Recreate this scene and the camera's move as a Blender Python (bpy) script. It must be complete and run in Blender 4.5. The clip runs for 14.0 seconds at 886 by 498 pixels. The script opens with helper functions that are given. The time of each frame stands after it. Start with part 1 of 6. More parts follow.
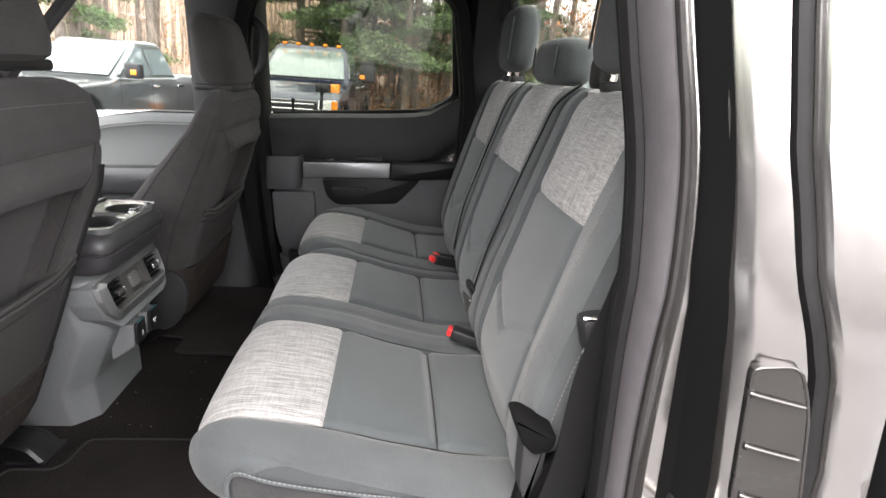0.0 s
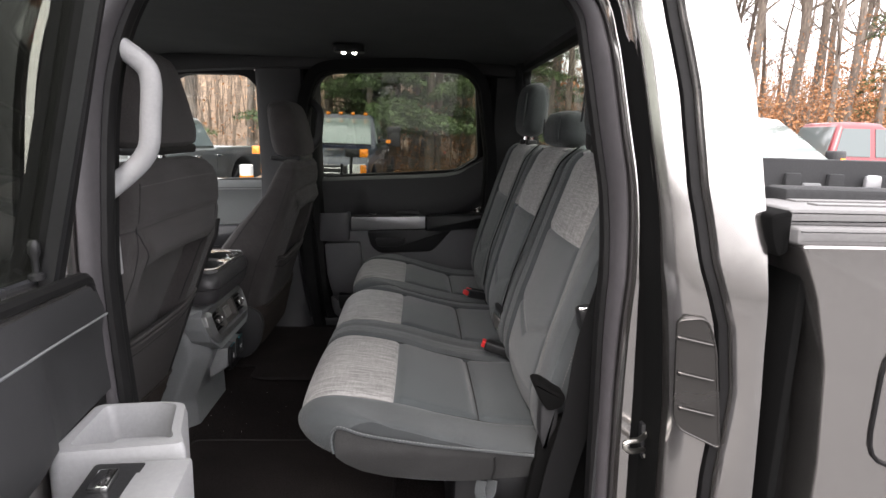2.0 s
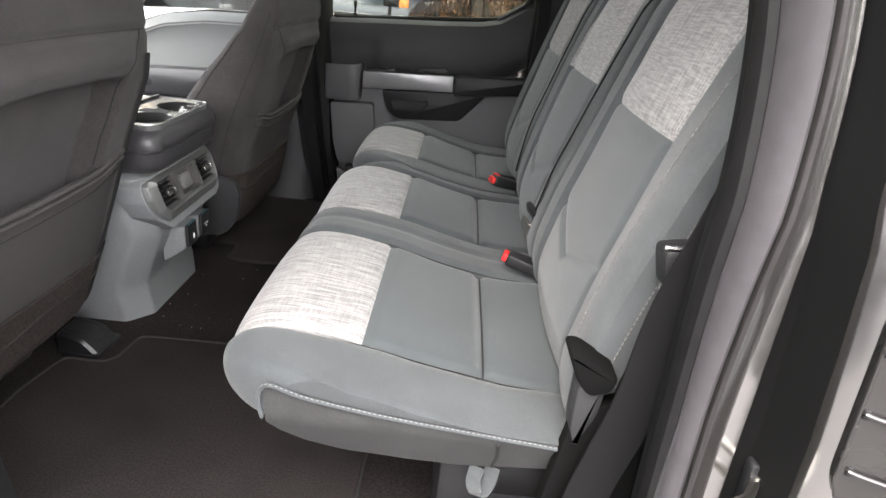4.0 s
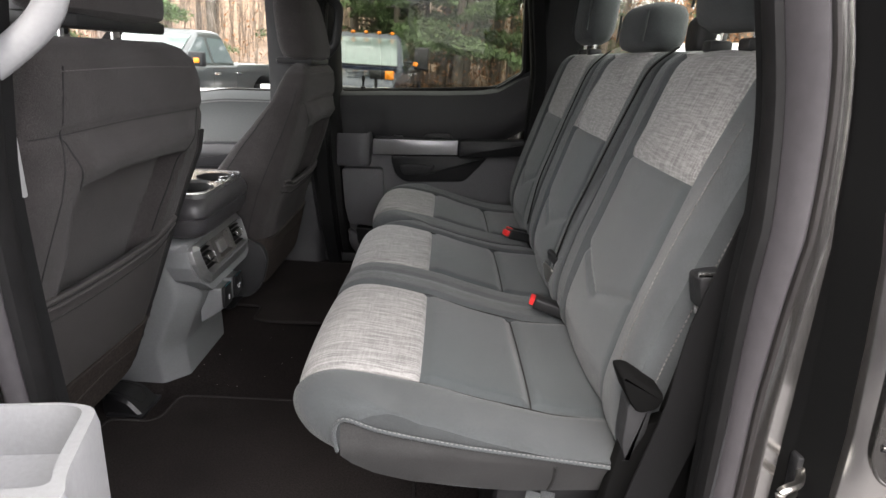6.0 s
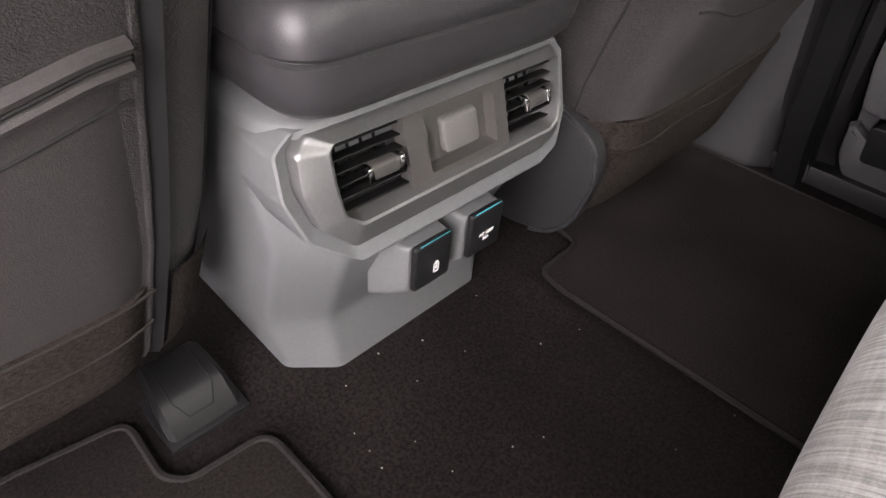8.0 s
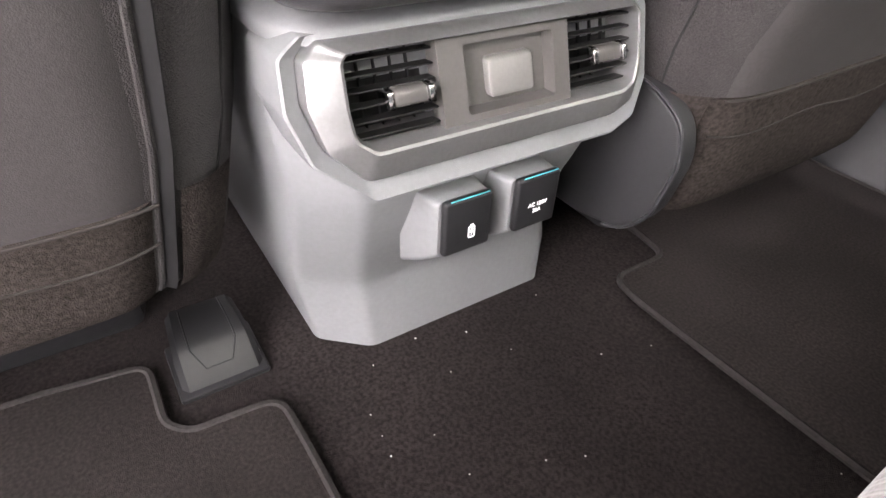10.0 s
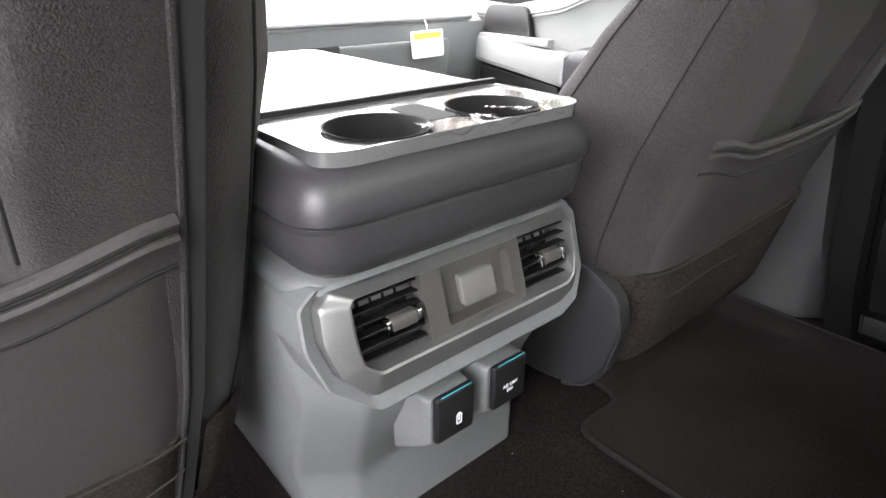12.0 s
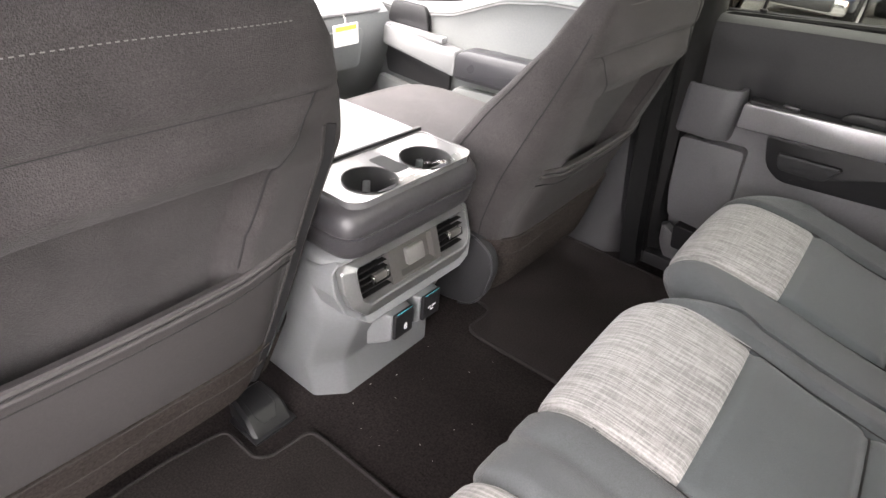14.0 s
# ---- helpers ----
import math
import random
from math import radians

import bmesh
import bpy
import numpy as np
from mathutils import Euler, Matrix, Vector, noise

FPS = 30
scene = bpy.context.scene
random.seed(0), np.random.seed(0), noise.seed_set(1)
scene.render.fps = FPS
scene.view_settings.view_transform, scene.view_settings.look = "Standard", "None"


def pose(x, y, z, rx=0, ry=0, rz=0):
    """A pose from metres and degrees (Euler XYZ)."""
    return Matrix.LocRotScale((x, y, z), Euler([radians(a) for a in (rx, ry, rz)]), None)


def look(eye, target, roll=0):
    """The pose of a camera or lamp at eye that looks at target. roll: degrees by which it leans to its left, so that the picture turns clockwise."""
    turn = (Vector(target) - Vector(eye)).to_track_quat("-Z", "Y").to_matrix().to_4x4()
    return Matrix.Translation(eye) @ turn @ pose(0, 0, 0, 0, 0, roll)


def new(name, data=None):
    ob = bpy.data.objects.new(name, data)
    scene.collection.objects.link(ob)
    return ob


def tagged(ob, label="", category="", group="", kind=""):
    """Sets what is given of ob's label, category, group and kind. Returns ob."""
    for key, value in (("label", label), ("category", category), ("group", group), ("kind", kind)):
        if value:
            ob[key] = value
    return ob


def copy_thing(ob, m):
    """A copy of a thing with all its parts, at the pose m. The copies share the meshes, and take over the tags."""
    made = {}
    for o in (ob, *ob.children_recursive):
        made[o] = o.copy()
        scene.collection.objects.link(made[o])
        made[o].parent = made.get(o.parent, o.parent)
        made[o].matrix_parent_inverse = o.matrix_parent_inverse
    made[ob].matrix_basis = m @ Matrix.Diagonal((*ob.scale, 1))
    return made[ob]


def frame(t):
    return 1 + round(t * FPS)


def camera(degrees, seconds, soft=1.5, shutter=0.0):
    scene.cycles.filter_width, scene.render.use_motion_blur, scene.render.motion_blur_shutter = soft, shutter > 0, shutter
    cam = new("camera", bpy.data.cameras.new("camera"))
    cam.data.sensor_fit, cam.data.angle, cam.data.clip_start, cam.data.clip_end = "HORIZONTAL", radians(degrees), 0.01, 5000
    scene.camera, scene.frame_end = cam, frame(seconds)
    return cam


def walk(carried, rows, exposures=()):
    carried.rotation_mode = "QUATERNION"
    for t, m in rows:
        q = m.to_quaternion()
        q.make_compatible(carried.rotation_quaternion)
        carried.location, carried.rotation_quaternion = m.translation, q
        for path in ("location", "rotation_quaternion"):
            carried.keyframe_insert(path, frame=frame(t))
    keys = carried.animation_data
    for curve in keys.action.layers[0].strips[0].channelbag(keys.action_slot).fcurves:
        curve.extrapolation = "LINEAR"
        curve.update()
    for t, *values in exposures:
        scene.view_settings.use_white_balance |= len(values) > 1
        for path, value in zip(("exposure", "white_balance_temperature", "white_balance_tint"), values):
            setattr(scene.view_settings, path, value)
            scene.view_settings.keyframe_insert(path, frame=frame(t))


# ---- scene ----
cam = camera(74.4, 14.0)
PATH = [
    (0, (0.5875, -1.3414, 1.6008), (0.7862, 0.7171, 0.9787), 4.0),
    (0.5, (0.5562, -1.5012, 1.6148), (0.7279, 0.5983, 1.1353), 2.2),
    (1, (0.5281, -1.6276, 1.6246), (0.6599, 0.5054, 1.3135), 0.8),
    (1.5, (0.5346, -1.6556, 1.6375), (0.6329, 0.4914, 1.428), 0.4),
    (2, (0.54, -1.661, 1.6202), (0.6404, 0.4547, 1.2001), 1.8),
    (2.2, (0.5519, -1.6405, 1.6116), (0.6383, 0.4374, 1.0284), 2.1),
    (4.3, (0.5983, -1.2474, 1.5511), (0.5972, 0.7214, 0.6634), 6.0),
    (4.5, (0.5864, -1.2809, 1.5587), (0.6113, 0.7128, 0.7282), 5.1),
    (5, (0.5314, -1.4429, 1.5727), (0.6253, 0.607, 0.8977), 3.5),
    (5.5, (0.5141, -1.4623, 1.577), (0.688, 0.6059, 0.9798), 3.3),
    (6, (0.5141, -1.3543, 1.5544), (0.5443, 0.6988, 0.8848), 3.6),
    (6.5, (0.5184, -1.0001, 1.5284), (0.0572, 0.864, 0.5392), 3.7),
    (7, (0.4244, -0.7139, 1.4766), (-0.3834, 0.8402, 0.213), 3.4),
    (7.5, (0.3024, -0.4903, 1.4291), (-0.6167, 0.8716, 0.0272), 6.1),
    (8, (0.2894, -0.3316, 1.3438), (-0.7873, 0.8932, -0.0732), 5.7),
    (8.2, (0.3035, -0.3078, 1.3243), (-0.8068, 0.8748, -0.1013), 5.2),
    (10.3, (0.3413, -0.2689, 1.253), (-1.1275, 0.6491, -0.0376), 2.0),
    (10.5, (0.3467, -0.2678, 1.253), (-1.1545, 0.6286, -0.0149), 1.5),
    (11, (0.3445, -0.2678, 1.2552), (-1.2118, 0.6372, 0.0596), 0.9),
    (11.5, (0.3575, -0.2981, 1.306), (-1.2517, 0.7128, 0.2789), 0.5),
    (12, (0.338, -0.3251, 1.3567), (-1.1416, 0.9418, 0.4247), 0.2),
    (12.5, (0.3208, -0.4072, 1.4237), (-0.904, 1.0379, 0.3869), 3.1),
    (13, (0.3629, -0.527, 1.5446), (-0.7538, 0.9234, 0.3998), 7.4),
    (13.5, (0.4363, -0.6059, 1.6084), (-0.6588, 0.8338, 0.4268), 6.7),
    (14, (0.5141, -0.6307, 1.6408), (-0.5454, 0.837, 0.4636), 6.0),
]
walk(cam, [(t, look(eye, target, roll)) for t, eye, target, roll in PATH],
     [(0, 2.36, 6650, 15), (0.5, 1.88, 6650, 15), (1.0, 1.80, 6650, 15), (1.5, 1.62, 6650, 15), (2.0, 1.29, 6650, 16), (2.2, 1.29, 6650, 16), (4.3, 2.72, 6650, 14), (4.5, 2.67, 6650, 14), (5.0, 2.30, 6650, 14), (5.5, 2.02, 6650, 15), (6.0, 1.87, 6700, 15), (6.5, 2.45, 6750, 16), (7.0, 2.70, 6800, 17), (7.5, 2.97, 6850, 18), (8.0, 3.22, 6950, 22),
      (10.5, 4.27, 6900, 22), (11.0, 4.17, 6900, 22), (11.5, 3.85, 6800, 19), (12.0, 3.32, 6600, 15), (12.5, 3.22, 6750, 18), (13.0, 3.12, 6900, 21), (14.0, 3.42, 6900, 19)])

# ---- light ----
world = bpy.data.worlds.new("overcast")
scene.world = world
world.use_nodes = True
wn = world.node_tree.nodes
sky = wn.new("ShaderNodeTexSky")
sky.sky_type = "NISHITA"
sky.sun_disc = False
sky.sun_elevation = radians(53)
sky.sun_rotation = radians(200)
sky.air_density, sky.dust_density, sky.ozone_density = 1.0, 6.0, 1.0
flat = wn.new("ShaderNodeMixRGB")
flat.inputs[0].default_value = 0.85
flat.inputs[2].default_value = (15.5, 15.8, 16.0, 1)
world.node_tree.links.new(sky.outputs[0], flat.inputs[1])
world.node_tree.links.new(flat.outputs[0], wn["Background"].inputs[0])
wn["Background"].inputs[1].default_value = 0.15
sun = new("sun", bpy.data.lights.new("sun", "SUN"))
sun.data.energy, sun.data.angle, sun.data.color = 0.7, radians(25), (1, 0.96, 0.9)
sun.matrix_world = look((-3, -7, 11), (0, 0, 0.8))


# ---- materials ----
def material(name, colour, rough=0.6, metal=0.0, scale=60.0, vary=0.12, bump=0.0, fine=None, coat=0.0, spec=0.5, stain=0.08, axes=(1, 1, 1), sheen=0.0):
    """Colour that varies at two scales, with fine relief."""
    m = bpy.data.materials.new(name)
    m.use_nodes = True
    n, l = m.node_tree.nodes, m.node_tree.links
    b = n["Principled BSDF"]
    b.inputs["Roughness"].default_value, b.inputs["Metallic"].default_value = rough, metal
    b.inputs["Coat Weight"].default_value = coat
    b.inputs["Coat Roughness"].default_value = 0.06
    b.inputs["Specular IOR Level"].default_value = spec
    b.inputs["Sheen Weight"].default_value = sheen
    b.inputs["Sheen Roughness"].default_value = 0.45
    co = n.new("ShaderNodeTexCoord")
    mp = n.new("ShaderNodeMapping")
    mp.inputs["Scale"].default_value = axes
    l.new(co.outputs["Object"], mp.inputs[0])
    small, large = n.new("ShaderNodeTexNoise"), n.new("ShaderNodeTexNoise")
    small.inputs["Scale"].default_value, small.inputs["Detail"].default_value = scale, 4
    large.inputs["Scale"].default_value, large.inputs["Detail"].default_value = max(1.5, scale / 40), 3
    l.new(mp.outputs[0], small.inputs[0])
    l.new(mp.outputs[0], large.inputs[0])
    previous = None
    for tex, amount in ((small, vary), (large, stain)):
        ramp = n.new("ShaderNodeMapRange")
        ramp.inputs[1].default_value, ramp.inputs[2].default_value = 0.3, 0.7
        ramp.inputs[3].default_value, ramp.inputs[4].default_value = 1 - amount, 1 + amount
        l.new(tex.outputs[0], ramp.inputs[0])
        mix = n.new("ShaderNodeMixRGB")
        mix.blend_type = "MULTIPLY"
        mix.inputs[0].default_value = 1
        if previous is None:
            mix.inputs[1].default_value = (*colour, 1)
        else:
            l.new(previous, mix.inputs[1])
        l.new(ramp.outputs[0], mix.inputs[2])
        previous = mix.outputs[0]
    l.new(previous, b.inputs["Base Color"])
    wear = n.new("ShaderNodeMapRange")
    wear.inputs[1].default_value, wear.inputs[2].default_value = 0.3, 0.7
    wear.inputs[3].default_value, wear.inputs[4].default_value = max(0, rough - (0.015 if coat else 0.06)), min(1, rough + (0.015 if coat else 0.06))
    l.new(large.outputs[0], wear.inputs[0])
    l.new(wear.outputs[0], b.inputs["Roughness"])
    if bump:
        relief = n.new("ShaderNodeTexNoise")
        relief.inputs["Scale"].default_value = fine or scale
        relief.inputs["Detail"].default_value = 3
        l.new(mp.outputs[0], relief.inputs[0])
        bp = n.new("ShaderNodeBump")
        bp.inputs["Strength"].default_value, bp.inputs["Distance"].default_value = bump, 0.002
        l.new(relief.outputs[0], bp.inputs["Height"])
        l.new(bp.outputs[0], b.inputs["Normal"])
    return m


def woven(name, dark, light, mid, cross):
    """Heathered cloth: light and dark threads along two directions."""
    m = bpy.data.materials.new(name)
    m.use_nodes = True
    n, l = m.node_tree.nodes, m.node_tree.links
    b = n["Principled BSDF"]
    b.inputs["Roughness"].default_value = 0.92
    b.inputs["Specular IOR Level"].default_value = 0.15
    b.inputs["Sheen Weight"].default_value = 0.25
    co = n.new("ShaderNodeTexCoord")
    heights = []
    colour = None
    for scale, weight in (((22, 430, 22), 0.62), ((380, 26, 380), cross), ((700, 700, 700), 0.18)):
        mp = n.new("ShaderNodeMapping")
        mp.inputs["Scale"].default_value = scale
        l.new(co.outputs["Object"], mp.inputs[0])
        tex = n.new("ShaderNodeTexNoise")
        tex.inputs["Scale"].default_value, tex.inputs["Detail"].default_value = 1.0, 2
        l.new(mp.outputs[0], tex.inputs[0])
        ramp = n.new("ShaderNodeValToRGB")
        ramp.color_ramp.elements[0].position, ramp.color_ramp.elements[1].position = 0.38, 0.62
        ramp.color_ramp.elements[0].color, ramp.color_ramp.elements[1].color = (*dark, 1), (*light, 1)
        e = ramp.color_ramp.elements.new(0.5)
        e.color = (*mid, 1)
        l.new(tex.outputs[0], ramp.inputs[0])
        heights.append(tex.outputs[0])
        if colour is None:
            colour = ramp.outputs[0]
        else:
            mix = n.new("ShaderNodeMixRGB")
            mix.inputs[0].default_value = weight
            l.new(colour, mix.inputs[1])
            l.new(ramp.outputs[0], mix.inputs[2])
            colour = mix.outputs[0]
    l.new(colour, b.inputs["Base Color"])
    add = n.new("ShaderNodeMath")
    l.new(heights[0], add.inputs[0])
    l.new(heights[1], add.inputs[1])
    bp = n.new("ShaderNodeBump")
    bp.inputs["Strength"].default_value, bp.inputs["Distance"].default_value = 0.5, 0.001
    l.new(add.outputs[0], bp.inputs["Height"])
    l.new(bp.outputs[0], b.inputs["Normal"])
    return m


def plain(name, colour, rough=0.5, metal=0.0, emit=0.0, coat=0.0):
    m = bpy.data.materials.new(name)
    m.use_nodes = True
    b = m.node_tree.nodes["Principled BSDF"]
    b.inputs["Base Color"].default_value = (*colour, 1)
    b.inputs["Roughness"].default_value, b.inputs["Metallic"].default_value = rough, metal
    b.inputs["Coat Weight"].default_value = coat
    if emit:
        b.inputs["Emission Color"].default_value = (*colour, 1)
        b.inputs["Emission Strength"].default_value = emit
    return m


def glass_sheet(name, tint, gloss=1.45):
    """A thin pane: clear with a tint, and a reflection."""
    m = bpy.data.materials.new(name)
    m.use_nodes = True
    n, l = m.node_tree.nodes, m.node_tree.links
    n.remove(n["Principled BSDF"])
    clear, shine, mix, edge = (n.new("ShaderNodeBsdfTransparent"), n.new("ShaderNodeBsdfGlossy"), n.new("ShaderNodeMixShader"), n.new("ShaderNodeLayerWeight"))
    steep, share_of = n.new("ShaderNodeMath"), n.new("ShaderNodeMapRange")
    clear.inputs[0].default_value = (*tint, 1)
    shine.inputs["Roughness"].default_value = 0.02
    least = ((gloss - 1) / (gloss + 1)) ** 2
    steep.operation = "POWER"
    steep.inputs[1].default_value = 4.5
    share_of.inputs["To Min"].default_value = least
    l.new(edge.outputs["Facing"], steep.inputs[0])
    l.new(steep.outputs[0], share_of.inputs["Value"])
    l.new(share_of.outputs[0], mix.inputs[0])
    l.new(clear.outputs[0], mix.inputs[1])
    l.new(shine.outputs[0], mix.inputs[2])
    l.new(mix.outputs[0], n["Material Output"].inputs[0])
    return m


PAINT = material("grey_metallic_paint", (0.45, 0.432, 0.421), 0.18, 0.95, 3000, 0.03, coat=0.7, stain=0.02)
RUBBER = material("black_rubber", (0.008, 0.0077, 0.008), 0.6, 0, 40, 0.2, 0.1, 300, spec=0.2)
SEAT_CLOTH = material("grey_seat_cloth", (0.066, 0.072, 0.075), 0.85, 0, 700, 0.24, 0.45, 1500, spec=0.2, stain=0.13, sheen=0.2)
SEAT_INSERT = material("smooth_grey_seat_cloth", (0.054, 0.062, 0.065), 0.7, 0, 600, 0.14, 0.3, 1800, spec=0.3, stain=0.12, sheen=0.25)
WEAVE = woven("heather_weave", (0.135, 0.132, 0.131), (0.365, 0.355, 0.349), (0.235, 0.228, 0.224), 0.26)
WEAVE_BACK = woven("crossed_heather_weave", (0.135, 0.132, 0.131), (0.365, 0.355, 0.349), (0.235, 0.228, 0.224), 0.52)
FRONT_CLOTH = material("dark_seat_cloth", (0.0405, 0.0365, 0.0367), 0.88, 0, 620, 0.36, 0.75, 760, spec=0.2, stain=0.2, sheen=0.1)
FRONT_SMOOTH = material("dark_seat_vinyl", (0.057, 0.0525, 0.0525), 0.6, 0, 300, 0.1, 0.2, 900, spec=0.3)
FLAP = material("brown_black_felt", (0.040, 0.033, 0.030), 0.95, 0, 220, 0.45, 0.8, 700, spec=0.1, stain=0.25)
CARPET = material("black_carpet", (0.0180, 0.0147, 0.0144), 0.97, 0, 260, 0.55, 0.9, 800, spec=0.1, stain=0.2)
MAT_PILE = material("mat_carpet", (0.0260, 0.0220, 0.0213), 0.96, 0, 300, 0.4, 0.8, 1000, spec=0.1, stain=0.2)
GREY_PLASTIC = material("grey_plastic", (0.165, 0.170, 0.174), 0.5, 0, 200, 0.05, 0.18, 1100)
DOOR_GREY = material("mid_grey_plastic", (0.100, 0.099, 0.104), 0.55, 0, 200, 0.06, 0.2, 1100)
# mid grey plastic with the far pillar's shade put into it
PILLAR_SHADED = material("shaded_pillar_plastic", (0.032, 0.032, 0.034), 0.55, 0, 200, 0.06, 0.2, 1100)
# mid grey trim again, paler by the window light put into it
FRONT_GREY_LIT = material("front_trim_grey_lit", (0.135, 0.143, 0.142), 0.5, 0, 200, 0.06, 0.2, 1100)
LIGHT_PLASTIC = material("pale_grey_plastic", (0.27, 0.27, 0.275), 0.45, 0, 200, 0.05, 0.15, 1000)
DARK_PLASTIC = material("black_plastic", (0.014, 0.014, 0.015), 0.45, 0, 200, 0.1, 0.2, 900, spec=0.35)
DARK_PANEL = material("charcoal_panel", (0.019, 0.019, 0.0205), 0.6, 0, 220, 0.12, 0.25, 900)
DARK_SATIN = material("charcoal_satin_plastic", (0.03, 0.03, 0.033), 0.32, 0, 200, 0.1, 0.12, 900)
SILVER = material("satin_silver", (0.42, 0.42, 0.43), 0.38, 0.7, 300, 0.05)
BEZEL = material("pewter_plastic", (0.27, 0.27, 0.27), 0.36, 0.7, 300, 0.05)
BUTTON = material("satin_taupe_button", (0.20, 0.195, 0.187), 0.42, 0.3, 300, 0.04)
TAUPE = material("taupe_plastic", (0.105, 0.10, 0.095), 0.4, 0.3, 300, 0.05)
CHROME = plain("chrome", (0.8, 0.8, 0.8), 0.12, 1)
STEEL = plain("zinc_steel", (0.6, 0.58, 0.54), 0.28, 1)
RED = plain("red_button", (0.75, 0.03, 0.03), 0.35, 0, 0.0)
BELT = material("black_webbing", (0.006, 0.006, 0.0064), 0.8, 0, 500, 0.2, 0.4, 900, spec=0.2)
HEADLINER = material("charcoal_headliner", (0.085, 0.088, 0.088), 0.95, 0, 400, 0.15, 0.3, 1200, spec=0.1)
STITCH = plain("pale_thread", (0.15, 0.145, 0.14), 0.9)
WHITE_STITCH = plain("white_thread", (0.19, 0.19, 0.187), 0.9)
# dark seam thread, also laid as the painted shadow under the piping
STITCH_AND_SHADOW = plain("dark_thread_and_shadow", (0.012, 0.012, 0.012), 0.9)
WHITE = plain("white_print", (0.85, 0.86, 0.86), 0.6)
PAPER = plain("white_card", (0.85, 0.85, 0.82), 0.8)
YELLOW = plain("yellow_print", (0.75, 0.62, 0.12), 0.8)
TEAL = plain("teal_edge", (0.05, 0.42, 0.50), 0.4)
SEAL_GREY = material("grey_rubber", (0.050, 0.046, 0.050), 0.5, 0, 60, 0.1, 0.1, 400)
# vent in body paint, its dark ground reflection put into the colour
VENT_PAINT_DARK = material("darkened_vent_paint", (0.085, 0.081, 0.078), 0.24, 0.8, 600, 0.04, 0.05, 900)
TRAY_SILVER = material("glossy_grey_tray", (0.13, 0.13, 0.132), 0.16, 0.0, 300, 0.04, coat=0.8)
ARM_SHELL = material("satin_charcoal_shell", (0.048, 0.046, 0.049), 0.36, 0, 200, 0.08, 0.15, 900)
HEAD_CLOTH = material("charcoal_headrest_cloth", (0.050, 0.055, 0.057), 0.85, 0, 700, 0.24, 0.45, 1500, spec=0.2, stain=0.13, sheen=0.15)
FILM = glass_sheet("clear_film", (0.80, 0.80, 0.78), 1.9)
LID_GREY = material("smooth_grey_lid", (0.25, 0.25, 0.25), 0.28, 0.0, 300, 0.04, 0.05, 900, coat=0.5)
# near black; also stands in for shade in gaps and beside the bench
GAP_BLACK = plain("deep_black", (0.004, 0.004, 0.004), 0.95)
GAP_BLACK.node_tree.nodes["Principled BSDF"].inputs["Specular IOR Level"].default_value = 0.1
RAIL_GREY = material("grey_rail_plastic", (0.15, 0.147, 0.147), 0.6, 0, 200, 0.06, 0.15, 900)
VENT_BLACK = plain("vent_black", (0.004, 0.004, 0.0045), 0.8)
BINDING = material("mat_binding", (0.026, 0.0235, 0.0228), 0.9, 0, 300, 0.2, 0.3, 900, spec=0.15)
CREASE_SHADE = plain("felt_crease_shade", (0.022, 0.018, 0.016), 0.95)
LAMP = plain("lamp_glow", (1.0, 0.96, 0.86), 0.4, 0, 9.0)
PRIVACY = glass_sheet("privacy_glass", (0.53, 0.55, 0.51), 1.7)
REAR_GLASS = glass_sheet("rear_window_glass", (0.80, 0.82, 0.78), 1.33)
CLEAR = glass_sheet("clear_glass", (0.86, 0.88, 0.87))
LINER = material("black_bed_liner", (0.018, 0.0185, 0.020), 0.8, 0, 150, 0.2, 0.4, 500)


# ---- building helpers ----
def part(name, bm, mat, parent=None, label="", smooth=True, sharp=38):
    """Links a bmesh as one mesh object, under parent if there is one."""
    bmesh.ops.recalc_face_normals(bm, faces=bm.faces)
    me = bpy.data.meshes.new(name)
    bm.to_mesh(me)
    bm.free()
    me.materials.append(mat)
    ob = new(name, me)
    if smooth:
        me.polygons.foreach_set("use_smooth", [True] * len(me.polygons))
        me.set_sharp_from_angle(angle=radians(sharp))
    if parent:
        ob.parent = parent
    if label:
        ob["label"] = label
    return ob


def thing(name, label, category, group="", kind=""):
    return tagged(new(name), label, category, group, kind)


def solid(name, bm, mat, label, category="", kind="", group=""):
    return tagged(part(name, bm, mat), label, category, group, kind)


def box(x0, x1, y0, y1, z0, z1, bevel=0.004, segs=2, bm=None):
    bm = bm or bmesh.new()
    own = bmesh.new()
    bmesh.ops.create_cube(own, size=1)
    for v in own.verts:
        v.co = Vector((x0 + (v.co.x + 0.5) * (x1 - x0), y0 + (v.co.y + 0.5) * (y1 - y0), z0 + (v.co.z + 0.5) * (z1 - z0)))
    if bevel:
        b = min(bevel, 0.45 * min(x1 - x0, y1 - y0, z1 - z0))
        bmesh.ops.bevel(own, geom=list(own.edges), offset=b, segments=segs, affect="EDGES", profile=0.5)
    merge(bm, own)
    return bm


def merge(bm, other, m=None):
    me = bpy.data.meshes.new("tmp")
    if m:
        bmesh.ops.transform(other, matrix=m, verts=other.verts)
    other.to_mesh(me)
    other.free()
    bm.from_mesh(me)
    bpy.data.meshes.remove(me)
    return bm


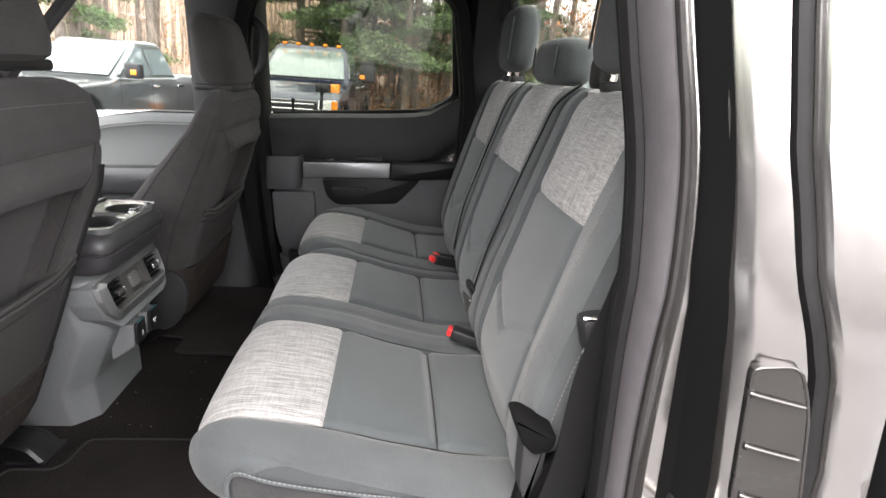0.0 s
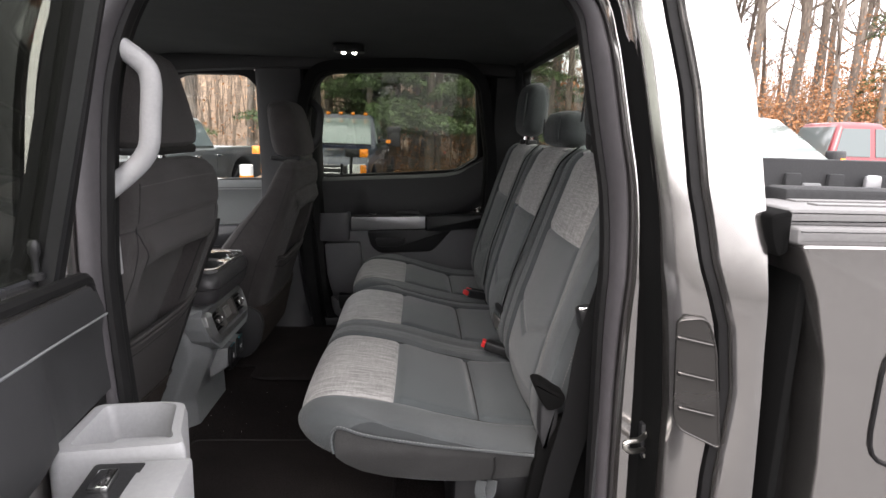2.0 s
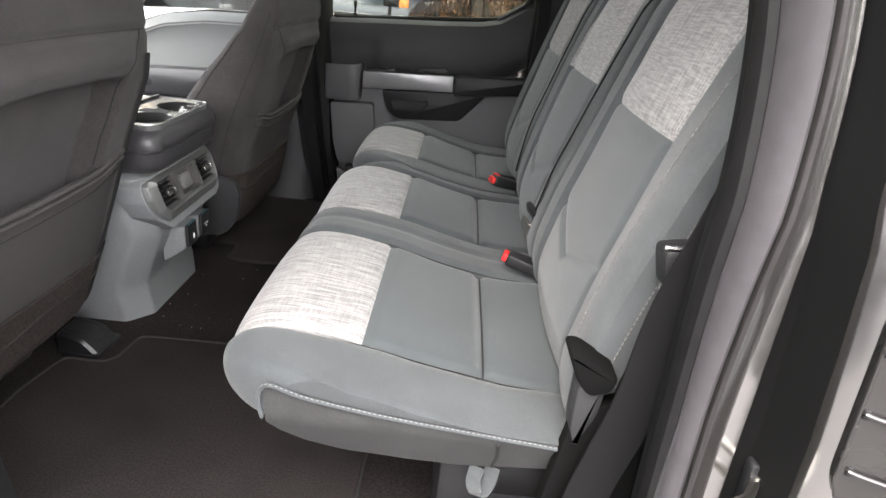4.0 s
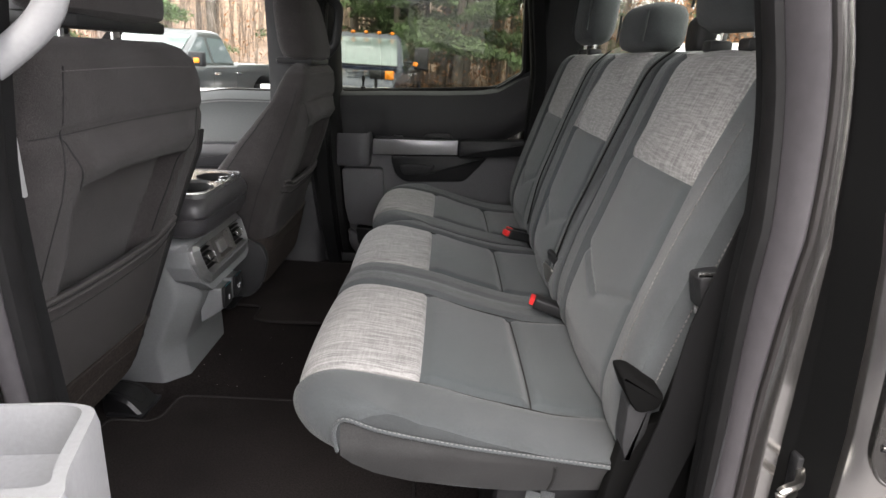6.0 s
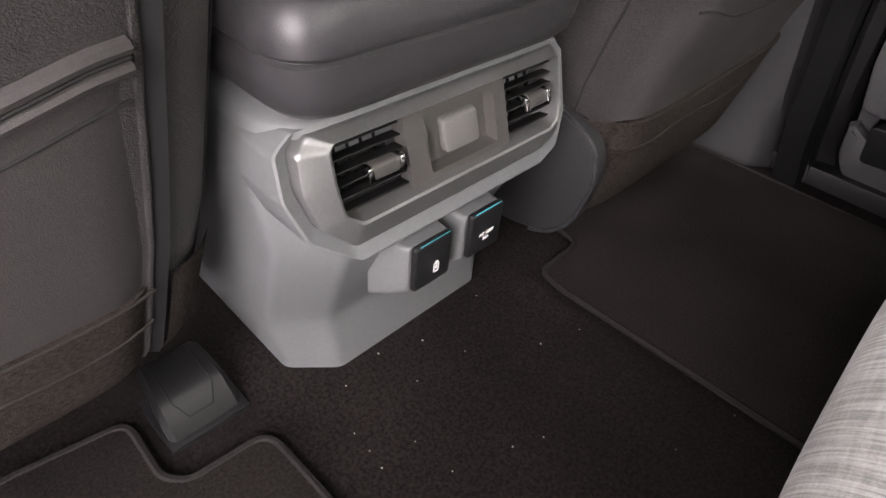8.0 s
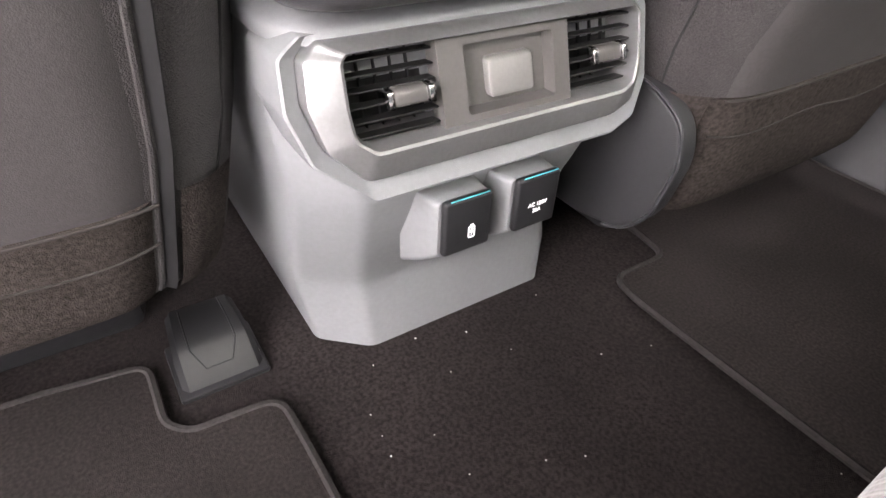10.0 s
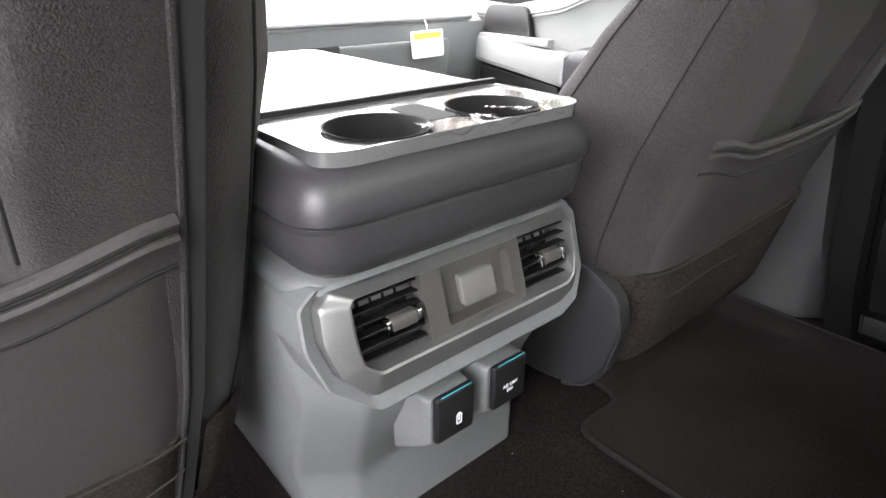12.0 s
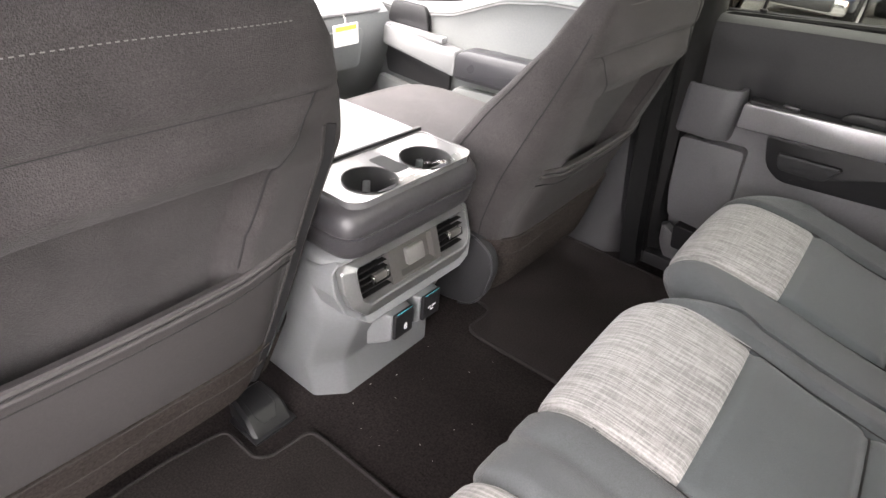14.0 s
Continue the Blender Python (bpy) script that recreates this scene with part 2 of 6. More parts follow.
def loft(rings, caps=True, closed=True, bm=None):
    """Skins rings of points of the same count."""
    bm = bm or bmesh.new()
    vs = [[bm.verts.new(p) for p in r] for r in rings]
    n = len(rings[0])
    for a, b in zip(vs, vs[1:]):
        for i in range(n if closed else n - 1):
            j = (i + 1) % n
            bm.faces.new((a[i], a[j], b[j], b[i]))
    if caps and closed:
        bm.faces.new(vs[0])
        bm.faces.new(vs[-1])
    return bm


def smooth_line(points, per=8, closed=False):
    """A Catmull-Rom line through points."""
    ps = [Vector(p) for p in points]
    n = len(ps)
    out = []
    for i in range(n if closed else n - 1):
        if closed:
            a, b, c, d = ps[i - 1], ps[i], ps[(i + 1) % n], ps[(i + 2) % n]
        else:
            a, b, c, d = ps[max(i - 1, 0)], ps[i], ps[i + 1], ps[min(i + 2, n - 1)]
        for k in range(per):
            t = k / per
            out.append(0.5 * ((2 * b) + (c - a) * t + (2 * a - 5 * b + 4 * c - d) * t * t + (3 * b - a - 3 * c + d) * t ** 3))
    if not closed:
        out.append(ps[-1])
    return out


def tube(line, radius, sides=8, closed=False, bm=None, flat=1.0, up=None):
    """A round or flattened cord along a line; radius may be a function of 0..1."""
    bm = bm or bmesh.new()
    ps = [Vector(p) for p in line]
    n = len(ps)
    rings = []
    ref = Vector(up) if up else Vector((0.12, 0.31, 0.94)).normalized()
    for i, p in enumerate(ps):
        t = (ps[(i + 1) % n] - ps[i - 1]) if closed else ps[min(i + 1, n - 1)] - ps[max(i - 1, 0)]
        t.normalize()
        side = t.cross(ref)
        if side.length < 1e-3:
            side = t.cross(Vector((1, 0, 0)))
        side.normalize()
        nrm = side.cross(t)
        r = radius(i / max(1, n - 1)) if callable(radius) else radius
        rings.append([p + r * (math.cos(2 * math.pi * k / sides) * side + flat * math.sin(2 * math.pi * k / sides) * nrm) for k in range(sides)])
    if closed:
        rings.append(rings[0])
    loft(rings, caps=not closed, bm=bm)
    return bm


def ribbon(line, width, thick, across, bm=None):
    """A flat strap along a line; across: the direction of its width at every point, or one for all."""
    rings = []
    ps = [Vector(p) for p in line]
    for i, p in enumerate(ps):
        t = (ps[min(i + 1, len(ps) - 1)] - ps[max(i - 1, 0)]).normalized()
        a = Vector(across[i] if isinstance(across, list) else across)
        a = (a - t * a.dot(t)).normalized()
        nr = t.cross(a)
        rings.append([p + a * (sx * width / 2) + nr * (sy * thick / 2) for sx, sy in ((-1, -1), (1, -1), (1, 1), (-1, 1))])
    return loft(rings, bm=bm)


def stitches(line, mat, parent, length=0.006, gap=0.005, radius=0.0009, name="stitching"):
    """A row of single threads along a line."""
    bm = bmesh.new()
    ps = [Vector(p) for p in line]
    walked, nxt = 0.0, 0.0
    for a, b in zip(ps, ps[1:]):
        d = (b - a).length
        if d < 1e-6:
            continue
        while nxt < walked + d:
            s = a.lerp(b, (nxt - walked) / d)
            e = s + (b - a).normalized() * length
            tube([s, s.lerp(e, 0.5), e], radius, 5, bm=bm)
            nxt += length + gap
        walked += d
    return part(name, bm, mat, parent)


def superring(hx, hy, e, n=40):
    out = []
    for k in range(n):
        a = 2 * math.pi * k / n
        c, s = math.cos(a), math.sin(a)
        out.append((hx * math.copysign(abs(c) ** (2 / e), c), hy * math.copysign(abs(s) ** (2 / e), s)))
    return out


def lerp_table(table, t):
    """Values at t from rows (t, a, b, ...), smoothly."""
    if t <= table[0][0]:
        return table[0][1:]
    for p, q in zip(table, table[1:]):
        if t <= q[0]:
            k = (t - p[0]) / (q[0] - p[0])
            return [a + (b - a) * k for a, b in zip(p[1:], q[1:])]
    return table[-1][1:]


def prism(outline, axis, lo, hi, bevel=0.003, segs=2, bm=None):
    """A plate of the outline (pairs in the other two axes), from lo to hi along axis."""
    own = bmesh.new()

    def at(p, h):
        return {"x": (h, p[0], p[1]), "y": (p[0], h, p[1]), "z": (p[0], p[1], h)}[axis]
    loft([[at(p, lo) for p in outline], [at(p, hi) for p in outline]], bm=own)
    bmesh.ops.recalc_face_normals(own, faces=own.faces)
    if bevel:
        rims = [e for e in own.edges if len(e.link_faces) == 2 and e.calc_face_angle(0) > 0.6]
        bmesh.ops.bevel(own, geom=rims, offset=bevel, segments=segs, affect="EDGES", profile=0.5)
    if bm is None:
        return own
    return merge(bm, own)


def rounded(outline, r, n=5):
    """The outline with its corners rounded; r: one radius, or one for each corner."""
    out = []
    ps = [Vector(p) for p in outline]
    for i, p in enumerate(ps):
        rr = r[i] if isinstance(r, (list, tuple)) else r
        a, b = ps[i - 1] - p, ps[(i + 1) % len(ps)] - p
        k = min(rr, a.length * 0.45, b.length * 0.45)
        s, e = p + a.normalized() * k, p + b.normalized() * k
        for j in range(n + 1):
            t = j / n
            out.append(tuple((1 - t) ** 2 * s + 2 * t * (1 - t) * p + t * t * e))
    return out


def frame_plate(outer, inner, axis, lo, hi, bm=None):
    """A ring-shaped plate between two outlines of the same count."""
    bm = bm or bmesh.new()

    def at(p, h):
        return {"x": (h, p[0], p[1]), "y": (p[0], h, p[1]), "z": (p[0], p[1], h)}[axis]
    n = len(outer)
    vs = [[bm.verts.new(at(p, h)) for p in o] for o, h in ((outer, lo), (outer, hi), (inner, hi), (inner, lo))]
    for a, b in zip(vs, vs[1:] + vs[:1]):
        for i in range(n):
            j = (i + 1) % n
            bm.faces.new((a[i], a[j], b[j], b[i]))
    return bm


def bump_fn(d, width):
    return math.exp(-(d / width) ** 2)


def word(name, text, size, m, mat, parent, depth=0.0004):
    """Lettering in the built-in font, as a mesh."""
    cu = bpy.data.curves.new(name, "FONT")
    cu.body, cu.size, cu.extrude, cu.align_x, cu.align_y = text, size, depth, "CENTER", "CENTER"
    tmp = bpy.data.objects.new(name, cu)
    scene.collection.objects.link(tmp)
    me = bpy.data.meshes.new_from_object(tmp.evaluated_get(bpy.context.evaluated_depsgraph_get()))
    bpy.data.objects.remove(tmp)
    me.materials.clear()
    me.materials.append(mat)
    ob = new(name, me)
    ob.parent = parent
    ob.matrix_basis = m
    return ob


# ---- ground ----
ASPHALT = material("wet_asphalt", (0.060, 0.0585, 0.0565), 0.6, 0, 300, 0.15, 0.3, 400, stain=0.12)
bm = bmesh.new()
bmesh.ops.create_grid(bm, x_segments=40, y_segments=40, size=400)
solid("ground", bm, ASPHALT, "damp dark asphalt of a car park", kind="structure")

# unseen wall, added to darken paint reflections and cut low skylight
WALL_GREY = material("unseen_wall_grey", (0.24, 0.235, 0.225), 0.85, 0, 30, 0.15, 0.3, 80, stain=0.15)
bm = box(-26, 26, -12.3, -12.0, -0.1, 2.8, 0.02)
solid("wall_unseen", bm, WALL_GREY, "unseen grey wall added to dim reflections and low skylight", kind="structure")

FLOOR = 0.78      # height of the cab floor


# ---- cab shell ----
def span(a, b, n):
    return [a + (b - a) * i / (n - 1) for i in range(n)]


def seal_y(z):
    """How far out the near door seal stands at height z."""
    return -0.82 + max(0.0, z - 1.42) * 0.16


OPENING = smooth_line([(0.20, 0, 0.745), (0.145, 0, 0.80), (0.115, 0, 1.0), (0.094, 0, 1.224), (0.085, 0, 1.43), (0.088, 0, 1.666), (0.125, 0, 1.80),
                       (0.178, 0, 1.845), (0.29, 0, 1.858), (0.48, 0, 1.868), (0.65, 0, 1.872), (0.725, 0, 1.860), (0.778, 0, 1.808), (0.795, 0, 1.74), (0.814, 0, 1.63),
                       (0.829, 0, 1.54), (0.834, 0, 1.45), (0.833, 0, 1.34), (0.838, 0, 1.16), (0.843, 0, 0.97), (0.84, 0, 0.84), (0.80, 0, 0.765), (0.70, 0, 0.745)], 6, True)
GAP = [(0.70, 0.112), (1.15, 0.112), (1.28, 0.125), (1.38, 0.114), (1.46, 0.085), (1.55, 0.072), (1.67, 0.078), (1.79, 0.070), (1.90, 0.066)]
REAR = [(0.70, 0.190), (1.15, 0.188), (1.28, 0.185), (1.38, 0.180), (1.46, 0.173), (1.55, 0.169), (1.67, 0.172), (1.79, 0.157), (1.90, 0.115)]
DARK_END = [(0.70, 0.052), (1.25, 0.051), (1.35, 0.043), (1.45, 0.029), (1.55, 0.027), (1.90, 0.027)]
FLANGE = [(0.70, 0.034), (1.25, 0.034), (1.35, 0.030), (1.45, 0.022), (1.90, 0.021)]


def rise(low, up, top=None):
    """A depth that goes from low on the lower pillar to up on the upper one and top under the roof."""
    return [(1.24, low), (1.58, up), (1.74, up), (1.84, up if top is None else top)]


def ring_offsets():
    out = []
    n = len(OPENING)
    for i, p in enumerate(OPENING):
        t = (OPENING[(i + 1) % n] - OPENING[i - 1]).normalized()
        out.append(Vector((-t.z, 0, t.x)))
    return out


NORMALS = ring_offsets()


def skirt(stations, mirror=1, only=None):
    """A band round the door opening. stations: (offset, depth) pairs, offset a number or a table over height."""
    rows = []
    for p, nrm in zip(OPENING, NORMALS):
        if only and not only(p):
            continue
        row = []
        for o, d in stations:
            if isinstance(o, list):
                k = lerp_table(o, p.z)[0]
                k = k if p.x > 0.5 else min(k, 0.06 + 0.3 * max(0, k - 0.06))
                if p.z < 0.8:
                    k = min(k, 0.10)
            else:
                k = o
            q = p + nrm * k
            depth = lerp_table(d, p.z)[0] if isinstance(d, list) else d
            row.append((q.x, mirror * (seal_y(p.z) - depth), q.z))
        rows.append(row)
    if only is None:
        rows.append(rows[0])
    return loft(rows, caps=False, closed=False)


def rearward(p):
    return not (p.x < 0.30 and p.z < 1.842)


def forward(p):
    return p.x < 0.16 and 0.79 < p.z < 1.80


TALL = [(z, lerp_table(DARK_END, z)[0]) for z in span(0.70, 1.90, 49)]
def share(f):
    """The offset a part of the way from the dark channel to the body seal, over height."""
    return [(z, e + f * (lerp_table(GAP, z)[0] - 0.006 - e)) for z, e in TALL]


cab = thing("pickup_cab", "metallic grey crew cab of a pickup with its rear door open", "pickup truck")
for side in (-1, 1):
    m = 1 if side < 0 else -1
    part("seal_lip", skirt([(-0.012, -0.022), (-0.017, -0.006), (-0.014, 0.006), (-0.008, 0.010), (-0.004, 0.004)], m), RUBBER, cab, "black inner seal lip")
    part("door_seal", skirt([(-0.007, 0.0), (-0.005, rise(0.012, 0.028, 0.008)), (0.001, rise(0.020, 0.044, 0.014)), (0.007, rise(0.022, 0.050, 0.017)), (0.011, rise(0.019, 0.046, 0.015)), (0.012, 0.004)], m), SEAL_GREY, cab, "dark grey rubber door seal")
    part("door_flange", skirt([(0.012, 0.004), (0.0135, rise(0.022, 0.044, 0.018)), (0.016, rise(0.036, 0.056, 0.034)), (0.019, rise(0.041, 0.060, 0.040)), ([(z, f - 0.001) for z, f in FLANGE], rise(0.041, 0.060, 0.040)), (FLANGE, 0.012)], m), PAINT, cab)
    # painted channel beside the flange, coloured black to hold its shade
    part("shaded_channel", skirt([([(z, f + 0.0003) for z, f in FLANGE], 0.010), ([(z, f + 0.001) for z, f in FLANGE], rise(0.030, 0.048, 0.036)), ([(z, e - 0.003) for z, e in DARK_END], rise(0.037, 0.052, 0.046)), ([(z, e - 0.001) for z, e in DARK_END], rise(0.040, 0.055, 0.052)), ([(z, e + 0.003) for z, e in TALL], rise(0.072, 0.076)), ([(z, e + 0.008) for z, e in TALL], rise(0.084, 0.090))], m), GAP_BLACK, cab, "door opening channel, its shade put in as black")
    part("jamb", skirt([(share(0.0), rise(0.034, 0.050, 0.060)), (share(0.015), rise(0.040, 0.056, 0.090)), (share(0.06), rise(0.050, 0.072, 0.096)), (share(0.15), rise(0.066, 0.085, 0.099)), (share(0.30), rise(0.086, 0.096, 0.101)), (share(0.50), rise(0.101, 0.101)), (share(0.75), rise(0.110, 0.106)), (share(1.0), rise(0.113, 0.109)), ([(z, g - 0.002) for z, g in GAP], 0.090)], m, rearward), PAINT, cab)
    part("body_seal", skirt([([(z, g - 0.003) for z, g in GAP], 0.090), ([(z, g - 0.001) for z, g in GAP], rise(0.116, 0.110)), ([(z, g + 0.005) for z, g in GAP], rise(0.118, 0.112)), ([(z, g + 0.011) for z, g in GAP], rise(0.116, 0.110)), ([(z, g + 0.012) for z, g in GAP], 0.090)], m, rearward), RUBBER, cab, "black outer body seal")
    part("side_skin", skirt([([(z, g + 0.011) for z, g in GAP], 0.090), ([(z, g + 0.0125) for z, g in GAP], rise(0.118, 0.113)), ([(z, g + 0.018) for z, g in GAP], rise(0.126, 0.121)), ([(z, 0.4 * g + 0.6 * r) for (z, g), (_, r) in zip(GAP, REAR)], rise(0.134, 0.130)), ([(z, r - 0.012) for z, r in REAR], 0.130), (REAR, 0.110), ([(z, r + 0.004) for z, r in REAR], 0.05), (REAR, -0.06)], m, rearward), PAINT, cab)
    part("pillar_skin", skirt([(0.034, 0.020), (0.036, 0.036), (0.042, 0.042), (0.075, 0.044), (0.080, 0.040)], m, forward), PAINT, cab)
    part("pillar_lip", skirt([(0.078, 0.030), (0.080, 0.046), (0.085, 0.050), (0.090, 0.046), (0.091, 0.030)], m, forward), RUBBER, cab, "black rubber lip")
    part("pillar_trim", skirt([(0.090, 0.034), (0.092, 0.040), (0.17, 0.046), (0.18, 0.030)], m, forward), DARK_SATIN, cab, "gloss black outer pillar trim")
    # inner lining between seal and cab trim
    part("inner_trim", skirt([(-0.008, -0.016), (-0.004, -0.05), (0.03, -0.075)], m), BELT, cab)

# striker
bm = bmesh.new()
tube(smooth_line([(0.893, -0.866, 1.186), (0.872, -0.895, 1.192), (0.851, -0.912, 1.199), (0.842, -0.916, 1.197), (0.845, -0.915, 1.188), (0.862, -0.900, 1.176), (0.893, -0.866, 1.160)], 4), 0.0042, 8, bm=bm)
striker = part("striker", bm, STEEL, cab, "zinc door striker loop")
bm = prism(rounded([(0.882, 1.205), (0.902, 1.200), (0.906, 1.142), (0.886, 1.146)], 0.009), "y", -0.872, -0.858, 0.002)
part("striker_plate", bm, DARK_PLASTIC, striker)
for z in (1.192, 1.154):
    part("striker_bolt", prism([(0.894 + 0.006 * math.cos(a), z + 0.006 * math.sin(a)) for a in [k * math.pi / 3 for k in range(6)]], "y", -0.876, -0.870, 0.001), STEEL, striker)

# air vent in the jamb
vent_line = rounded([(0.891, 1.384), (0.928, 1.390), (0.943, 1.353), (0.964, 1.206), (0.908, 1.229), (0.900, 1.250)], [0.008, 0.012, 0.02, 0.008, 0.012, 0.01])
jamb_vent = new("jamb_vent")
jamb_vent.parent = cab
jamb_vent.matrix_basis = pose(0.93, -0.9365, 0, 0, 0, -11) @ pose(-0.93, 0.9365, 0)
part("vent_frame", tube([(x, -0.9365, z) for x, z in vent_line], 0.0015, 8, True), VENT_PAINT_DARK, jamb_vent)
part("vent_back", prism(vent_line, "y", -0.9365, -0.926, 0), VENT_PAINT_DARK, jamb_vent)
for z in (1.362, 1.312, 1.262):
    bm = bmesh.new()
    k = 0.894 + (1.36 - z) * 0.12
    tube(smooth_line([(k, -0.936, z), (k + 0.004, -0.939, z - 0.001), (k + 0.040, -0.939, z - 0.007), (k + 0.044, -0.936, z - 0.008)], 5), 0.0021, 8, bm=bm)
    part("louvre", bm, VENT_PAINT_DARK, jamb_vent)
    part("louvre_slot", box(k - 0.0015, k + 0.0025, -0.9380, -0.930, z - 0.005, z + 0.003, 0.001), DARK_PLASTIC, jamb_vent)

solid("trim_sill", box(-1.0, 1.0, 0.80, 0.93, 0.70, 0.815, 0.01), DARK_PLASTIC, "black far door sill trim", kind="structure")
# roof, floor and walls of the cab
def sheet(fx, us, vs):
    return loft([[fx(u, v) for v in vs] for u in us], caps=False, closed=False)


def roof_z(x, y, top, edge=0.10):
    drop = edge * abs(y / 0.78) ** 4
    front = 0.06 * max(0, (-0.40 - x) / 0.25) ** 1.6
    back = 0.05 * max(0, (x - 0.85) / 0.18) ** 2
    return top - drop - front - back


bm = sheet(lambda x, y: (x, y, roof_z(x, y, 1.925, 0.045)), span(-0.64, 0.955, 30), span(-0.76, 0.76, 26))
solid("ceiling", bm, HEADLINER, "charcoal cloth headliner of the cab", kind="structure")
bm = sheet(lambda x, y: (x, y, roof_z(x, y, 1.985)), span(-0.64, 0.95, 30), span(-0.76, 0.76, 26))
part("roof_skin", bm, PAINT, cab)
bm = box(-1.45, 1.06, -0.86, 0.86, FLOOR - 0.06, FLOOR, 0.01)
solid("floor", bm, CARPET, "black carpeted cab floor", kind="structure")
for s in (-1, 1):
    bm = tube(smooth_line([(-0.60, s * 0.735, 1.84), (-0.35, s * 0.750, 1.875), (0.1, s * 0.752, 1.90), (0.6, s * 0.752, 1.905), (0.98, s * 0.745, 1.88)], 6), 0.034, 10, flat=1.5)
    solid("trim_roof_rail", bm, DARK_PANEL, "charcoal roof rail lining above the doors", kind="structure")
# rear wall with its window
outer = [(-0.84, 0.78), (0.84, 0.78), (0.82, 1.5), (0.71, 1.93), (-0.71, 1.93), (-0.82, 1.5)]
win = rounded([(-0.68, 1.53), (0.68, 1.53), (0.70, 1.60), (0.67, 1.865), (-0.67, 1.865), (-0.70, 1.60)], 0.05, 6)


def match(outline, like):
    """Points on the outline in the directions of those in like, from their common middle."""
    c = Vector((sum(p[0] for p in like) / len(like), sum(p[1] for p in like) / len(like)))
    res = []
    for p in like:
        d = (Vector(p) - c).normalized()
        best = None
        for a, b in zip(outline, outline[1:] + outline[:1]):
            a, b = Vector(a) - c, Vector(b) - c
            e = b - a
            det = d.x * e.y - d.y * e.x
            if abs(det) < 1e-9:
                continue
            s = (a.x * e.y - a.y * e.x) / det
            u = (a.x * d.y - a.y * d.x) / det
            if s > 0 and -1e-6 <= u <= 1 + 1e-6 and (best is None or s < best):
                best = s
        res.append(tuple(c + d * (best or 1)))
    return res


def recline(bm):
    """The rear wall leans forward above the seat."""
    for v in bm.verts:
        v.co.x -= max(0, v.co.z - 1.5) * 0.22
    return bm


solid("wall_rear", recline(frame_plate(match(outer, win), win, "x", 1.02, 1.045)), DARK_PANEL, "charcoal rear wall lining of the cab", kind="structure")
rear_window = thing("window_1", "tinted rear window of the cab with black edge", "window", kind="structure")
part("window_frame", recline(frame_plate([(y * 1.03, 1.70 + (z - 1.70) * 1.06) for y, z in win], [(y * 0.985, 1.70 + (z - 1.70) * 0.96) for y, z in win], "x", 1.012, 1.03)), RUBBER, rear_window)
part("pane", recline(prism(win, "x", 1.030, 1.034, 0)), REAR_GLASS, rear_window)

# ---- far side of the cab and both rear doors ----
BELT_LINE = [(0.13, 1.416), (0.30, 1.428), (0.52, 1.440), (0.66, 1.451), (0.72, 1.464), (0.80, 1.516), (0.85, 1.540)]


def tumble(z):
    return max(0.0, z - 1.42) * 0.16


def place(ob, near):
    if near:
        ob.matrix_basis = pose(1.019, -0.649, 0.012, 0, 0, -82)
    return ob


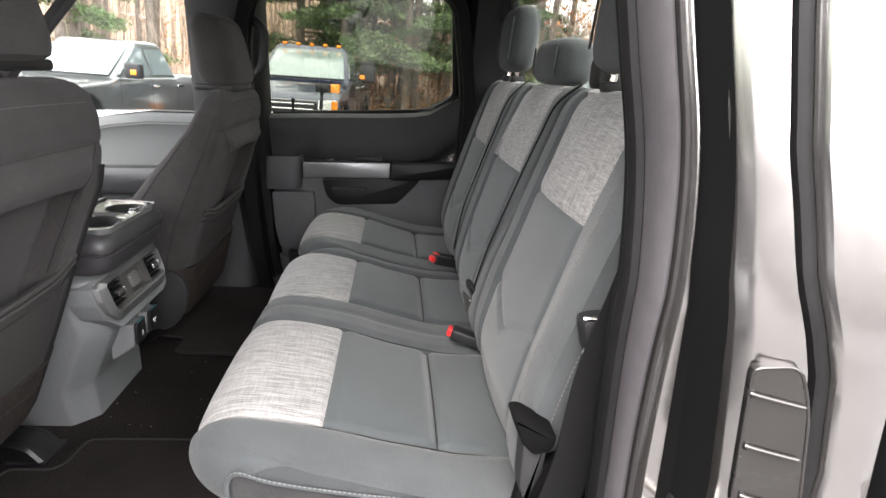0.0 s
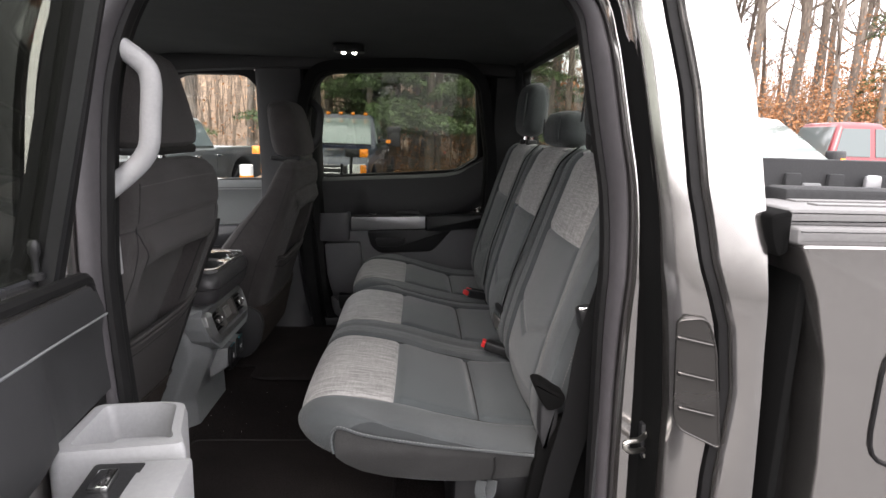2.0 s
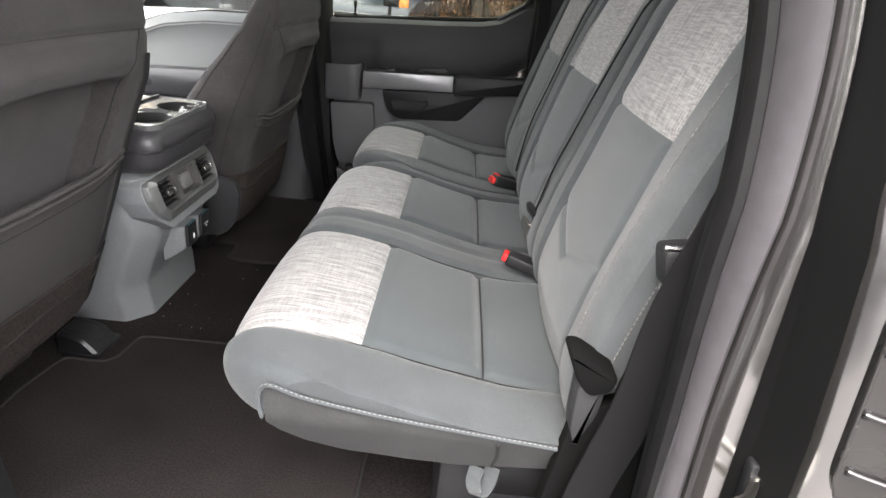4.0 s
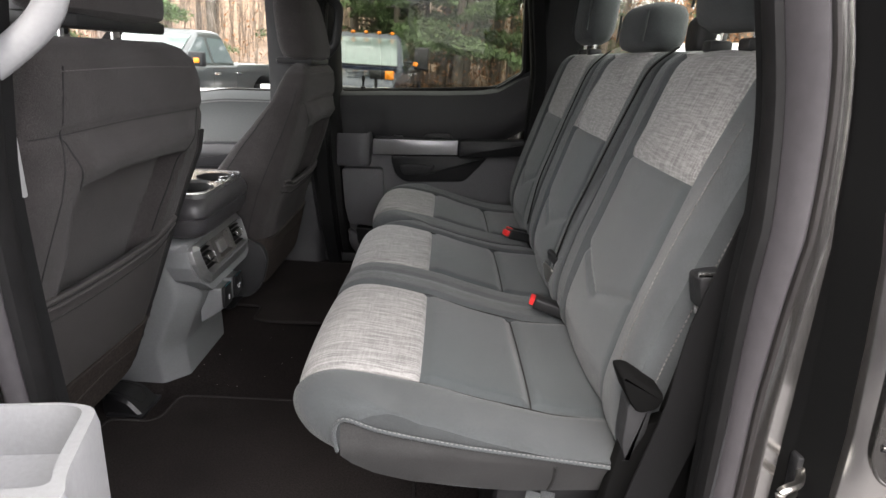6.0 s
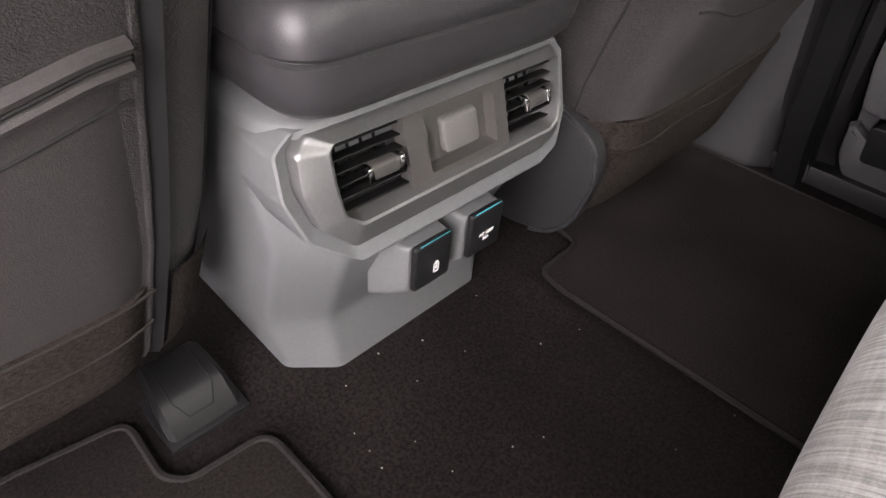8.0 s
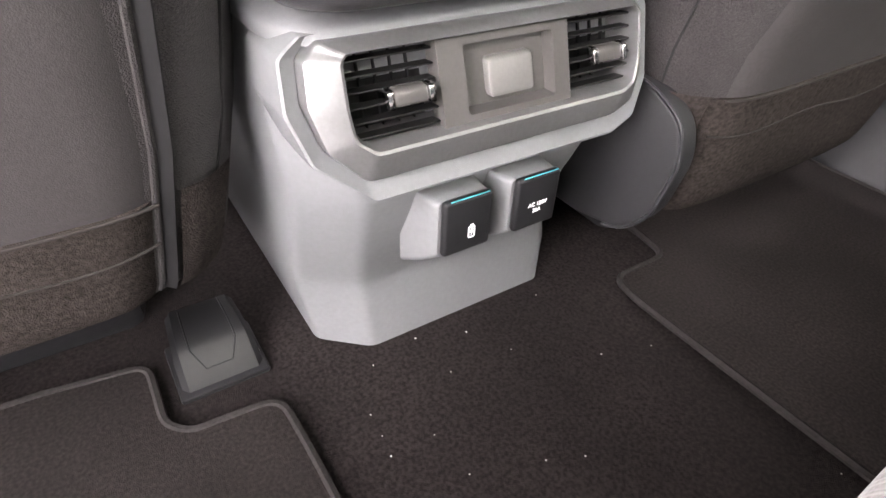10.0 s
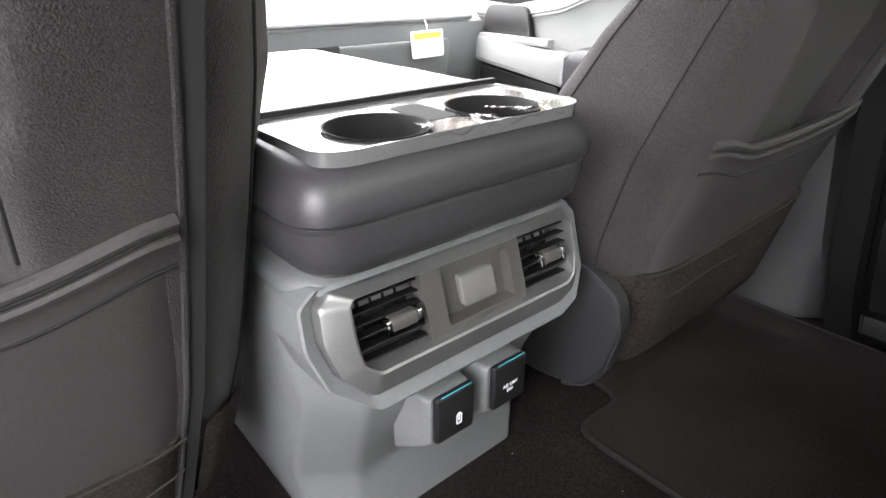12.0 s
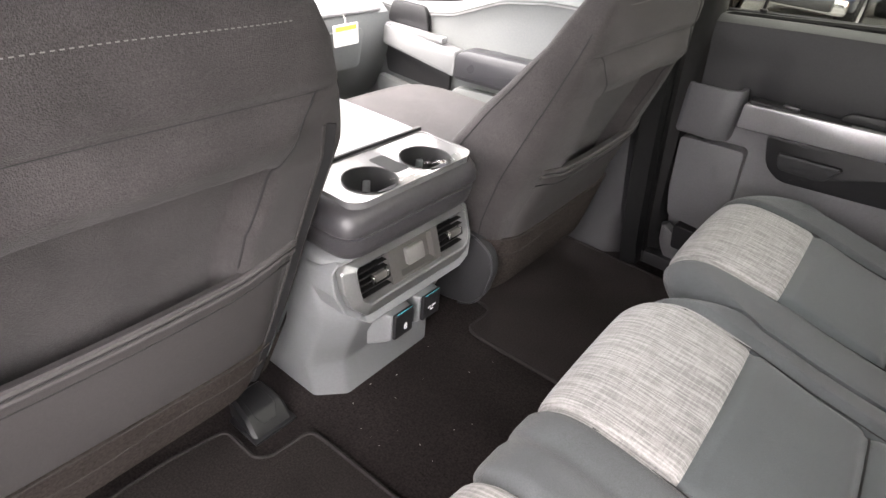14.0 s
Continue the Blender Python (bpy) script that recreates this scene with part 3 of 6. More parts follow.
def rear_door(near):
    s = -1 if near else 1
    d = thing("rear_door", "open grey rear passenger door with pale pull cup" if near else "closed rear passenger door with black and grey trim and silver bar", "car door", "rear doors")

    def flip(bm):
        if near:
            bmesh.ops.scale(bm, vec=(1, -1, 1), verts=bm.verts)
        return bm

    def put(name, bm, mat, label="", parent=None):
        return part(name, flip(bm), mat, parent or d, label)
    # outer skin and lower shell
    low = rounded([(0.14, 0.77), (0.80, 0.77), (0.845, 0.85), (0.855, 1.40), (0.85, 1.53), (0.72, 1.462), (0.13, 1.415), (0.125, 0.9)], 0.02)
    put("door_shell", prism(low, "y", 0.925, 1.0, 0.012), PAINT)
    # upper trim under the glass
    us, rows, set_back = span(0.128, 0.845, 40), [], 0.036 if near else 0.0
    for x in us:
        belt = lerp_table(BELT_LINE, x)[0]
        row = []
        for dy, dz in ((0.115, -0.006), (0.085, 0.0), (0.045, -0.003), (0.026, -0.016), (0.016, -0.05), (0.012, -0.075), (0.006, -0.11), (0.002, -0.16), (0.018, -0.20), (0.05, -0.22)):
            z = max(belt + dz, 1.24)
            dent = 0.014 * max(0.0, min(1.0, (0.315 - x) / 0.03)) * max(0.0, min(1.0, (belt - 0.055 - z) / 0.03))
            row.append((x, 0.862 + dy + dent + set_back, z))
        rows.append(row)
    put("upper_trim", loft(rows, caps=False, closed=False), DARK_PANEL, "charcoal upper door trim")
    # pale line where the trim meets the glass
    put("belt_strip", tube([(x, 0.962, lerp_table(BELT_LINE, x)[0] + 0.003) for x in us], 0.0045, 6), DARK_SATIN)
    # lower trim
    rows = []
    for z in span(0.785, 1.195 if near else 1.235, 28):
        wave = 0.018 * bump_fn(z - 1.02, 0.14) - 0.012 * bump_fn(z - 0.84, 0.03)
        a = lerp_table([(0.785, 0.222), (0.86, 0.178), (0.97, 0.160), (1.17, 0.150)], z)[0]
        rows.append([(a, 0.915, z)] + [(x, 0.872 - wave * (1 if x < 0.75 else 0.4), z) for x in span(a + 0.004, 0.84, 22)] + [(0.845, 0.915, z)])
    put("lower_trim", loft(rows, caps=False, closed=False), DOOR_GREY, "grey lower door trim")
    # raised speaker field with its fine edge
    put("speaker_panel", prism(rounded([(0.146, 1.140), (0.158, 1.00), (0.176, 0.925), (0.30, 0.915), (0.312, 1.00), (0.300, 1.146)], 0.016), "y", 0.826, 0.872, 0.005), DOOR_GREY)
    put("map_pocket", prism(rounded([(0.172, 0.912), (0.180, 0.84), (0.225, 0.785), (0.80, 0.785), (0.80, 0.90), (0.22, 0.880)], 0.025), "y", 0.815, 0.85, 0.010), DOOR_GREY)
    put("pocket_mouth", prism(rounded([(0.205, 0.915), (0.215, 0.850), (0.60, 0.868), (0.60, 0.915)], 0.01), "y", 0.808, 0.862, 0.003), DARK_PLASTIC)
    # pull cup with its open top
    # mirrored trim; the near cup and bar are paler, daylight put into the colour
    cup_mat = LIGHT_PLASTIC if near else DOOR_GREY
    far, shift = (0.022, 0.048) if near else (0.0, 0.0)
    out = rounded([(0.118 + shift, 0.922), (0.118 + shift, 0.855 - far), (0.128 + shift, 0.828 - far), (0.222 + shift, 0.812 - far), (0.250 + shift, (0.800 if near else 0.826) - far), (0.256 + shift, 0.922)], 0.014, 4)
    cm = 0.868 - far / 2
    ins = [(0.187 + (x - 0.187) * 0.82, cm + (y - cm) * 0.76) for x, y in out]
    inlow = [(0.187 + (x - 0.187) * 0.70, cm + (y - cm) * 0.62) for x, y in out]

    def zt(x, y, z):
        return (x, y, z + 0.10 * (x - 0.2) * 0.6 - (0.020 if near else 0.0))
    bot = [(0.187 + (x - 0.187) * 0.97, 0.922 + (y - 0.922) * (0.80 if near else 0.95)) for x, y in out]
    rings = [[zt(x, y, 1.125 if near else 1.152) for x, y in bot], [zt(x, y, 1.145 if near else 1.160) for x, y in out], [zt(x, y, 1.262) for x, y in out], [zt(0.187 + (x - 0.187) * 0.96, cm + (y - cm) * 0.95, 1.272) for x, y in out],
             [zt(x, y, 1.272) for x, y in ins], [zt(0.187 + (x - 0.187) * 0.97, cm + (y - cm) * 0.96, 1.265) for x, y in ins], [zt(x, y, 1.225 if near else 1.215) for x, y in inlow]]
    put("pull_cup", loft(rings), cup_mat, "grey pull cup, daylight put into its paler colour" if near else "grey pull cup")
    # silver bar and armrest
    bar = [(0.262 + shift, 1.130 if near else 1.200), (0.578, 1.150 if near else 1.214), (0.578, 1.258 if near else 1.268), (0.262 + shift, 1.250 if near else 1.256)]
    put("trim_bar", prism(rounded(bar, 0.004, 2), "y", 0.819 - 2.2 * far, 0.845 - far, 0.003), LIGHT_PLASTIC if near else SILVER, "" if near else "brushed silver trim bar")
    put("armrest", prism(rounded([(0.580, 1.205), (0.845, 1.225), (0.845, 1.285), (0.580, 1.270)], 0.014), "y", 0.806 - 2 * far, 0.87, 0.012), DARK_PLASTIC, "black padded armrest")
    put("switch_plate", prism(rounded([(0.265 + shift, 0.868), (0.268 + shift, 0.826 - 0.5 * far), (0.575, 0.826 - 0.5 * far), (0.575, 0.868)], 0.006), "z", 1.256 - 0.6 * far, 1.264 - 0.6 * far, 0.002), DARK_PLASTIC)
    put("window_switch", box(0.335, 0.370, 0.836, 0.856, 1.262 - 0.6 * far, 1.271 - 0.6 * far, 0.003), CHROME if near else DARK_SATIN)
    put("latch_pocket", prism(rounded([(0.45, 1.275), (0.45, 1.262), (0.56, 1.266), (0.545, 1.288), (0.465, 1.284)], 0.006), "y", 0.852, 0.866, 0.003), DARK_PLASTIC)
    # dark hand recess under the bar
    put("hand_recess", prism(rounded([(0.325, 1.197), (0.345, 1.125), (0.385, 1.096), (0.610, 1.110), (0.665, 1.172), (0.70, 1.215)], 0.02), "y", 0.846, 0.872, 0.006), DARK_PLASTIC, "black hand recess")
    put("recess_lip", prism(rounded([(0.36, 1.165), (0.375, 1.125), (0.47, 1.128), (0.50, 1.17)], 0.015), "y", 0.838, 0.852, 0.006), DARK_PANEL)
    # lock pin
    bm = bmesh.new()
    loft([[(0.205 + r * math.cos(a), 0.955 + r * math.sin(a), z) for a in [k * math.pi / 5 for k in range(10)]] for r, z in ((0.009, 1.427), (0.009, 1.433), (0.004, 1.436), (0.004, 1.452), (0.0065, 1.458), (0.0065, 1.470), (0.004, 1.474))], bm=bm)
    put("lock_pin", bm, DARK_PLASTIC, "black lock pin")
    # window: frame and glass
    gl = rounded([(0.118, 1.408), (0.66, 1.438), (0.72, 1.462), (0.805, 1.52), (0.775, 1.865), (0.745, 1.882), (0.16, 1.856), (0.112, 1.80)], [0.005, 0.02, 0.02, 0.02, 0.03, 0.03, 0.05, 0.06], 5)
    if near:
        gl = [(max(x, 0.195), z) for x, z in gl]
    fo = [(max(0.152 if near else 0.112, 0.46 + (x - 0.46) * 1.17), 1.65 + (z - 1.65) * 1.13) for x, z in gl]

    def lean(bm):
        for v in bm.verts:
            v.co.y -= tumble(v.co.z) * (1.48 if near else 1)
        return bm
    put("window_frame", lean(frame_plate(fo, gl, "y", 0.955 if near else 0.935, 0.992 if near else 0.998)), RUBBER, "black window frame")
    inner = [(0.46 + (x - 0.46) * 1.02, 1.65 + (z - 1.65) * 1.02) for x, z in gl]
    put("run_channel", lean(frame_plate(inner, [(0.46 + (x - 0.46) * 0.985, 1.65 + (z - 1.65) * 0.985) for x, z in gl], "y", 0.942 if near else 0.915, 0.957 if near else 0.937)), DARK_PLASTIC)
    put("pane", lean(prism([(0.46 + (x - 0.46) * 1.01, 1.65 + (z - 1.65) * 1.01) for x, z in gl], "y", 0.968, 0.972, 0)), PRIVACY)
    # edge seal
    edge = [(0.49 + (x - 0.49) * 0.99, 1.09 + (z - 1.09) * 0.99) for x, z in low]
    put("edge_seal", tube([(x, 0.93, z) for x, z in edge], 0.009, 8, True), RUBBER)
    if near:
        # corner filler and rubber lip along the hinge edge
        put("hinge_lip", tube([(0.142, 0.965 - 1.48 * tumble(z), z) for z in span(0.85, 1.86, 20)], 0.007, 8), RUBBER)
        put("frame_bead", tube([(0.172, 0.954 - 1.48 * tumble(z), z) for z in span(1.43, 1.86, 20)], 0.006, 8), RUBBER)
        put("ledge_piping", tube([(x, 0.862 + 0.014 + 0.036, lerp_table(BELT_LINE, x)[0] - 0.055) for x in us], 0.0016, 6), GREY_PLASTIC)
    return place(d, near)


rear_door(False)
rear_door(True)


def pillar_trim(side):
    """B-pillar cover with its grab handle."""
    p = thing("centre_pillar", "grey plastic centre pillar trim with a grab handle", "pillar trim", "centre pillars", "structure")
    rings = []
    for z in span(0.78, 1.90, 24):
        y = 0.79 - max(0, z - 1.42) * 0.12
        flare = 0.05 * max(0, (0.95 - z) / 0.17) ** 2
        a = -0.115 if side > 0 else -0.075
        b = lerp_table([(0.78, 0.100), (0.93, 0.068), (1.13, 0.040), (1.40, 0.070), (1.90, 0.080)], z)[0] if side > 0 else 0.078
        rings.append([(a - flare, y + 0.07, z), (a - flare + 0.01, y + 0.008, z), (a + 0.03, y - flare * 0.5, z), (b - 0.04, y - flare * 0.5, z), (b - 0.008, y + 0.006, z), (b, y + 0.02, z), (b, y + (0.07 if side > 0 else 0.03), z)])
    bm = loft([[(x, side * y, z) for x, y, z in r] for r in rings])
    # the far cover and handle take darker copies that hold their shade
    part("pillar_cover", bm, PILLAR_SHADED if side > 0 else LIGHT_PLASTIC, p)
    rows = []
    for z in span(0.76, 1.90, 24):
        a = lerp_table([(0.76, 0.105), (0.93, 0.066), (1.13, 0.036), (1.40, 0.066), (1.90, 0.076)], z)[0]
        b = lerp_table([(0.76, 0.235), (0.80, 0.205), (0.86, 0.176), (0.97, 0.160), (1.17, 0.150), (1.40, 0.128), (1.90, 0.122)], z)[0]
        rows.append([(x, side * (y - max(0, z - 1.42) * 0.13), z) for x, y in ((a, 0.812), ((a + b) / 2, 0.822), (b - 0.012, 0.838), (b, 0.86), (b, 0.95), (a, 0.95))])
    if side > 0:
        part("pillar_seal", loft(rows), RUBBER, p, "black rubber pillar seal")
    line = smooth_line([(0.060, side * 0.785, 1.768), (0.098, side * 0.768, 1.737), (0.136, side * 0.755, 1.706), (0.146, side * 0.755, 1.680), (0.142, side * 0.755, 1.630), (0.137, side * 0.755, 1.588), (0.122, side * 0.757, 1.562), (0.092, side * 0.767, 1.532), (0.060, side * 0.785, 1.502)], 6)
    part("grab_handle", tube(line, 0.0155, 14, flat=0.72, up=(0, 1, 0)), LIGHT_PLASTIC if side < 0 else DARK_PLASTIC, p, "pale grey grab handle" if side < 0 else "grab handle, far side shade put into its colour")
    if side < 0:
        part("pillar_edge", prism(rounded([(0.064, 1.530), (0.086, 1.540), (0.090, 1.392), (0.085, 1.392)], 0.004), "y", -0.795, -0.762, 0.003), LIGHT_PLASTIC, p, "pale pillar edge trim")
    return p


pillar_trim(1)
pillar_trim(-1)
# rear corner lining
for side in (-1, 1):
    rings = []
    for z in span(0.78, 1.92, 16):
        y = 0.80 - max(0, z - 1.42) * 0.14
        q = max(0, z - 1.5) * 0.22
        rings.append([(0.83, side * (y + 0.03), z), (0.85, side * y, z), (0.92, side * (y - 0.02), z), (1.00 - q, side * (y - 0.05), z), (1.02 - q, side * (y - 0.09), z), (1.03 - q, side * (y + 0.02), z)])
    solid("trim_rear_corner", loft(rings), DARK_PANEL, "charcoal rear corner lining of the cab", kind="structure")


# ---- front of the cab: far front door, dash, near front door ----
def front_door(side):
    d = thing("front_door", "closed grey front door with armrest and curved top trim", "car door", "front doors")
    shell = rounded([(-1.12, 0.80), (-0.10, 0.77), (-0.085, 1.40), (-0.3, 1.40), (-0.62, 1.38), (-0.86, 1.30), (-1.12, 1.33)], 0.03)

    def flip(bm):
        if side < 0:
            bmesh.ops.scale(bm, vec=(1, -1, 1), verts=bm.verts)
        return bm
    part("door_shell", flip(prism(shell, "y", 0.895, 0.955, 0.01)), PAINT, d)
    top = [(-1.12, 1.30), (-0.95, 1.285), (-0.80, 1.275), (-0.62, 1.305), (-0.45, 1.372), (-0.30, 1.395), (-0.085, 1.402)]
    rows = []
    for x in span(-1.10, -0.09, 36):
        b = lerp_table(top, x)[0]
        rows.append([(x, 0.862 + dy, max(0.80, b + dz)) for dy, dz in ((0.05, 0.0), (0.03, 0.002), (0.012, -0.012), (0.004, -0.03), (0.012, -0.045), (0.014, -0.10), (0.012, -0.20), (0.012, -0.50), (0.02, -0.60))])
    part("door_trim", flip(loft(rows, caps=False, closed=False)), FRONT_GREY_LIT, d)
    part("piping", flip(tube([(x, 0.872, lerp_table(top, x)[0] - 0.036) for x in span(-1.0, -0.09, 30)], 0.004, 6)), LIGHT_PLASTIC, d)
    part("door_armrest", flip(prism(rounded([(-0.93, 1.145), (-0.56, 1.10), (-0.56, 1.178), (-0.90, 1.205)], 0.015), "y", 0.815, 0.875, 0.010)), GREY_PLASTIC, d)
    part("elbow_pad", flip(prism(rounded([(-0.555, 1.10), (-0.11, 1.115), (-0.11, 1.22), (-0.52, 1.198), (-0.555, 1.175)], 0.02), "y", 0.80, 0.87, 0.016)), DARK_SATIN, d)
    part("handle_recess", flip(prism(rounded([(-0.88, 1.205), (-0.70, 1.195), (-0.72, 1.275), (-0.86, 1.275)], 0.02), "y", 0.852, 0.868, 0.004)), DARK_PLASTIC, d)
    part("switch_plate", flip(prism(rounded([(-0.86, 0.85), (-0.86, 0.822), (-0.62, 0.822), (-0.62, 0.85)], 0.006), "z", 1.188, 1.206, 0.003)), SILVER, d)
    part("door_pocket", flip(prism(rounded([(-0.90, 1.03), (-0.62, 1.005), (-0.56, 1.07), (-0.30, 1.09), (-0.30, 0.82), (-0.95, 0.82)], 0.02), "y", 0.83, 0.87, 0.012)), FRONT_GREY_LIT, d)
    part("pocket_mouth", flip(prism(rounded([(-0.89, 1.125), (-0.60, 1.095), (-0.60, 1.03), (-0.87, 1.04)], 0.015), "y", 0.852, 0.866, 0.004)), DARK_PLASTIC, d)
    gl = rounded([(-0.92, 1.305), (-0.62, 1.31), (-0.45, 1.375), (-0.30, 1.40), (-0.10, 1.407), (-0.095, 1.74), (-0.16, 1.83), (-0.44, 1.825)], [0.03, 0.04, 0.04, 0.03, 0.01, 0.05, 0.06, 0.06], 5)
    fo = [(-0.40 + (x + 0.40) * 1.11, 1.60 + (z - 1.60) * 1.15) for x, z in gl]
    bm = frame_plate(fo, gl, "y", 0.89, 0.95)
    for v in bm.verts:
        v.co.y -= tumble(v.co.z)
    part("window_frame", flip(bm), RUBBER, d)
    bm = prism(gl, "y", 0.925, 0.929, 0)
    for v in bm.verts:
        v.co.y -= tumble(v.co.z)
    g = part("pane", flip(bm), CLEAR, d)
    g.visible_shadow = False
    return d


front_door(1)
front_door(-1)

# dash with lower panel
rows = []
for y in span(-0.84, 0.84, 30):
    rows.append([(x, y, z) for x, z in ((-1.42, 1.26), (-1.20, 1.29), (-1.0, 1.285), (-0.90, 1.262), (-0.865, 1.235), (-0.858, 1.20), (-0.862, 1.12), (-0.88, 1.06), (-0.92, 0.98), (-1.0, 0.90), (-1.1, 0.79))])
dash = thing("dashboard", "grey dashboard with a closed glove box", "dashboard")
part("dash_body", loft(rows, caps=False, closed=False), FRONT_GREY_LIT, dash)
part("dash_edge", tube([(-0.868, y, 1.248) for y in span(-0.8, 0.8, 30)], 0.007, 8), LIGHT_PLASTIC, dash)
part("glove_box", prism(rounded([(0.20, 1.20), (0.72, 1.20), (0.70, 1.08), (0.22, 1.08)], 0.02), "x", -0.866, -0.852, 0.005), FRONT_GREY_LIT, dash)
part("latch_recess", prism(rounded([(0.292, 1.203), (0.388, 1.203), (0.386, 1.166), (0.294, 1.166)], 0.008), "x", -0.853, -0.8505, 0.001), DARK_PANEL, dash, "dark latch recess")
part("latch_lever", prism(rounded([(0.300, 1.196), (0.350, 1.196), (0.350, 1.172), (0.300, 1.172)], 0.005), "x", -0.851, -0.845, 0.002), DOOR_GREY, dash)
part("key_lock", prism([(0.322 + 0.007 * math.cos(a), 1.184 + 0.007 * math.sin(a)) for a in [k * math.pi / 6 for k in range(12)]], "x", -0.846, -0.843, 0.001), STEEL, dash)
tag = thing("hang_tag", "white paper hang tag with a yellow bar hung at the dashboard", "paper tag")
part("card", prism(rounded([(0.582, 1.222), (0.684, 1.224), (0.688, 1.160), (0.588, 1.158)], 0.006), "x", -0.846, -0.844, 0), PAPER, tag)
part("yellow_bar", prism(rounded([(0.592, 1.216), (0.676, 1.218), (0.677, 1.206), (0.593, 1.203)], 0.002), "x", -0.8438, -0.8430, 0), YELLOW, tag)
part("string", tube([(-0.845, 0.634, 1.220), (-0.85, 0.636, 1.236), (-0.858, 0.636, 1.246)], 0.0012, 5), PAPER, tag)

# windscreen pillars, glass and cowl close the front
for side in (-1, 1):
    bm = tube(smooth_line([(-1.45, side * 0.80, 1.24), (-1.10, side * 0.77, 1.52), (-0.78, side * 0.74, 1.78), (-0.52, side * 0.72, 1.86)], 5), 0.045, 10)
    solid("trim_screen_pillar", bm, DOOR_GREY, "grey windscreen pillar trim", kind="structure")
bm = sheet(lambda u, y: (-1.45 + 0.83 * u, y, 1.24 + 0.645 * u + 0.02 * math.cos(y * 1.6)), span(0, 1, 8), span(-0.79, 0.79, 12))
w = solid("window_2", bm, CLEAR, "clear windscreen glass", kind="structure")
w.visible_shadow = False
bm = sheet(lambda u, y: (-1.40 - 1.25 * u, y, 1.25 - 0.10 * u * u - 0.05 * (y / 0.9) ** 4), span(0, 1, 10), span(-0.9, 0.9, 12))
hood = part("hood", bm, PAINT, cab)
bm = box(-2.6, -1.13, -0.95, 0.95, 0.55, 1.12, 0.06, 4)
part("front_body", bm, PAINT, cab)
part("rocker", box(-1.2, 1.05, -0.93, -0.84, 0.52, 0.73, 0.03, 4), PAINT, cab)
part("rocker", box(-1.2, 1.05, 0.84, 0.93, 0.52, 0.73, 0.03, 4), PAINT, cab)
part("underbody", box(-2.4, 3.0, -0.75, 0.75, 0.45, 0.70, 0.02), DARK_PLASTIC, cab)


def road_wheel(x, y, parent, r=0.41):
    w = new("wheel")
    w.parent = parent
    s = 1 if y > 0 else -1
    prof = [(0.13, 0.24), (0.14, 0.30), (0.135, 0.37), (0.11, r - 0.006), (0.0, r), (-0.11, r - 0.006), (-0.135, 0.37), (-0.14, 0.30), (-0.13, 0.24)]
    bm = loft([[(x + q * math.cos(a), y + s * o, r + q * math.sin(a)) for o, q in prof] for a in [2 * math.pi * k / 28 for k in range(29)]], caps=False, closed=False)
    part("tyre", bm, RUBBER, w)
    bm = bmesh.new()
    loft([[(x + q * math.cos(a), y + s * o, r + q * math.sin(a)) for a in [2 * math.pi * k / 20 for k in range(20)]] for o, q in ((-0.1, 0.25), (0.11, 0.245), (0.08, 0.20), (0.09, 0.07), (0.10, 0.04))], bm=bm)
    part("rim", bm, SILVER, w)
    return w


for x in (-1.75, 1.95):
    for y in (-0.84, 0.84):
        road_wheel(x, y, cab)

# ---- pickup bed ----
bed = thing("pickup_bed", "metallic grey pickup bed with black plastic liner", "pickup bed")
side = [(1.085, 0.70), (1.082, 1.20), (1.070, 1.34), (1.046, 1.43), (1.024, 1.482), (1.014, 1.499), (2.75, 1.509), (2.75, 0.70)]
for s in (-1, 1):
    a, b = sorted((s * 0.86, s * 0.975))
    bm = prism(rounded(side, 0.012), "y", a, b, 0.004, 2)
    part("bed_side", bm, PAINT, bed)
    bm = prism(rounded([(1.010, 1.497), (1.008, 1.520), (2.75, 1.530), (2.75, 1.507)], 0.006), "y", min(s * 0.85, s * 0.972), max(s * 0.85, s * 0.972), 0.006)
    rail = part("rail_skirt", bm, RAIL_GREY if s < 0 else LINER, bed)
    bm = prism(rounded([(1.004, 1.519), (1.004, 1.542), (2.75, 1.552), (2.75, 1.530)], 0.006), "y", min(s * 0.83, s * 0.955), max(s * 0.83, s * 0.955), 0.007)
    rail = part("rail_cap", bm, RAIL_GREY if s < 0 else LINER, bed, "grey ribbed rail cap" if s < 0 else "black rail cap")
    for q in (0.860, 0.905):
        bm = prism(rounded([(1.06, 1.541), (1.06, 1.545), (2.70, 1.555), (2.70, 1.549)], 0.001), "y", min(s * q, s * (q + 0.022)), max(s * q, s * (q + 0.022)), 0.0015)
        part("rail_rib", bm, RAIL_GREY if s < 0 else LINER, rail)
    bm = box(1.06, 2.74, min(s * 0.80, s * 0.858), max(s * 0.80, s * 0.858), 0.92, 1.56, 0.008)
    part("liner_side", bm, LINER, bed)
    for k in range(9):
        x = 1.16 + k * 0.19
        part("liner_rib", box(x, x + 0.07, min(s * 0.775, s * 0.80), max(s * 0.775, s * 0.80), 0.95, 1.50, 0.008, 2), LINER, bed)
bm = box(1.045, 1.10, -0.86, 0.86, 0.90, 1.50, 0.012)
part("headboard", bm, LINER, bed)
# added black sheet that paints the shade in the cab gap
part("gap_shade", box(1.036, 1.048, -0.950, 0.950, 0.60, 1.49, 0.002), GAP_BLACK, bed, "black sheet painting the shade between cab and bed")
part("bed_floor", box(1.06, 2.74, -0.80, 0.80, 0.90, 0.94, 0.005), LINER, bed)
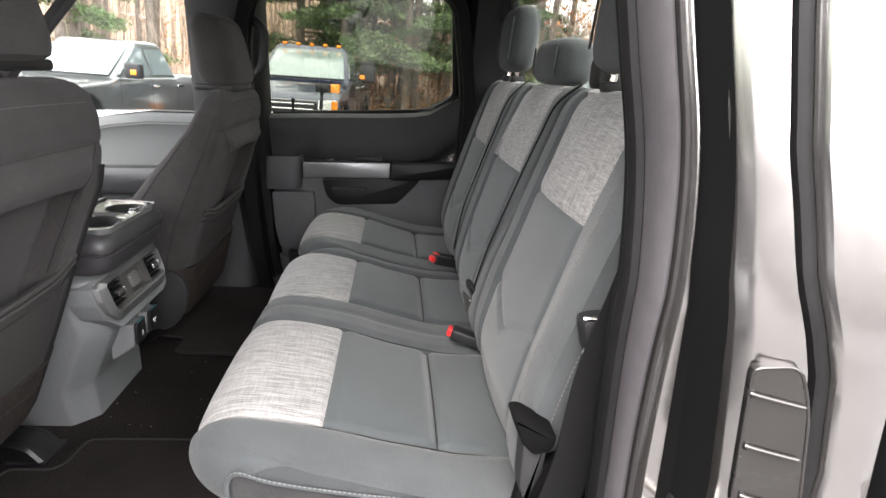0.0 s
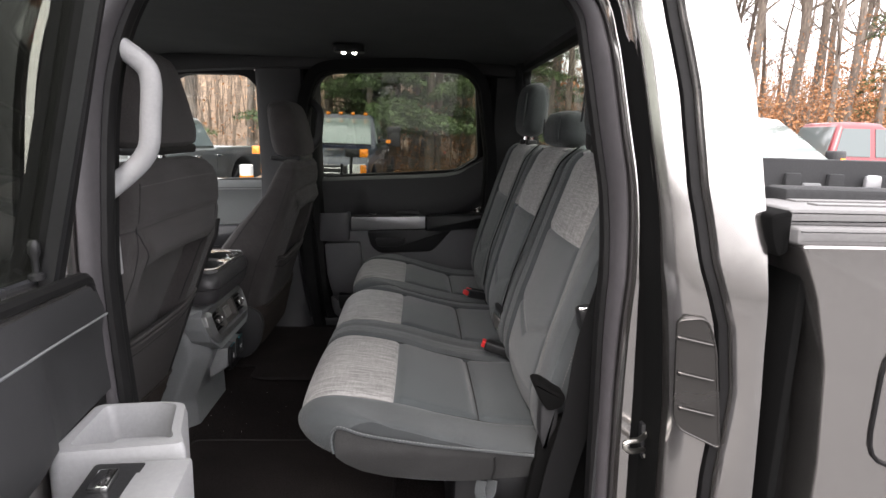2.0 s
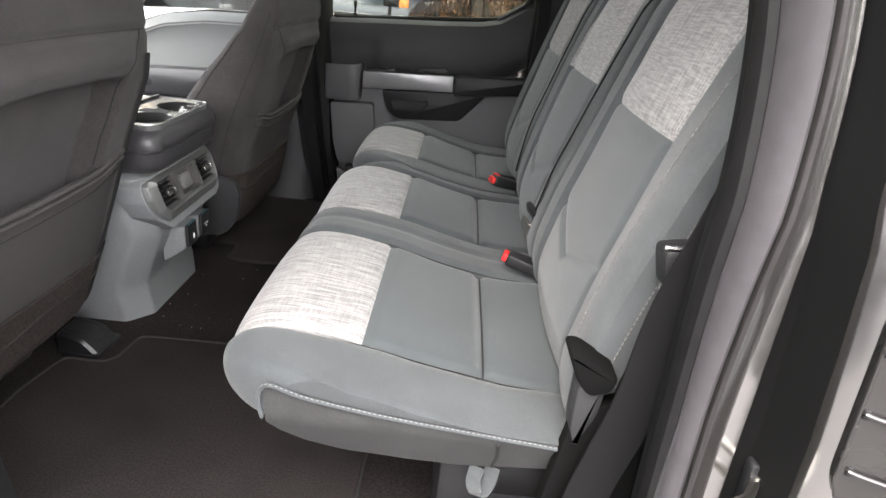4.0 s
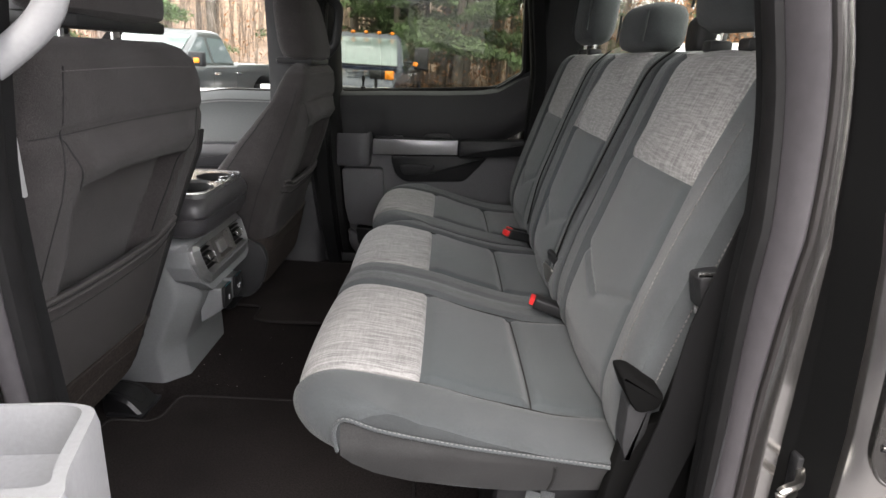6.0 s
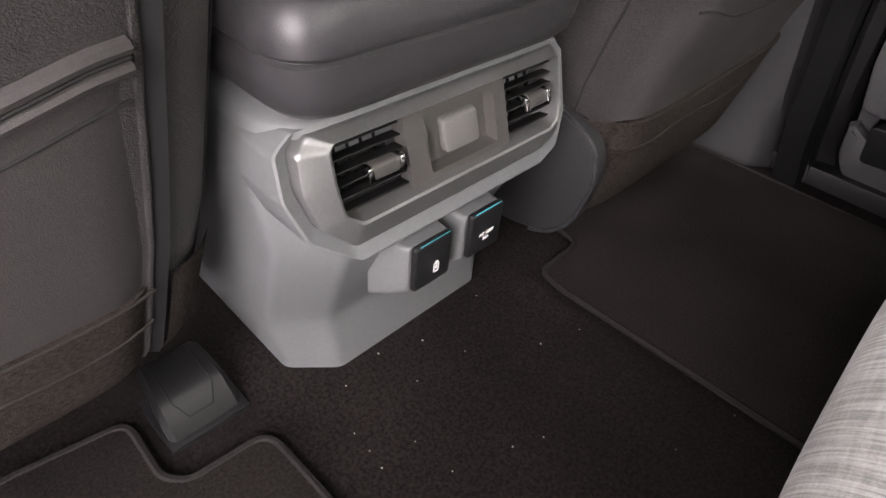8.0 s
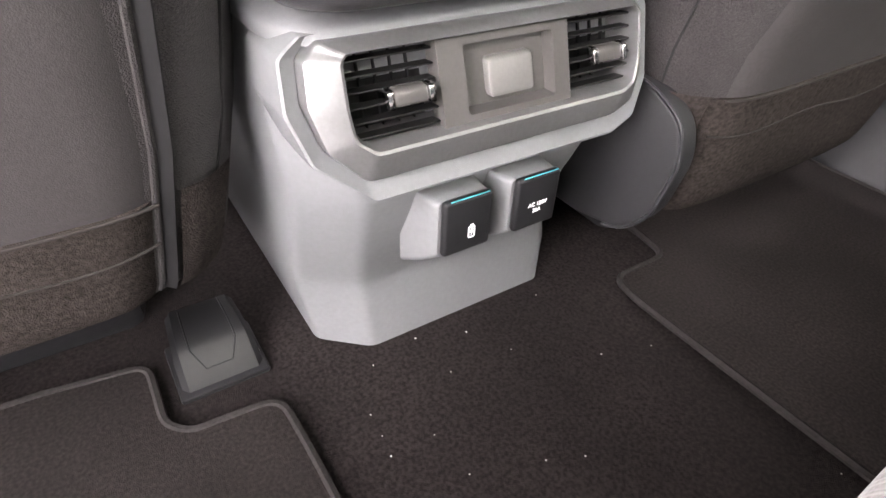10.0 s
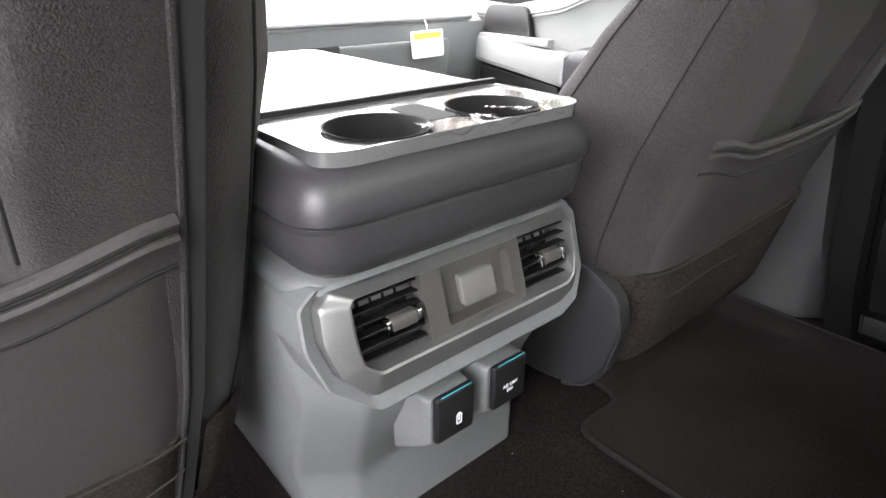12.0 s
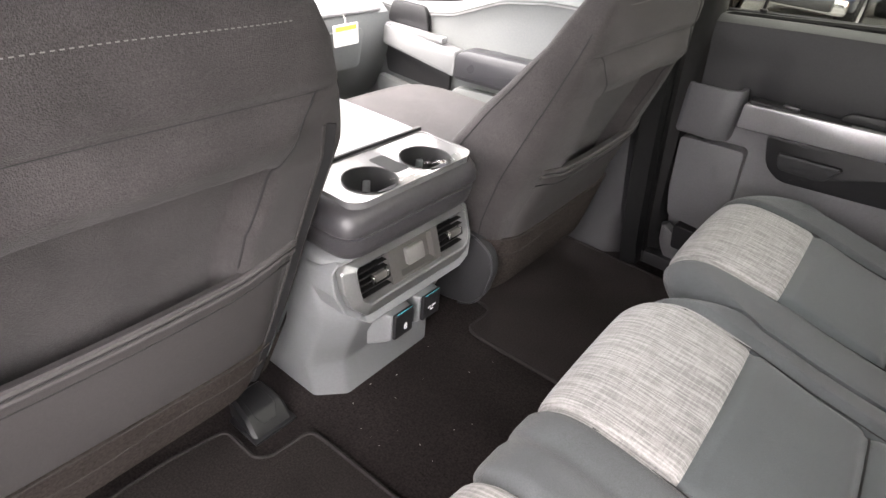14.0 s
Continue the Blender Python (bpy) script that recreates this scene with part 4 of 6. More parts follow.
part("tailgate", box(2.75, 2.81, -0.90, 0.90, 0.78, 1.54, 0.02, 3), PAINT, bed)
part("corner_cap", prism(rounded([(0.980, 1.534), (1.010, 1.540), (1.012, 1.485), (0.998, 1.478), (0.988, 1.50)], 0.008), "y", -0.958, -0.85, 0.006), GAP_BLACK, bed, "black rubber corner cap")
part("fuel_door", tube([(x, -0.977, z) for x, z in rounded([(1.145, 1.38), (1.30, 1.38), (1.30, 1.20), (1.145, 1.20)], 0.05)], 0.003, 6, True), RUBBER, bed)
part("tie_down", box(2.18, 2.26, 0.760, 0.776, 1.36, 1.46, 0.006), GREY_PLASTIC, bed)
part("bed_lamp", prism(rounded([(2.45, 1.50), (2.52, 1.50), (2.52, 1.38), (2.45, 1.38)], 0.02), "y", 0.755, 0.778, 0.006), SILVER, bed)


# ---- rear bench ----
bench = thing("rear_bench", "grey cloth rear bench with pale heather woven inserts", "bench seat")


def tuck(y, z):
    """How far the near end of the bench cushion draws in below its side seam."""
    return 0.42 * max(0.0, 1.06 - z) * max(0.0, min(1.0, (-0.60 - y) / 0.10))


def pad(profile, y0, y1, relief, kinds, names, parent, step=0.007, shrink=0.10, r=0.04, corner=0.0):
    """A stuffed pad: a closed outline in x and z carried along y, its ends rounded, its surface moved by relief; faces go to parts by kinds."""
    line = smooth_line([(x, 0, z) for x, z in profile], 16, True)
    n = len(line)
    c = sum(line, Vector()) / n
    nrm = []
    for i in range(n):
        t = (line[(i + 1) % n] - line[i - 1]).normalized()
        q = Vector((t.z, 0, -t.x))
        nrm.append(q if q.dot(line[i] - c) > 0 else -q)
    count = max(8, int((y1 - y0) / step))
    ys = sorted(set([y0 + (y1 - y0) * i / count for i in range(count + 1)] + [y0 + r * k / 6 for k in range(6)] + [y1 - r * k / 6 for k in range(6)]))
    rows = []
    for y in ys:
        d = min(y - y0, y1 - y)
        e = 1.0 if d >= r else 1 - shrink * (1 - math.sqrt(max(0, 1 - (1 - d / r) ** 2)))
        pull = corner * max(0.0, 1 - d / 0.105) ** 2
        rows.append([(c + (p - c) * e) + q * relief(p.x, y, p.z) + Vector((pull * max(0.0, min(1.0, (0.5 - p.x) / 0.12)), y, 0)) for p, q in zip(line, nrm)])
    if corner:
        for row in rows:
            for p in row:
                p.y += tuck(p.y, p.z)
    sets = {k: [] for k in names}
    for a in range(len(ys) - 1):
        for i in range(n):
            j = (i + 1) % n
            mid = (line[i] + line[j]) / 2
            sets[kinds(mid.x, (ys[a] + ys[a + 1]) / 2, mid.z)].append((a, i, j))
    for k, (name, mat, label) in names.items():
        bm = bmesh.new()
        vs = {}

        def v(a, i):
            if (a, i) not in vs:
                vs[(a, i)] = bm.verts.new(rows[a][i])
            return vs[(a, i)]
        for a, i, j in sets[k]:
            bm.faces.new((v(a, i), v(a, j), v(a + 1, j), v(a + 1, i)))
        if k == "cloth":
            bm.faces.new([v(0, i) for i in range(n)])
            bm.faces.new([v(len(ys) - 1, i) for i in range(n)])
        part(name, bm, mat, parent, label)
    return rows, ys, n


CUSHION = [(0.815, 1.03), (0.76, 0.995), (0.64, 0.978), (0.50, 0.990), (0.385, 1.025), (0.326, 1.068), (0.338, 1.108), (0.392, 1.127), (0.505, 1.113), (0.60, 1.088), (0.70, 1.067), (0.80, 1.06)]
SEATS = {"near": (-0.605, -0.275), "mid": (-0.143, 0.161), "far": (0.316, 0.612)}
PLACES = list(SEATS.values())
INSERT_X, REAR_SEAM = 0.508, 0.672


def cushion_relief(x, y, z):
    if z < 1.04:
        return 0.0
    top = min(1.0, (z - 1.04) / 0.03)
    r = 0.0
    for a, b in PLACES:
        r -= 0.009 * bump_fn(y - a, 0.008) + 0.009 * bump_fn(y - b, 0.008)
        if a < y < b:
            k = 4 * (y - a) * (b - y) / (b - a) ** 2
            r += 0.009 * k ** 0.6 - 0.005
    inside = any(a < y < b for a, b in PLACES)
    if inside:
        r -= 0.006 * bump_fn(x - INSERT_X, 0.006) + 0.009 * bump_fn(x - REAR_SEAM, 0.008)
    r -= 0.010 * bump_fn(y - (-0.205), 0.010) * 0.4
    r += 0.0025 * math.sin(14 * x + 3 * y) * math.sin(11 * y + 2)
    return r * top


def cushion_kind(x, y, z):
    for a, b in PLACES:
        if a < y < b and z > 1.035:
            if x < INSERT_X:
                return "weave" if z > 1.045 else "cloth"
            return "insert" if x < 0.80 else "cloth"
    return "cloth"


for y0, y1, tag_name in ((-0.712, 0.213, "cushion"), (0.223, 0.715, "cushion")):
    names = {"cloth": (tag_name, SEAT_CLOTH, "grey cloth seat cushion"), "weave": ("woven_insert", WEAVE, "pale heather woven insert"), "insert": ("smooth_insert", SEAT_INSERT, "smooth grey insert")}
    pad(CUSHION, y0, y1, cushion_relief, cushion_kind, names, bench, corner=0.065)

# thread lines in the seams of the seats
def cushion_top(x, y):
    return lerp_table([(0.338, 1.108), (0.392, 1.127), (0.505, 1.113), (0.60, 1.088), (0.70, 1.067), (0.80, 1.06)], x)[0] + cushion_relief(x, y, 1.08)


for a, b in PLACES:
    line = [(REAR_SEAM, y, cushion_top(REAR_SEAM, y) + 0.0016) for y in span(a + 0.008, b - 0.008, 24)]
    part("seat_seam", tube(line, 0.0015, 5), STITCH_AND_SHADOW, bench)
    for y in (a, b):
        line = [(x, y, cushion_top(x, y) + 0.0012) for x in span(0.40, 0.775, 30)]
        part("seat_seam", tube(line, 0.0010, 5), STITCH_AND_SHADOW, bench)

# piping and stitching on the near side of the cushion
side_line = smooth_line([(0.402, -0.713, 1.060), (0.398, -0.714, 1.090), (0.412, -0.716, 1.110), (0.459, -0.716, 1.096), (0.556, -0.716, 1.080), (0.667, -0.716, 1.068), (0.760, -0.715, 1.058)], 8)
# sewn side panel; its shade below the seam is put into the cloth colour
SIDE_CLOTH_SHADED = material("brown_grey_shaded_cloth", (0.046, 0.0455, 0.0455), 0.8, 0, 600, 0.16, 0.3, 1500, spec=0.2, stain=0.15)
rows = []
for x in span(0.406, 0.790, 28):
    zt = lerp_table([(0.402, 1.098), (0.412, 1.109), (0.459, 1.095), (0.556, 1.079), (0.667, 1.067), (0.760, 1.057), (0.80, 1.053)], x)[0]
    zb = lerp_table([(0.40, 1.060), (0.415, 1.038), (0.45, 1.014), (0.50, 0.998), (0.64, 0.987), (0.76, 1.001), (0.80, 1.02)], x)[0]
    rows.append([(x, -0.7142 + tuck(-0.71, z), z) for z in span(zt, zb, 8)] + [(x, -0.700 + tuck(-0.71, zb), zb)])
part("side_panel", loft(rows, caps=False, closed=False), SIDE_CLOTH_SHADED, bench, "brown-grey cloth side panel, shade put into its colour")
part("cushion_piping", tube(side_line, 0.0028, 8), SEAT_CLOTH, bench)
# a dark cord paints the shadow below the piping
part("piping_shadow", tube([p + Vector((0, 0.001, -0.0035)) for p in side_line], 0.0012, 6), STITCH_AND_SHADOW, bench)
stitches([p + Vector((0.0, -0.0012, 0.0027)) for p in side_line[9:]], WHITE_STITCH, bench, 0.0035, 0.0028, 0.0006)
part("side_seam", tube(smooth_line([(0.690, -0.712, 1.052), (0.693, -0.698, 1.02), (0.690, -0.687, 0.994)], 5), 0.0022, 6), STITCH_AND_SHADOW, bench)
part("pull_tab", ribbon(smooth_line([(0.672, -0.684, 0.988), (0.668, -0.696, 0.972), (0.676, -0.700, 0.957), (0.688, -0.692, 0.970), (0.692, -0.682, 0.988)], 4), 0.022, 0.003, (0.7, -0.5, 0.4)), SEAT_CLOTH, bench, "grey cloth pull tab")

BACK = [(0.79, 1.06), (0.768, 1.12), (0.787, 1.22), (0.817, 1.32), (0.848, 1.42), (0.882, 1.52), (0.905, 1.572), (0.94, 1.592), (0.978, 1.575), (0.985, 1.50), (0.94, 1.30), (0.88, 1.06)]
BACK_SEATS = [(-0.60, -0.305), (-0.15, 0.132), (0.312, 0.602)]
PATCH_Z = 1.415


def back_front(x, z):
    """Whether a point of the back's outline lies on its front."""
    fx = 0.768 + max(0, z - 1.12) * 0.305
    return x < fx + 0.035


def back_relief(x, y, z):
    if not back_front(x, z) or z > 1.585:
        return 0.0
    r = 0.0
    for a, b in BACK_SEATS:
        pinch = 0.02 * math.sin(max(0, min(1, (z - 1.1) / 0.45)) * math.pi)
        r -= 0.008 * bump_fn(y - a - pinch * 0.6, 0.007) + 0.008 * bump_fn(y - b + pinch * 0.6, 0.007)
        if a < y < b:
            r += 0.010 * (4 * (y - a) * (b - y) / (b - a) ** 2) - 0.006
            r -= 0.005 * bump_fn(z - PATCH_Z, 0.006)
            k = abs(y - (a + b) / 2) / (b - a)
            r -= 0.006 * bump_fn(z - 1.20 - 0.10 * k, 0.007)
    r += 0.003 * math.sin(10 * z + 2 * y) * math.sin(9 * y)
    r += 0.012 * bump_fn(y + 0.655, 0.035) * bump_fn(z - 1.30, 0.16)
    return r


def back_kind(x, y, z):
    if back_front(x, z) or z > 1.56 and x < 0.95:
        for a, b in BACK_SEATS:
            if a < y < b:
                if z > PATCH_Z:
                    return "weave"
                return "insert" if z > 1.12 else "cloth"
    return "cloth"


for y0, y1 in ((-0.700, -0.243), (-0.233, 0.212), (0.224, 0.705)):
    names = {"cloth": ("backrest", SEAT_CLOTH, "grey cloth backrest"), "weave": ("woven_insert", WEAVE_BACK, "pale heather woven insert"), "insert": ("smooth_insert", SEAT_INSERT, "smooth grey insert")}
    pad(BACK, y0, y1, back_relief, back_kind, names, bench, shrink=0.09, r=0.028)
side_back = smooth_line([(0.787, -0.697, 1.16), (0.806, -0.698, 1.24), (0.835, -0.698, 1.34), (0.868, -0.698, 1.44), (0.895, -0.697, 1.53)], 7)
stitches([p + Vector((0.012, -0.003, -0.004)) for p in side_back], STITCH, bench, 0.004, 0.003, 0.0009)
bolster = []
for z in span(1.17, 1.50, 30):
    x = lerp_table([(1.12, 0.768), (1.22, 0.787), (1.32, 0.817), (1.42, 0.848), (1.52, 0.882)], z)[0]
    bolster.append(Vector((x - 0.003 - back_relief(x, -0.655, z), -0.655, z + 0.002)))
stitches(bolster, STITCH, bench, 0.004, 0.003, 0.0009)


def headrest(y, x, z0, z1, half, depth, parent, mat):
    h = new("headrest")
    h.parent = parent
    rings = []
    n = 14
    for i in range(n + 1):
        t = i / n
        e = max(0.0, 1 - abs(2 * t - 1) ** 3.4) ** 0.5
        w = half * (0.62 + 0.38 * e) * (1 - 0.14 * t)
        dd = depth * (0.40 + 0.60 * e)
        rings.append([(x + 0.03 * (z1 - z0) * (2 * t - 1) + px, y + py, z0 + (z1 - z0) * t) for px, py in superring(dd, w, 2.7, 32)])
    part("headrest_pad", loft(rings), mat, h)
    seam = [(x - 0.004 + 0.03 * (z1 - z0) * (2 * t - 1), y, z0 + (z1 - z0) * t) for t in span(0.2, 0.8, 10)]
    for s in (-1, 1):
        part("headrest_seam", tube([(px - depth * 0.78, py + s * half * 0.72, pz) for px, py, pz in seam], 0.0025, 6), mat, h)
        part("post", tube([(x - 0.005, y + s * 0.06, z0 + 0.03), (x - 0.012, y + s * 0.06, z0 - 0.05)], 0.006, 8), CHROME, h)
        part("post_collar", box(x - 0.026, x + 0.01, y + s * 0.06 - 0.017, y + s * 0.06 + 0.017, z0 - 0.030, z0 - 0.012, 0.005), DARK_PLASTIC, h)
    return h


headrest(-0.445, 0.945, 1.618, 1.80, 0.130, 0.048, bench, HEAD_CLOTH)
headrest(-0.005, 0.955, 1.592, 1.69, 0.130, 0.052, bench, HEAD_CLOTH)
headrest(0.475, 0.945, 1.618, 1.80, 0.130, 0.048, bench, HEAD_CLOTH)

# bench base, hinge cover and side hardware
part("bench_base", box(0.62, 0.95, -0.66, 0.68, FLOOR, 0.985, 0.02), DARK_PLASTIC, bench)
part("hinge_bolt", prism([(0.815 + 0.008 * math.cos(a), 1.06 + 0.008 * math.sin(a)) for a in [k * math.pi / 5 for k in range(10)]], "y", -0.742, -0.734, 0.001), STEEL, bench)
part("floor_bolt", box(0.70, 0.745, -0.73, -0.70, 0.935, 0.947, 0.003), STEEL, bench)
part("anchor_bracket", box(0.69, 0.76, -0.725, -0.70, 0.80, 0.965, 0.006), DARK_PLASTIC, bench)
part("latch", prism(rounded([(0.815, 1.335), (0.85, 1.342), (0.856, 1.30), (0.826, 1.292)], 0.008), "y", -0.735, -0.700, 0.005), DARK_PLASTIC, bench)
part("latch_rod", tube([(0.817, -0.728, 1.337), (0.856, -0.735, 1.340)], 0.0035, 8), CHROME, bench)
part("latch_foot", box(0.826, 0.860, -0.738, -0.712, 1.284, 1.293, 0.003), SILVER, bench)
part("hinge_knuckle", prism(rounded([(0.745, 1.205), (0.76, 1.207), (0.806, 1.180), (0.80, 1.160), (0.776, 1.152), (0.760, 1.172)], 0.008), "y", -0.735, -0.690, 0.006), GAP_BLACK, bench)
part("hinge_cover", prism(rounded([(0.764, 1.165), (0.798, 1.165), (0.795, 1.12), (0.775, 1.07), (0.765, 1.10)], 0.010), "y", -0.726, -0.690, 0.006), DARK_PANEL, bench)
# dark trim beside the bench, its deep shade put in as near black
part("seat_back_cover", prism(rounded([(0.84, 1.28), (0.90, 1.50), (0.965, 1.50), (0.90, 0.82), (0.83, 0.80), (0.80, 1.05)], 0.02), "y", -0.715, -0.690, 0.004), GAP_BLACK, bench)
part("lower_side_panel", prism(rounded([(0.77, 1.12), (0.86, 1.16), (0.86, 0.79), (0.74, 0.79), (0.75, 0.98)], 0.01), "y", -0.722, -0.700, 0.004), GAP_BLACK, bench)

# buckles
for x, y, z, ang in ((0.733, -0.262, 1.098, -12), (0.722, 0.196, 1.106, 22)):
    b = thing("belt_buckle", "black seat belt buckle with red release button on the bench", "seat belt buckle", "belt buckles")
    bm = box(-0.012, 0.055, -0.017, 0.017, -0.014, 0.010, 0.005, 3)
    part("buckle_body", bm, DARK_PLASTIC, b)
    part("release_button", box(-0.021, -0.010, -0.013, 0.013, -0.009, 0.007, 0.003), RED, b, "red release button")
    part("buckle_stalk", ribbon([(0.05, 0, -0.004), (0.075, 0, -0.02), (0.085, 0, -0.05)], 0.03, 0.004, (0, 1, 0)), BELT, b)
    b.matrix_basis = pose(x, y, z, 0, 14, ang)
part_far = thing("belt_buckle", "second black belt buckle with red button on the bench", "seat belt buckle", "belt buckles")
part("buckle_body", box(-0.012, 0.055, -0.017, 0.017, -0.014, 0.010, 0.005, 3), DARK_PLASTIC, part_far)
part("release_button", box(-0.021, -0.010, -0.013, 0.013, -0.009, 0.007, 0.003), RED, part_far, "red release button")
part_far.matrix_basis = pose(0.735, 0.24, 1.102, 0, 14, 25)


def belt_on_back(pts):
    out = []
    for y, z in pts:
        x = lerp_table([(1.10, 0.772), (1.22, 0.783), (1.32, 0.813), (1.42, 0.844), (1.52, 0.878), (1.572, 0.90), (1.60, 0.94)], z)[0] - 0.006
        out.append((x, y, z))
    return out


belt = thing("seat_belt", "black centre seat belt lying down the grey backrest", "seat belt", "rear seat belts")
pts = belt_on_back([(-0.238, 1.598), (-0.236, 1.56), (-0.230, 1.50), (-0.222, 1.42), (-0.212, 1.34), (-0.200, 1.26), (-0.186, 1.18), (-0.175, 1.13)])
part("webbing", ribbon(smooth_line(pts, 5), 0.018, 0.003, (0.25, 1, 0.1)), BELT, belt)
bm = prism(rounded([(-0.018, -0.028), (0.018, -0.028), (0.018, 0.022), (-0.018, 0.022)], 0.006), "y", -0.002, 0.002, 0.001)
t1 = part("tongue", bm, STEEL, belt, "steel belt tongue")
t1.matrix_basis = pose(0.762, -0.172, 1.128, 20, 15, -65)
bm = box(-0.02, 0.02, -0.006, 0.006, -0.012, 0.012, 0.004)
t2 = part("tongue_grip", bm, DARK_PLASTIC, belt)
t2.matrix_basis = pose(0.768, -0.178, 1.165, 20, 15, -65)
belt = thing("seat_belt", "black far seat belt lying between the grey backrests", "seat belt", "rear seat belts")
pts = belt_on_back([(0.216, 1.598), (0.216, 1.55), (0.217, 1.46), (0.218, 1.36), (0.219, 1.25), (0.220, 1.13)])
part("webbing", ribbon(smooth_line(pts, 5), 0.016, 0.003, (0.25, 1, 0.1)), BELT, belt)
belt = thing("seat_belt", "black outer seat belt hanging beside the rear bench", "seat belt", "rear seat belts")
part("webbing", ribbon(smooth_line([(0.905, -0.742, 1.62), (0.872, -0.744, 1.42), (0.838, -0.746, 1.28), (0.824, -0.748, 1.16), (0.797, -0.748, 1.03), (0.77, -0.742, 0.84)], 8), 0.052, 0.003, (1, 0, 0.2)), BELT, belt)
part("guide_loop", tube(smooth_line([(0.88, -0.74, 1.65), (0.90, -0.738, 1.665), (0.935, -0.738, 1.66), (0.93, -0.738, 1.63), (0.885, -0.74, 1.63)], 4, True), 0.006, 8, True), DARK_PLASTIC, belt)
part("parcel_knob", box(0.95, 1.0, -0.29, -0.20, 1.585, 1.655, 0.02, 3), DARK_PLASTIC, bench)


# ---- front seats ----
DRIVER_BACK = [(0.900, -0.112, -0.275, 0.218), (0.915, -0.102, -0.272, 0.222), (1.06, -0.052, -0.235, 0.242), (1.20, -0.006, -0.190, 0.250), (1.30, 0.032, -0.120, 0.253), (1.36, 0.054, -0.060, 0.253),
               (1.44, 0.066, -0.030, 0.250), (1.49, 0.071, -0.020, 0.240), (1.525, 0.068, -0.010, 0.222), (1.545, 0.055, 0.000, 0.192), (1.552, 0.042, 0.010, 0.150)]
GUEST_BACK = [(0.880, 0.002, -0.22, 0.218), (0.895, 0.012, -0.215, 0.226), (1.08, 0.052, -0.175, 0.242), (1.18, 0.086, -0.140, 0.248), (1.23, 0.104, -0.105, 0.250), (1.30, 0.126, -0.050, 0.252), (1.35, 0.138, -0.004, 0.250),
              (1.42, 0.150, 0.052, 0.244), (1.46, 0.154, 0.070, 0.232), (1.492, 0.152, 0.084, 0.212), (1.510, 0.142, 0.096, 0.186), (1.518, 0.130, 0.104, 0.160)]
POWER = 6.0
CORNER = [0.955, 0.97, 0.98, 0.988, 0.994, 0.998, 1.0]
ACROSS = [-v for v in CORNER[::-1]] + span(-0.94, 0.94, 95) + CORNER


def front_seat(yc, table, inner, zo, label, hx, hz, flap):
    """inner: +1 where the console lies at higher y, -1 where at lower; zo: height of seams and pocket over the nominal."""
    s = thing("front_seat", label, "car seat", "front seats")

    def step(a, b, t):
        k = max(0.0, min(1.0, (t - a) / (b - a)))
        return k * k * (3 - 2 * k)

    def recess_edge(z):
        """How far across the sunk field reaches at height z."""
        return 0.55 + 0.07 * max(0.0, min(1.0, (z - zo - 1.27) / 0.09)) ** 0.7

    def rear_relief(v, z):
        # v: -1..1 across, 1 towards the console
        q = z - zo
        r = 0.0
        crease = 1.370 - 0.014 * v * v
        inside = step(recess_edge(z) + 0.045, recess_edge(z) - 0.045, abs(v)) if abs(v) < 0.9 else 0.0
        r -= 0.042 * inside * step(crease + 0.004, crease - 0.010, q) * step(0.98, 1.08, q)
        r += 0.015 * bump_fn(q - 1.394, 0.022) * step(0.85, 0.6, abs(v))
        r -= 0.005 * bump_fn(q - 1.438 + 0.004 * v * v, 0.007)
        r -= 0.004 * bump_fn(abs(v) - recess_edge(z) - 0.02, 0.025) * step(1.37, 1.34, q) * step(1.0, 1.1, q)
        r += 0.002 * math.sin(7 * v + 9 * z) * math.sin(15 * z)
        return r
    def flare(v, deep, z):
        """The bolster on the console side widens towards its front."""
        return (0.055 if inner > 0 else 0.02) * max(0.0, min(1.0, deep / 0.075)) * step(0.90, 0.96, v) * step(1.50, 1.36, z)
    rings = []
    lo, hi = table[0][0], table[-1][0]
    zs = [lo + (hi - lo) * i / 150 for i in range(151)]
    for z in zs:
        xr, xf, hw = lerp_table(table, z)
        cx, hd = (xr + xf) / 2, (xr - xf) / 2
        ring = []
        for v in ACROSS:
            x = cx + hd * max(0.0, 1 - abs(v) ** POWER) ** (1 / POWER) + rear_relief(v, z)
            ring.append((x, yc + inner * (v * hw + flare(v, xr - x, z)), z))
        for v in ACROSS[-2:0:-1]:
            x = cx - hd * max(0.0, 1 - abs(v) ** POWER) ** (1 / POWER)
            ring.append((x, yc + inner * (v * hw + flare(v, xr - x, z)), z))
        rings.append(ring)
    part("backrest", loft(rings), FRONT_CLOTH, s, "dark grey cloth backrest")

    def rear(v, z, off=0.0):
        xr, xf, hw = lerp_table(table, z)
        hd = (xr - xf) / 2
        q = max(0.0, 1 - abs(v) ** POWER) ** (1 / POWER)
        return Vector(((xr + xf) / 2 + hd * q + off + rear_relief(v, z), yc + inner * v * hw, z))

    def base(v, z, off=0.0):
        return rear(v, z, off - rear_relief(v, z))

    def patch(fa, fb, off, nz=14, v0=-0.86, v1=0.86):
        """A cloth layer on the back between two edges given as heights over v."""
        rows = []
        for v in span(v0, v1, 44):
            a, b = fa(v), fb(v)
            o = off * max(0.0, min(1.0, 8 * (v - v0), 8 * (v1 - v))) ** 0.5
            row = [base(v, a + (b - a) * k / nz, o - 0.003) for k in range(nz + 1)]
            row.append(base(v, b, -0.012))
            rows.append(row)
        return loft(rows, caps=False, closed=False)

    def top(v):
        return zo + 1.208 - 0.010 * max(0.0, 1 - (v / 0.8) ** 2) + 0.012 * step(0.5, 0.86, v)
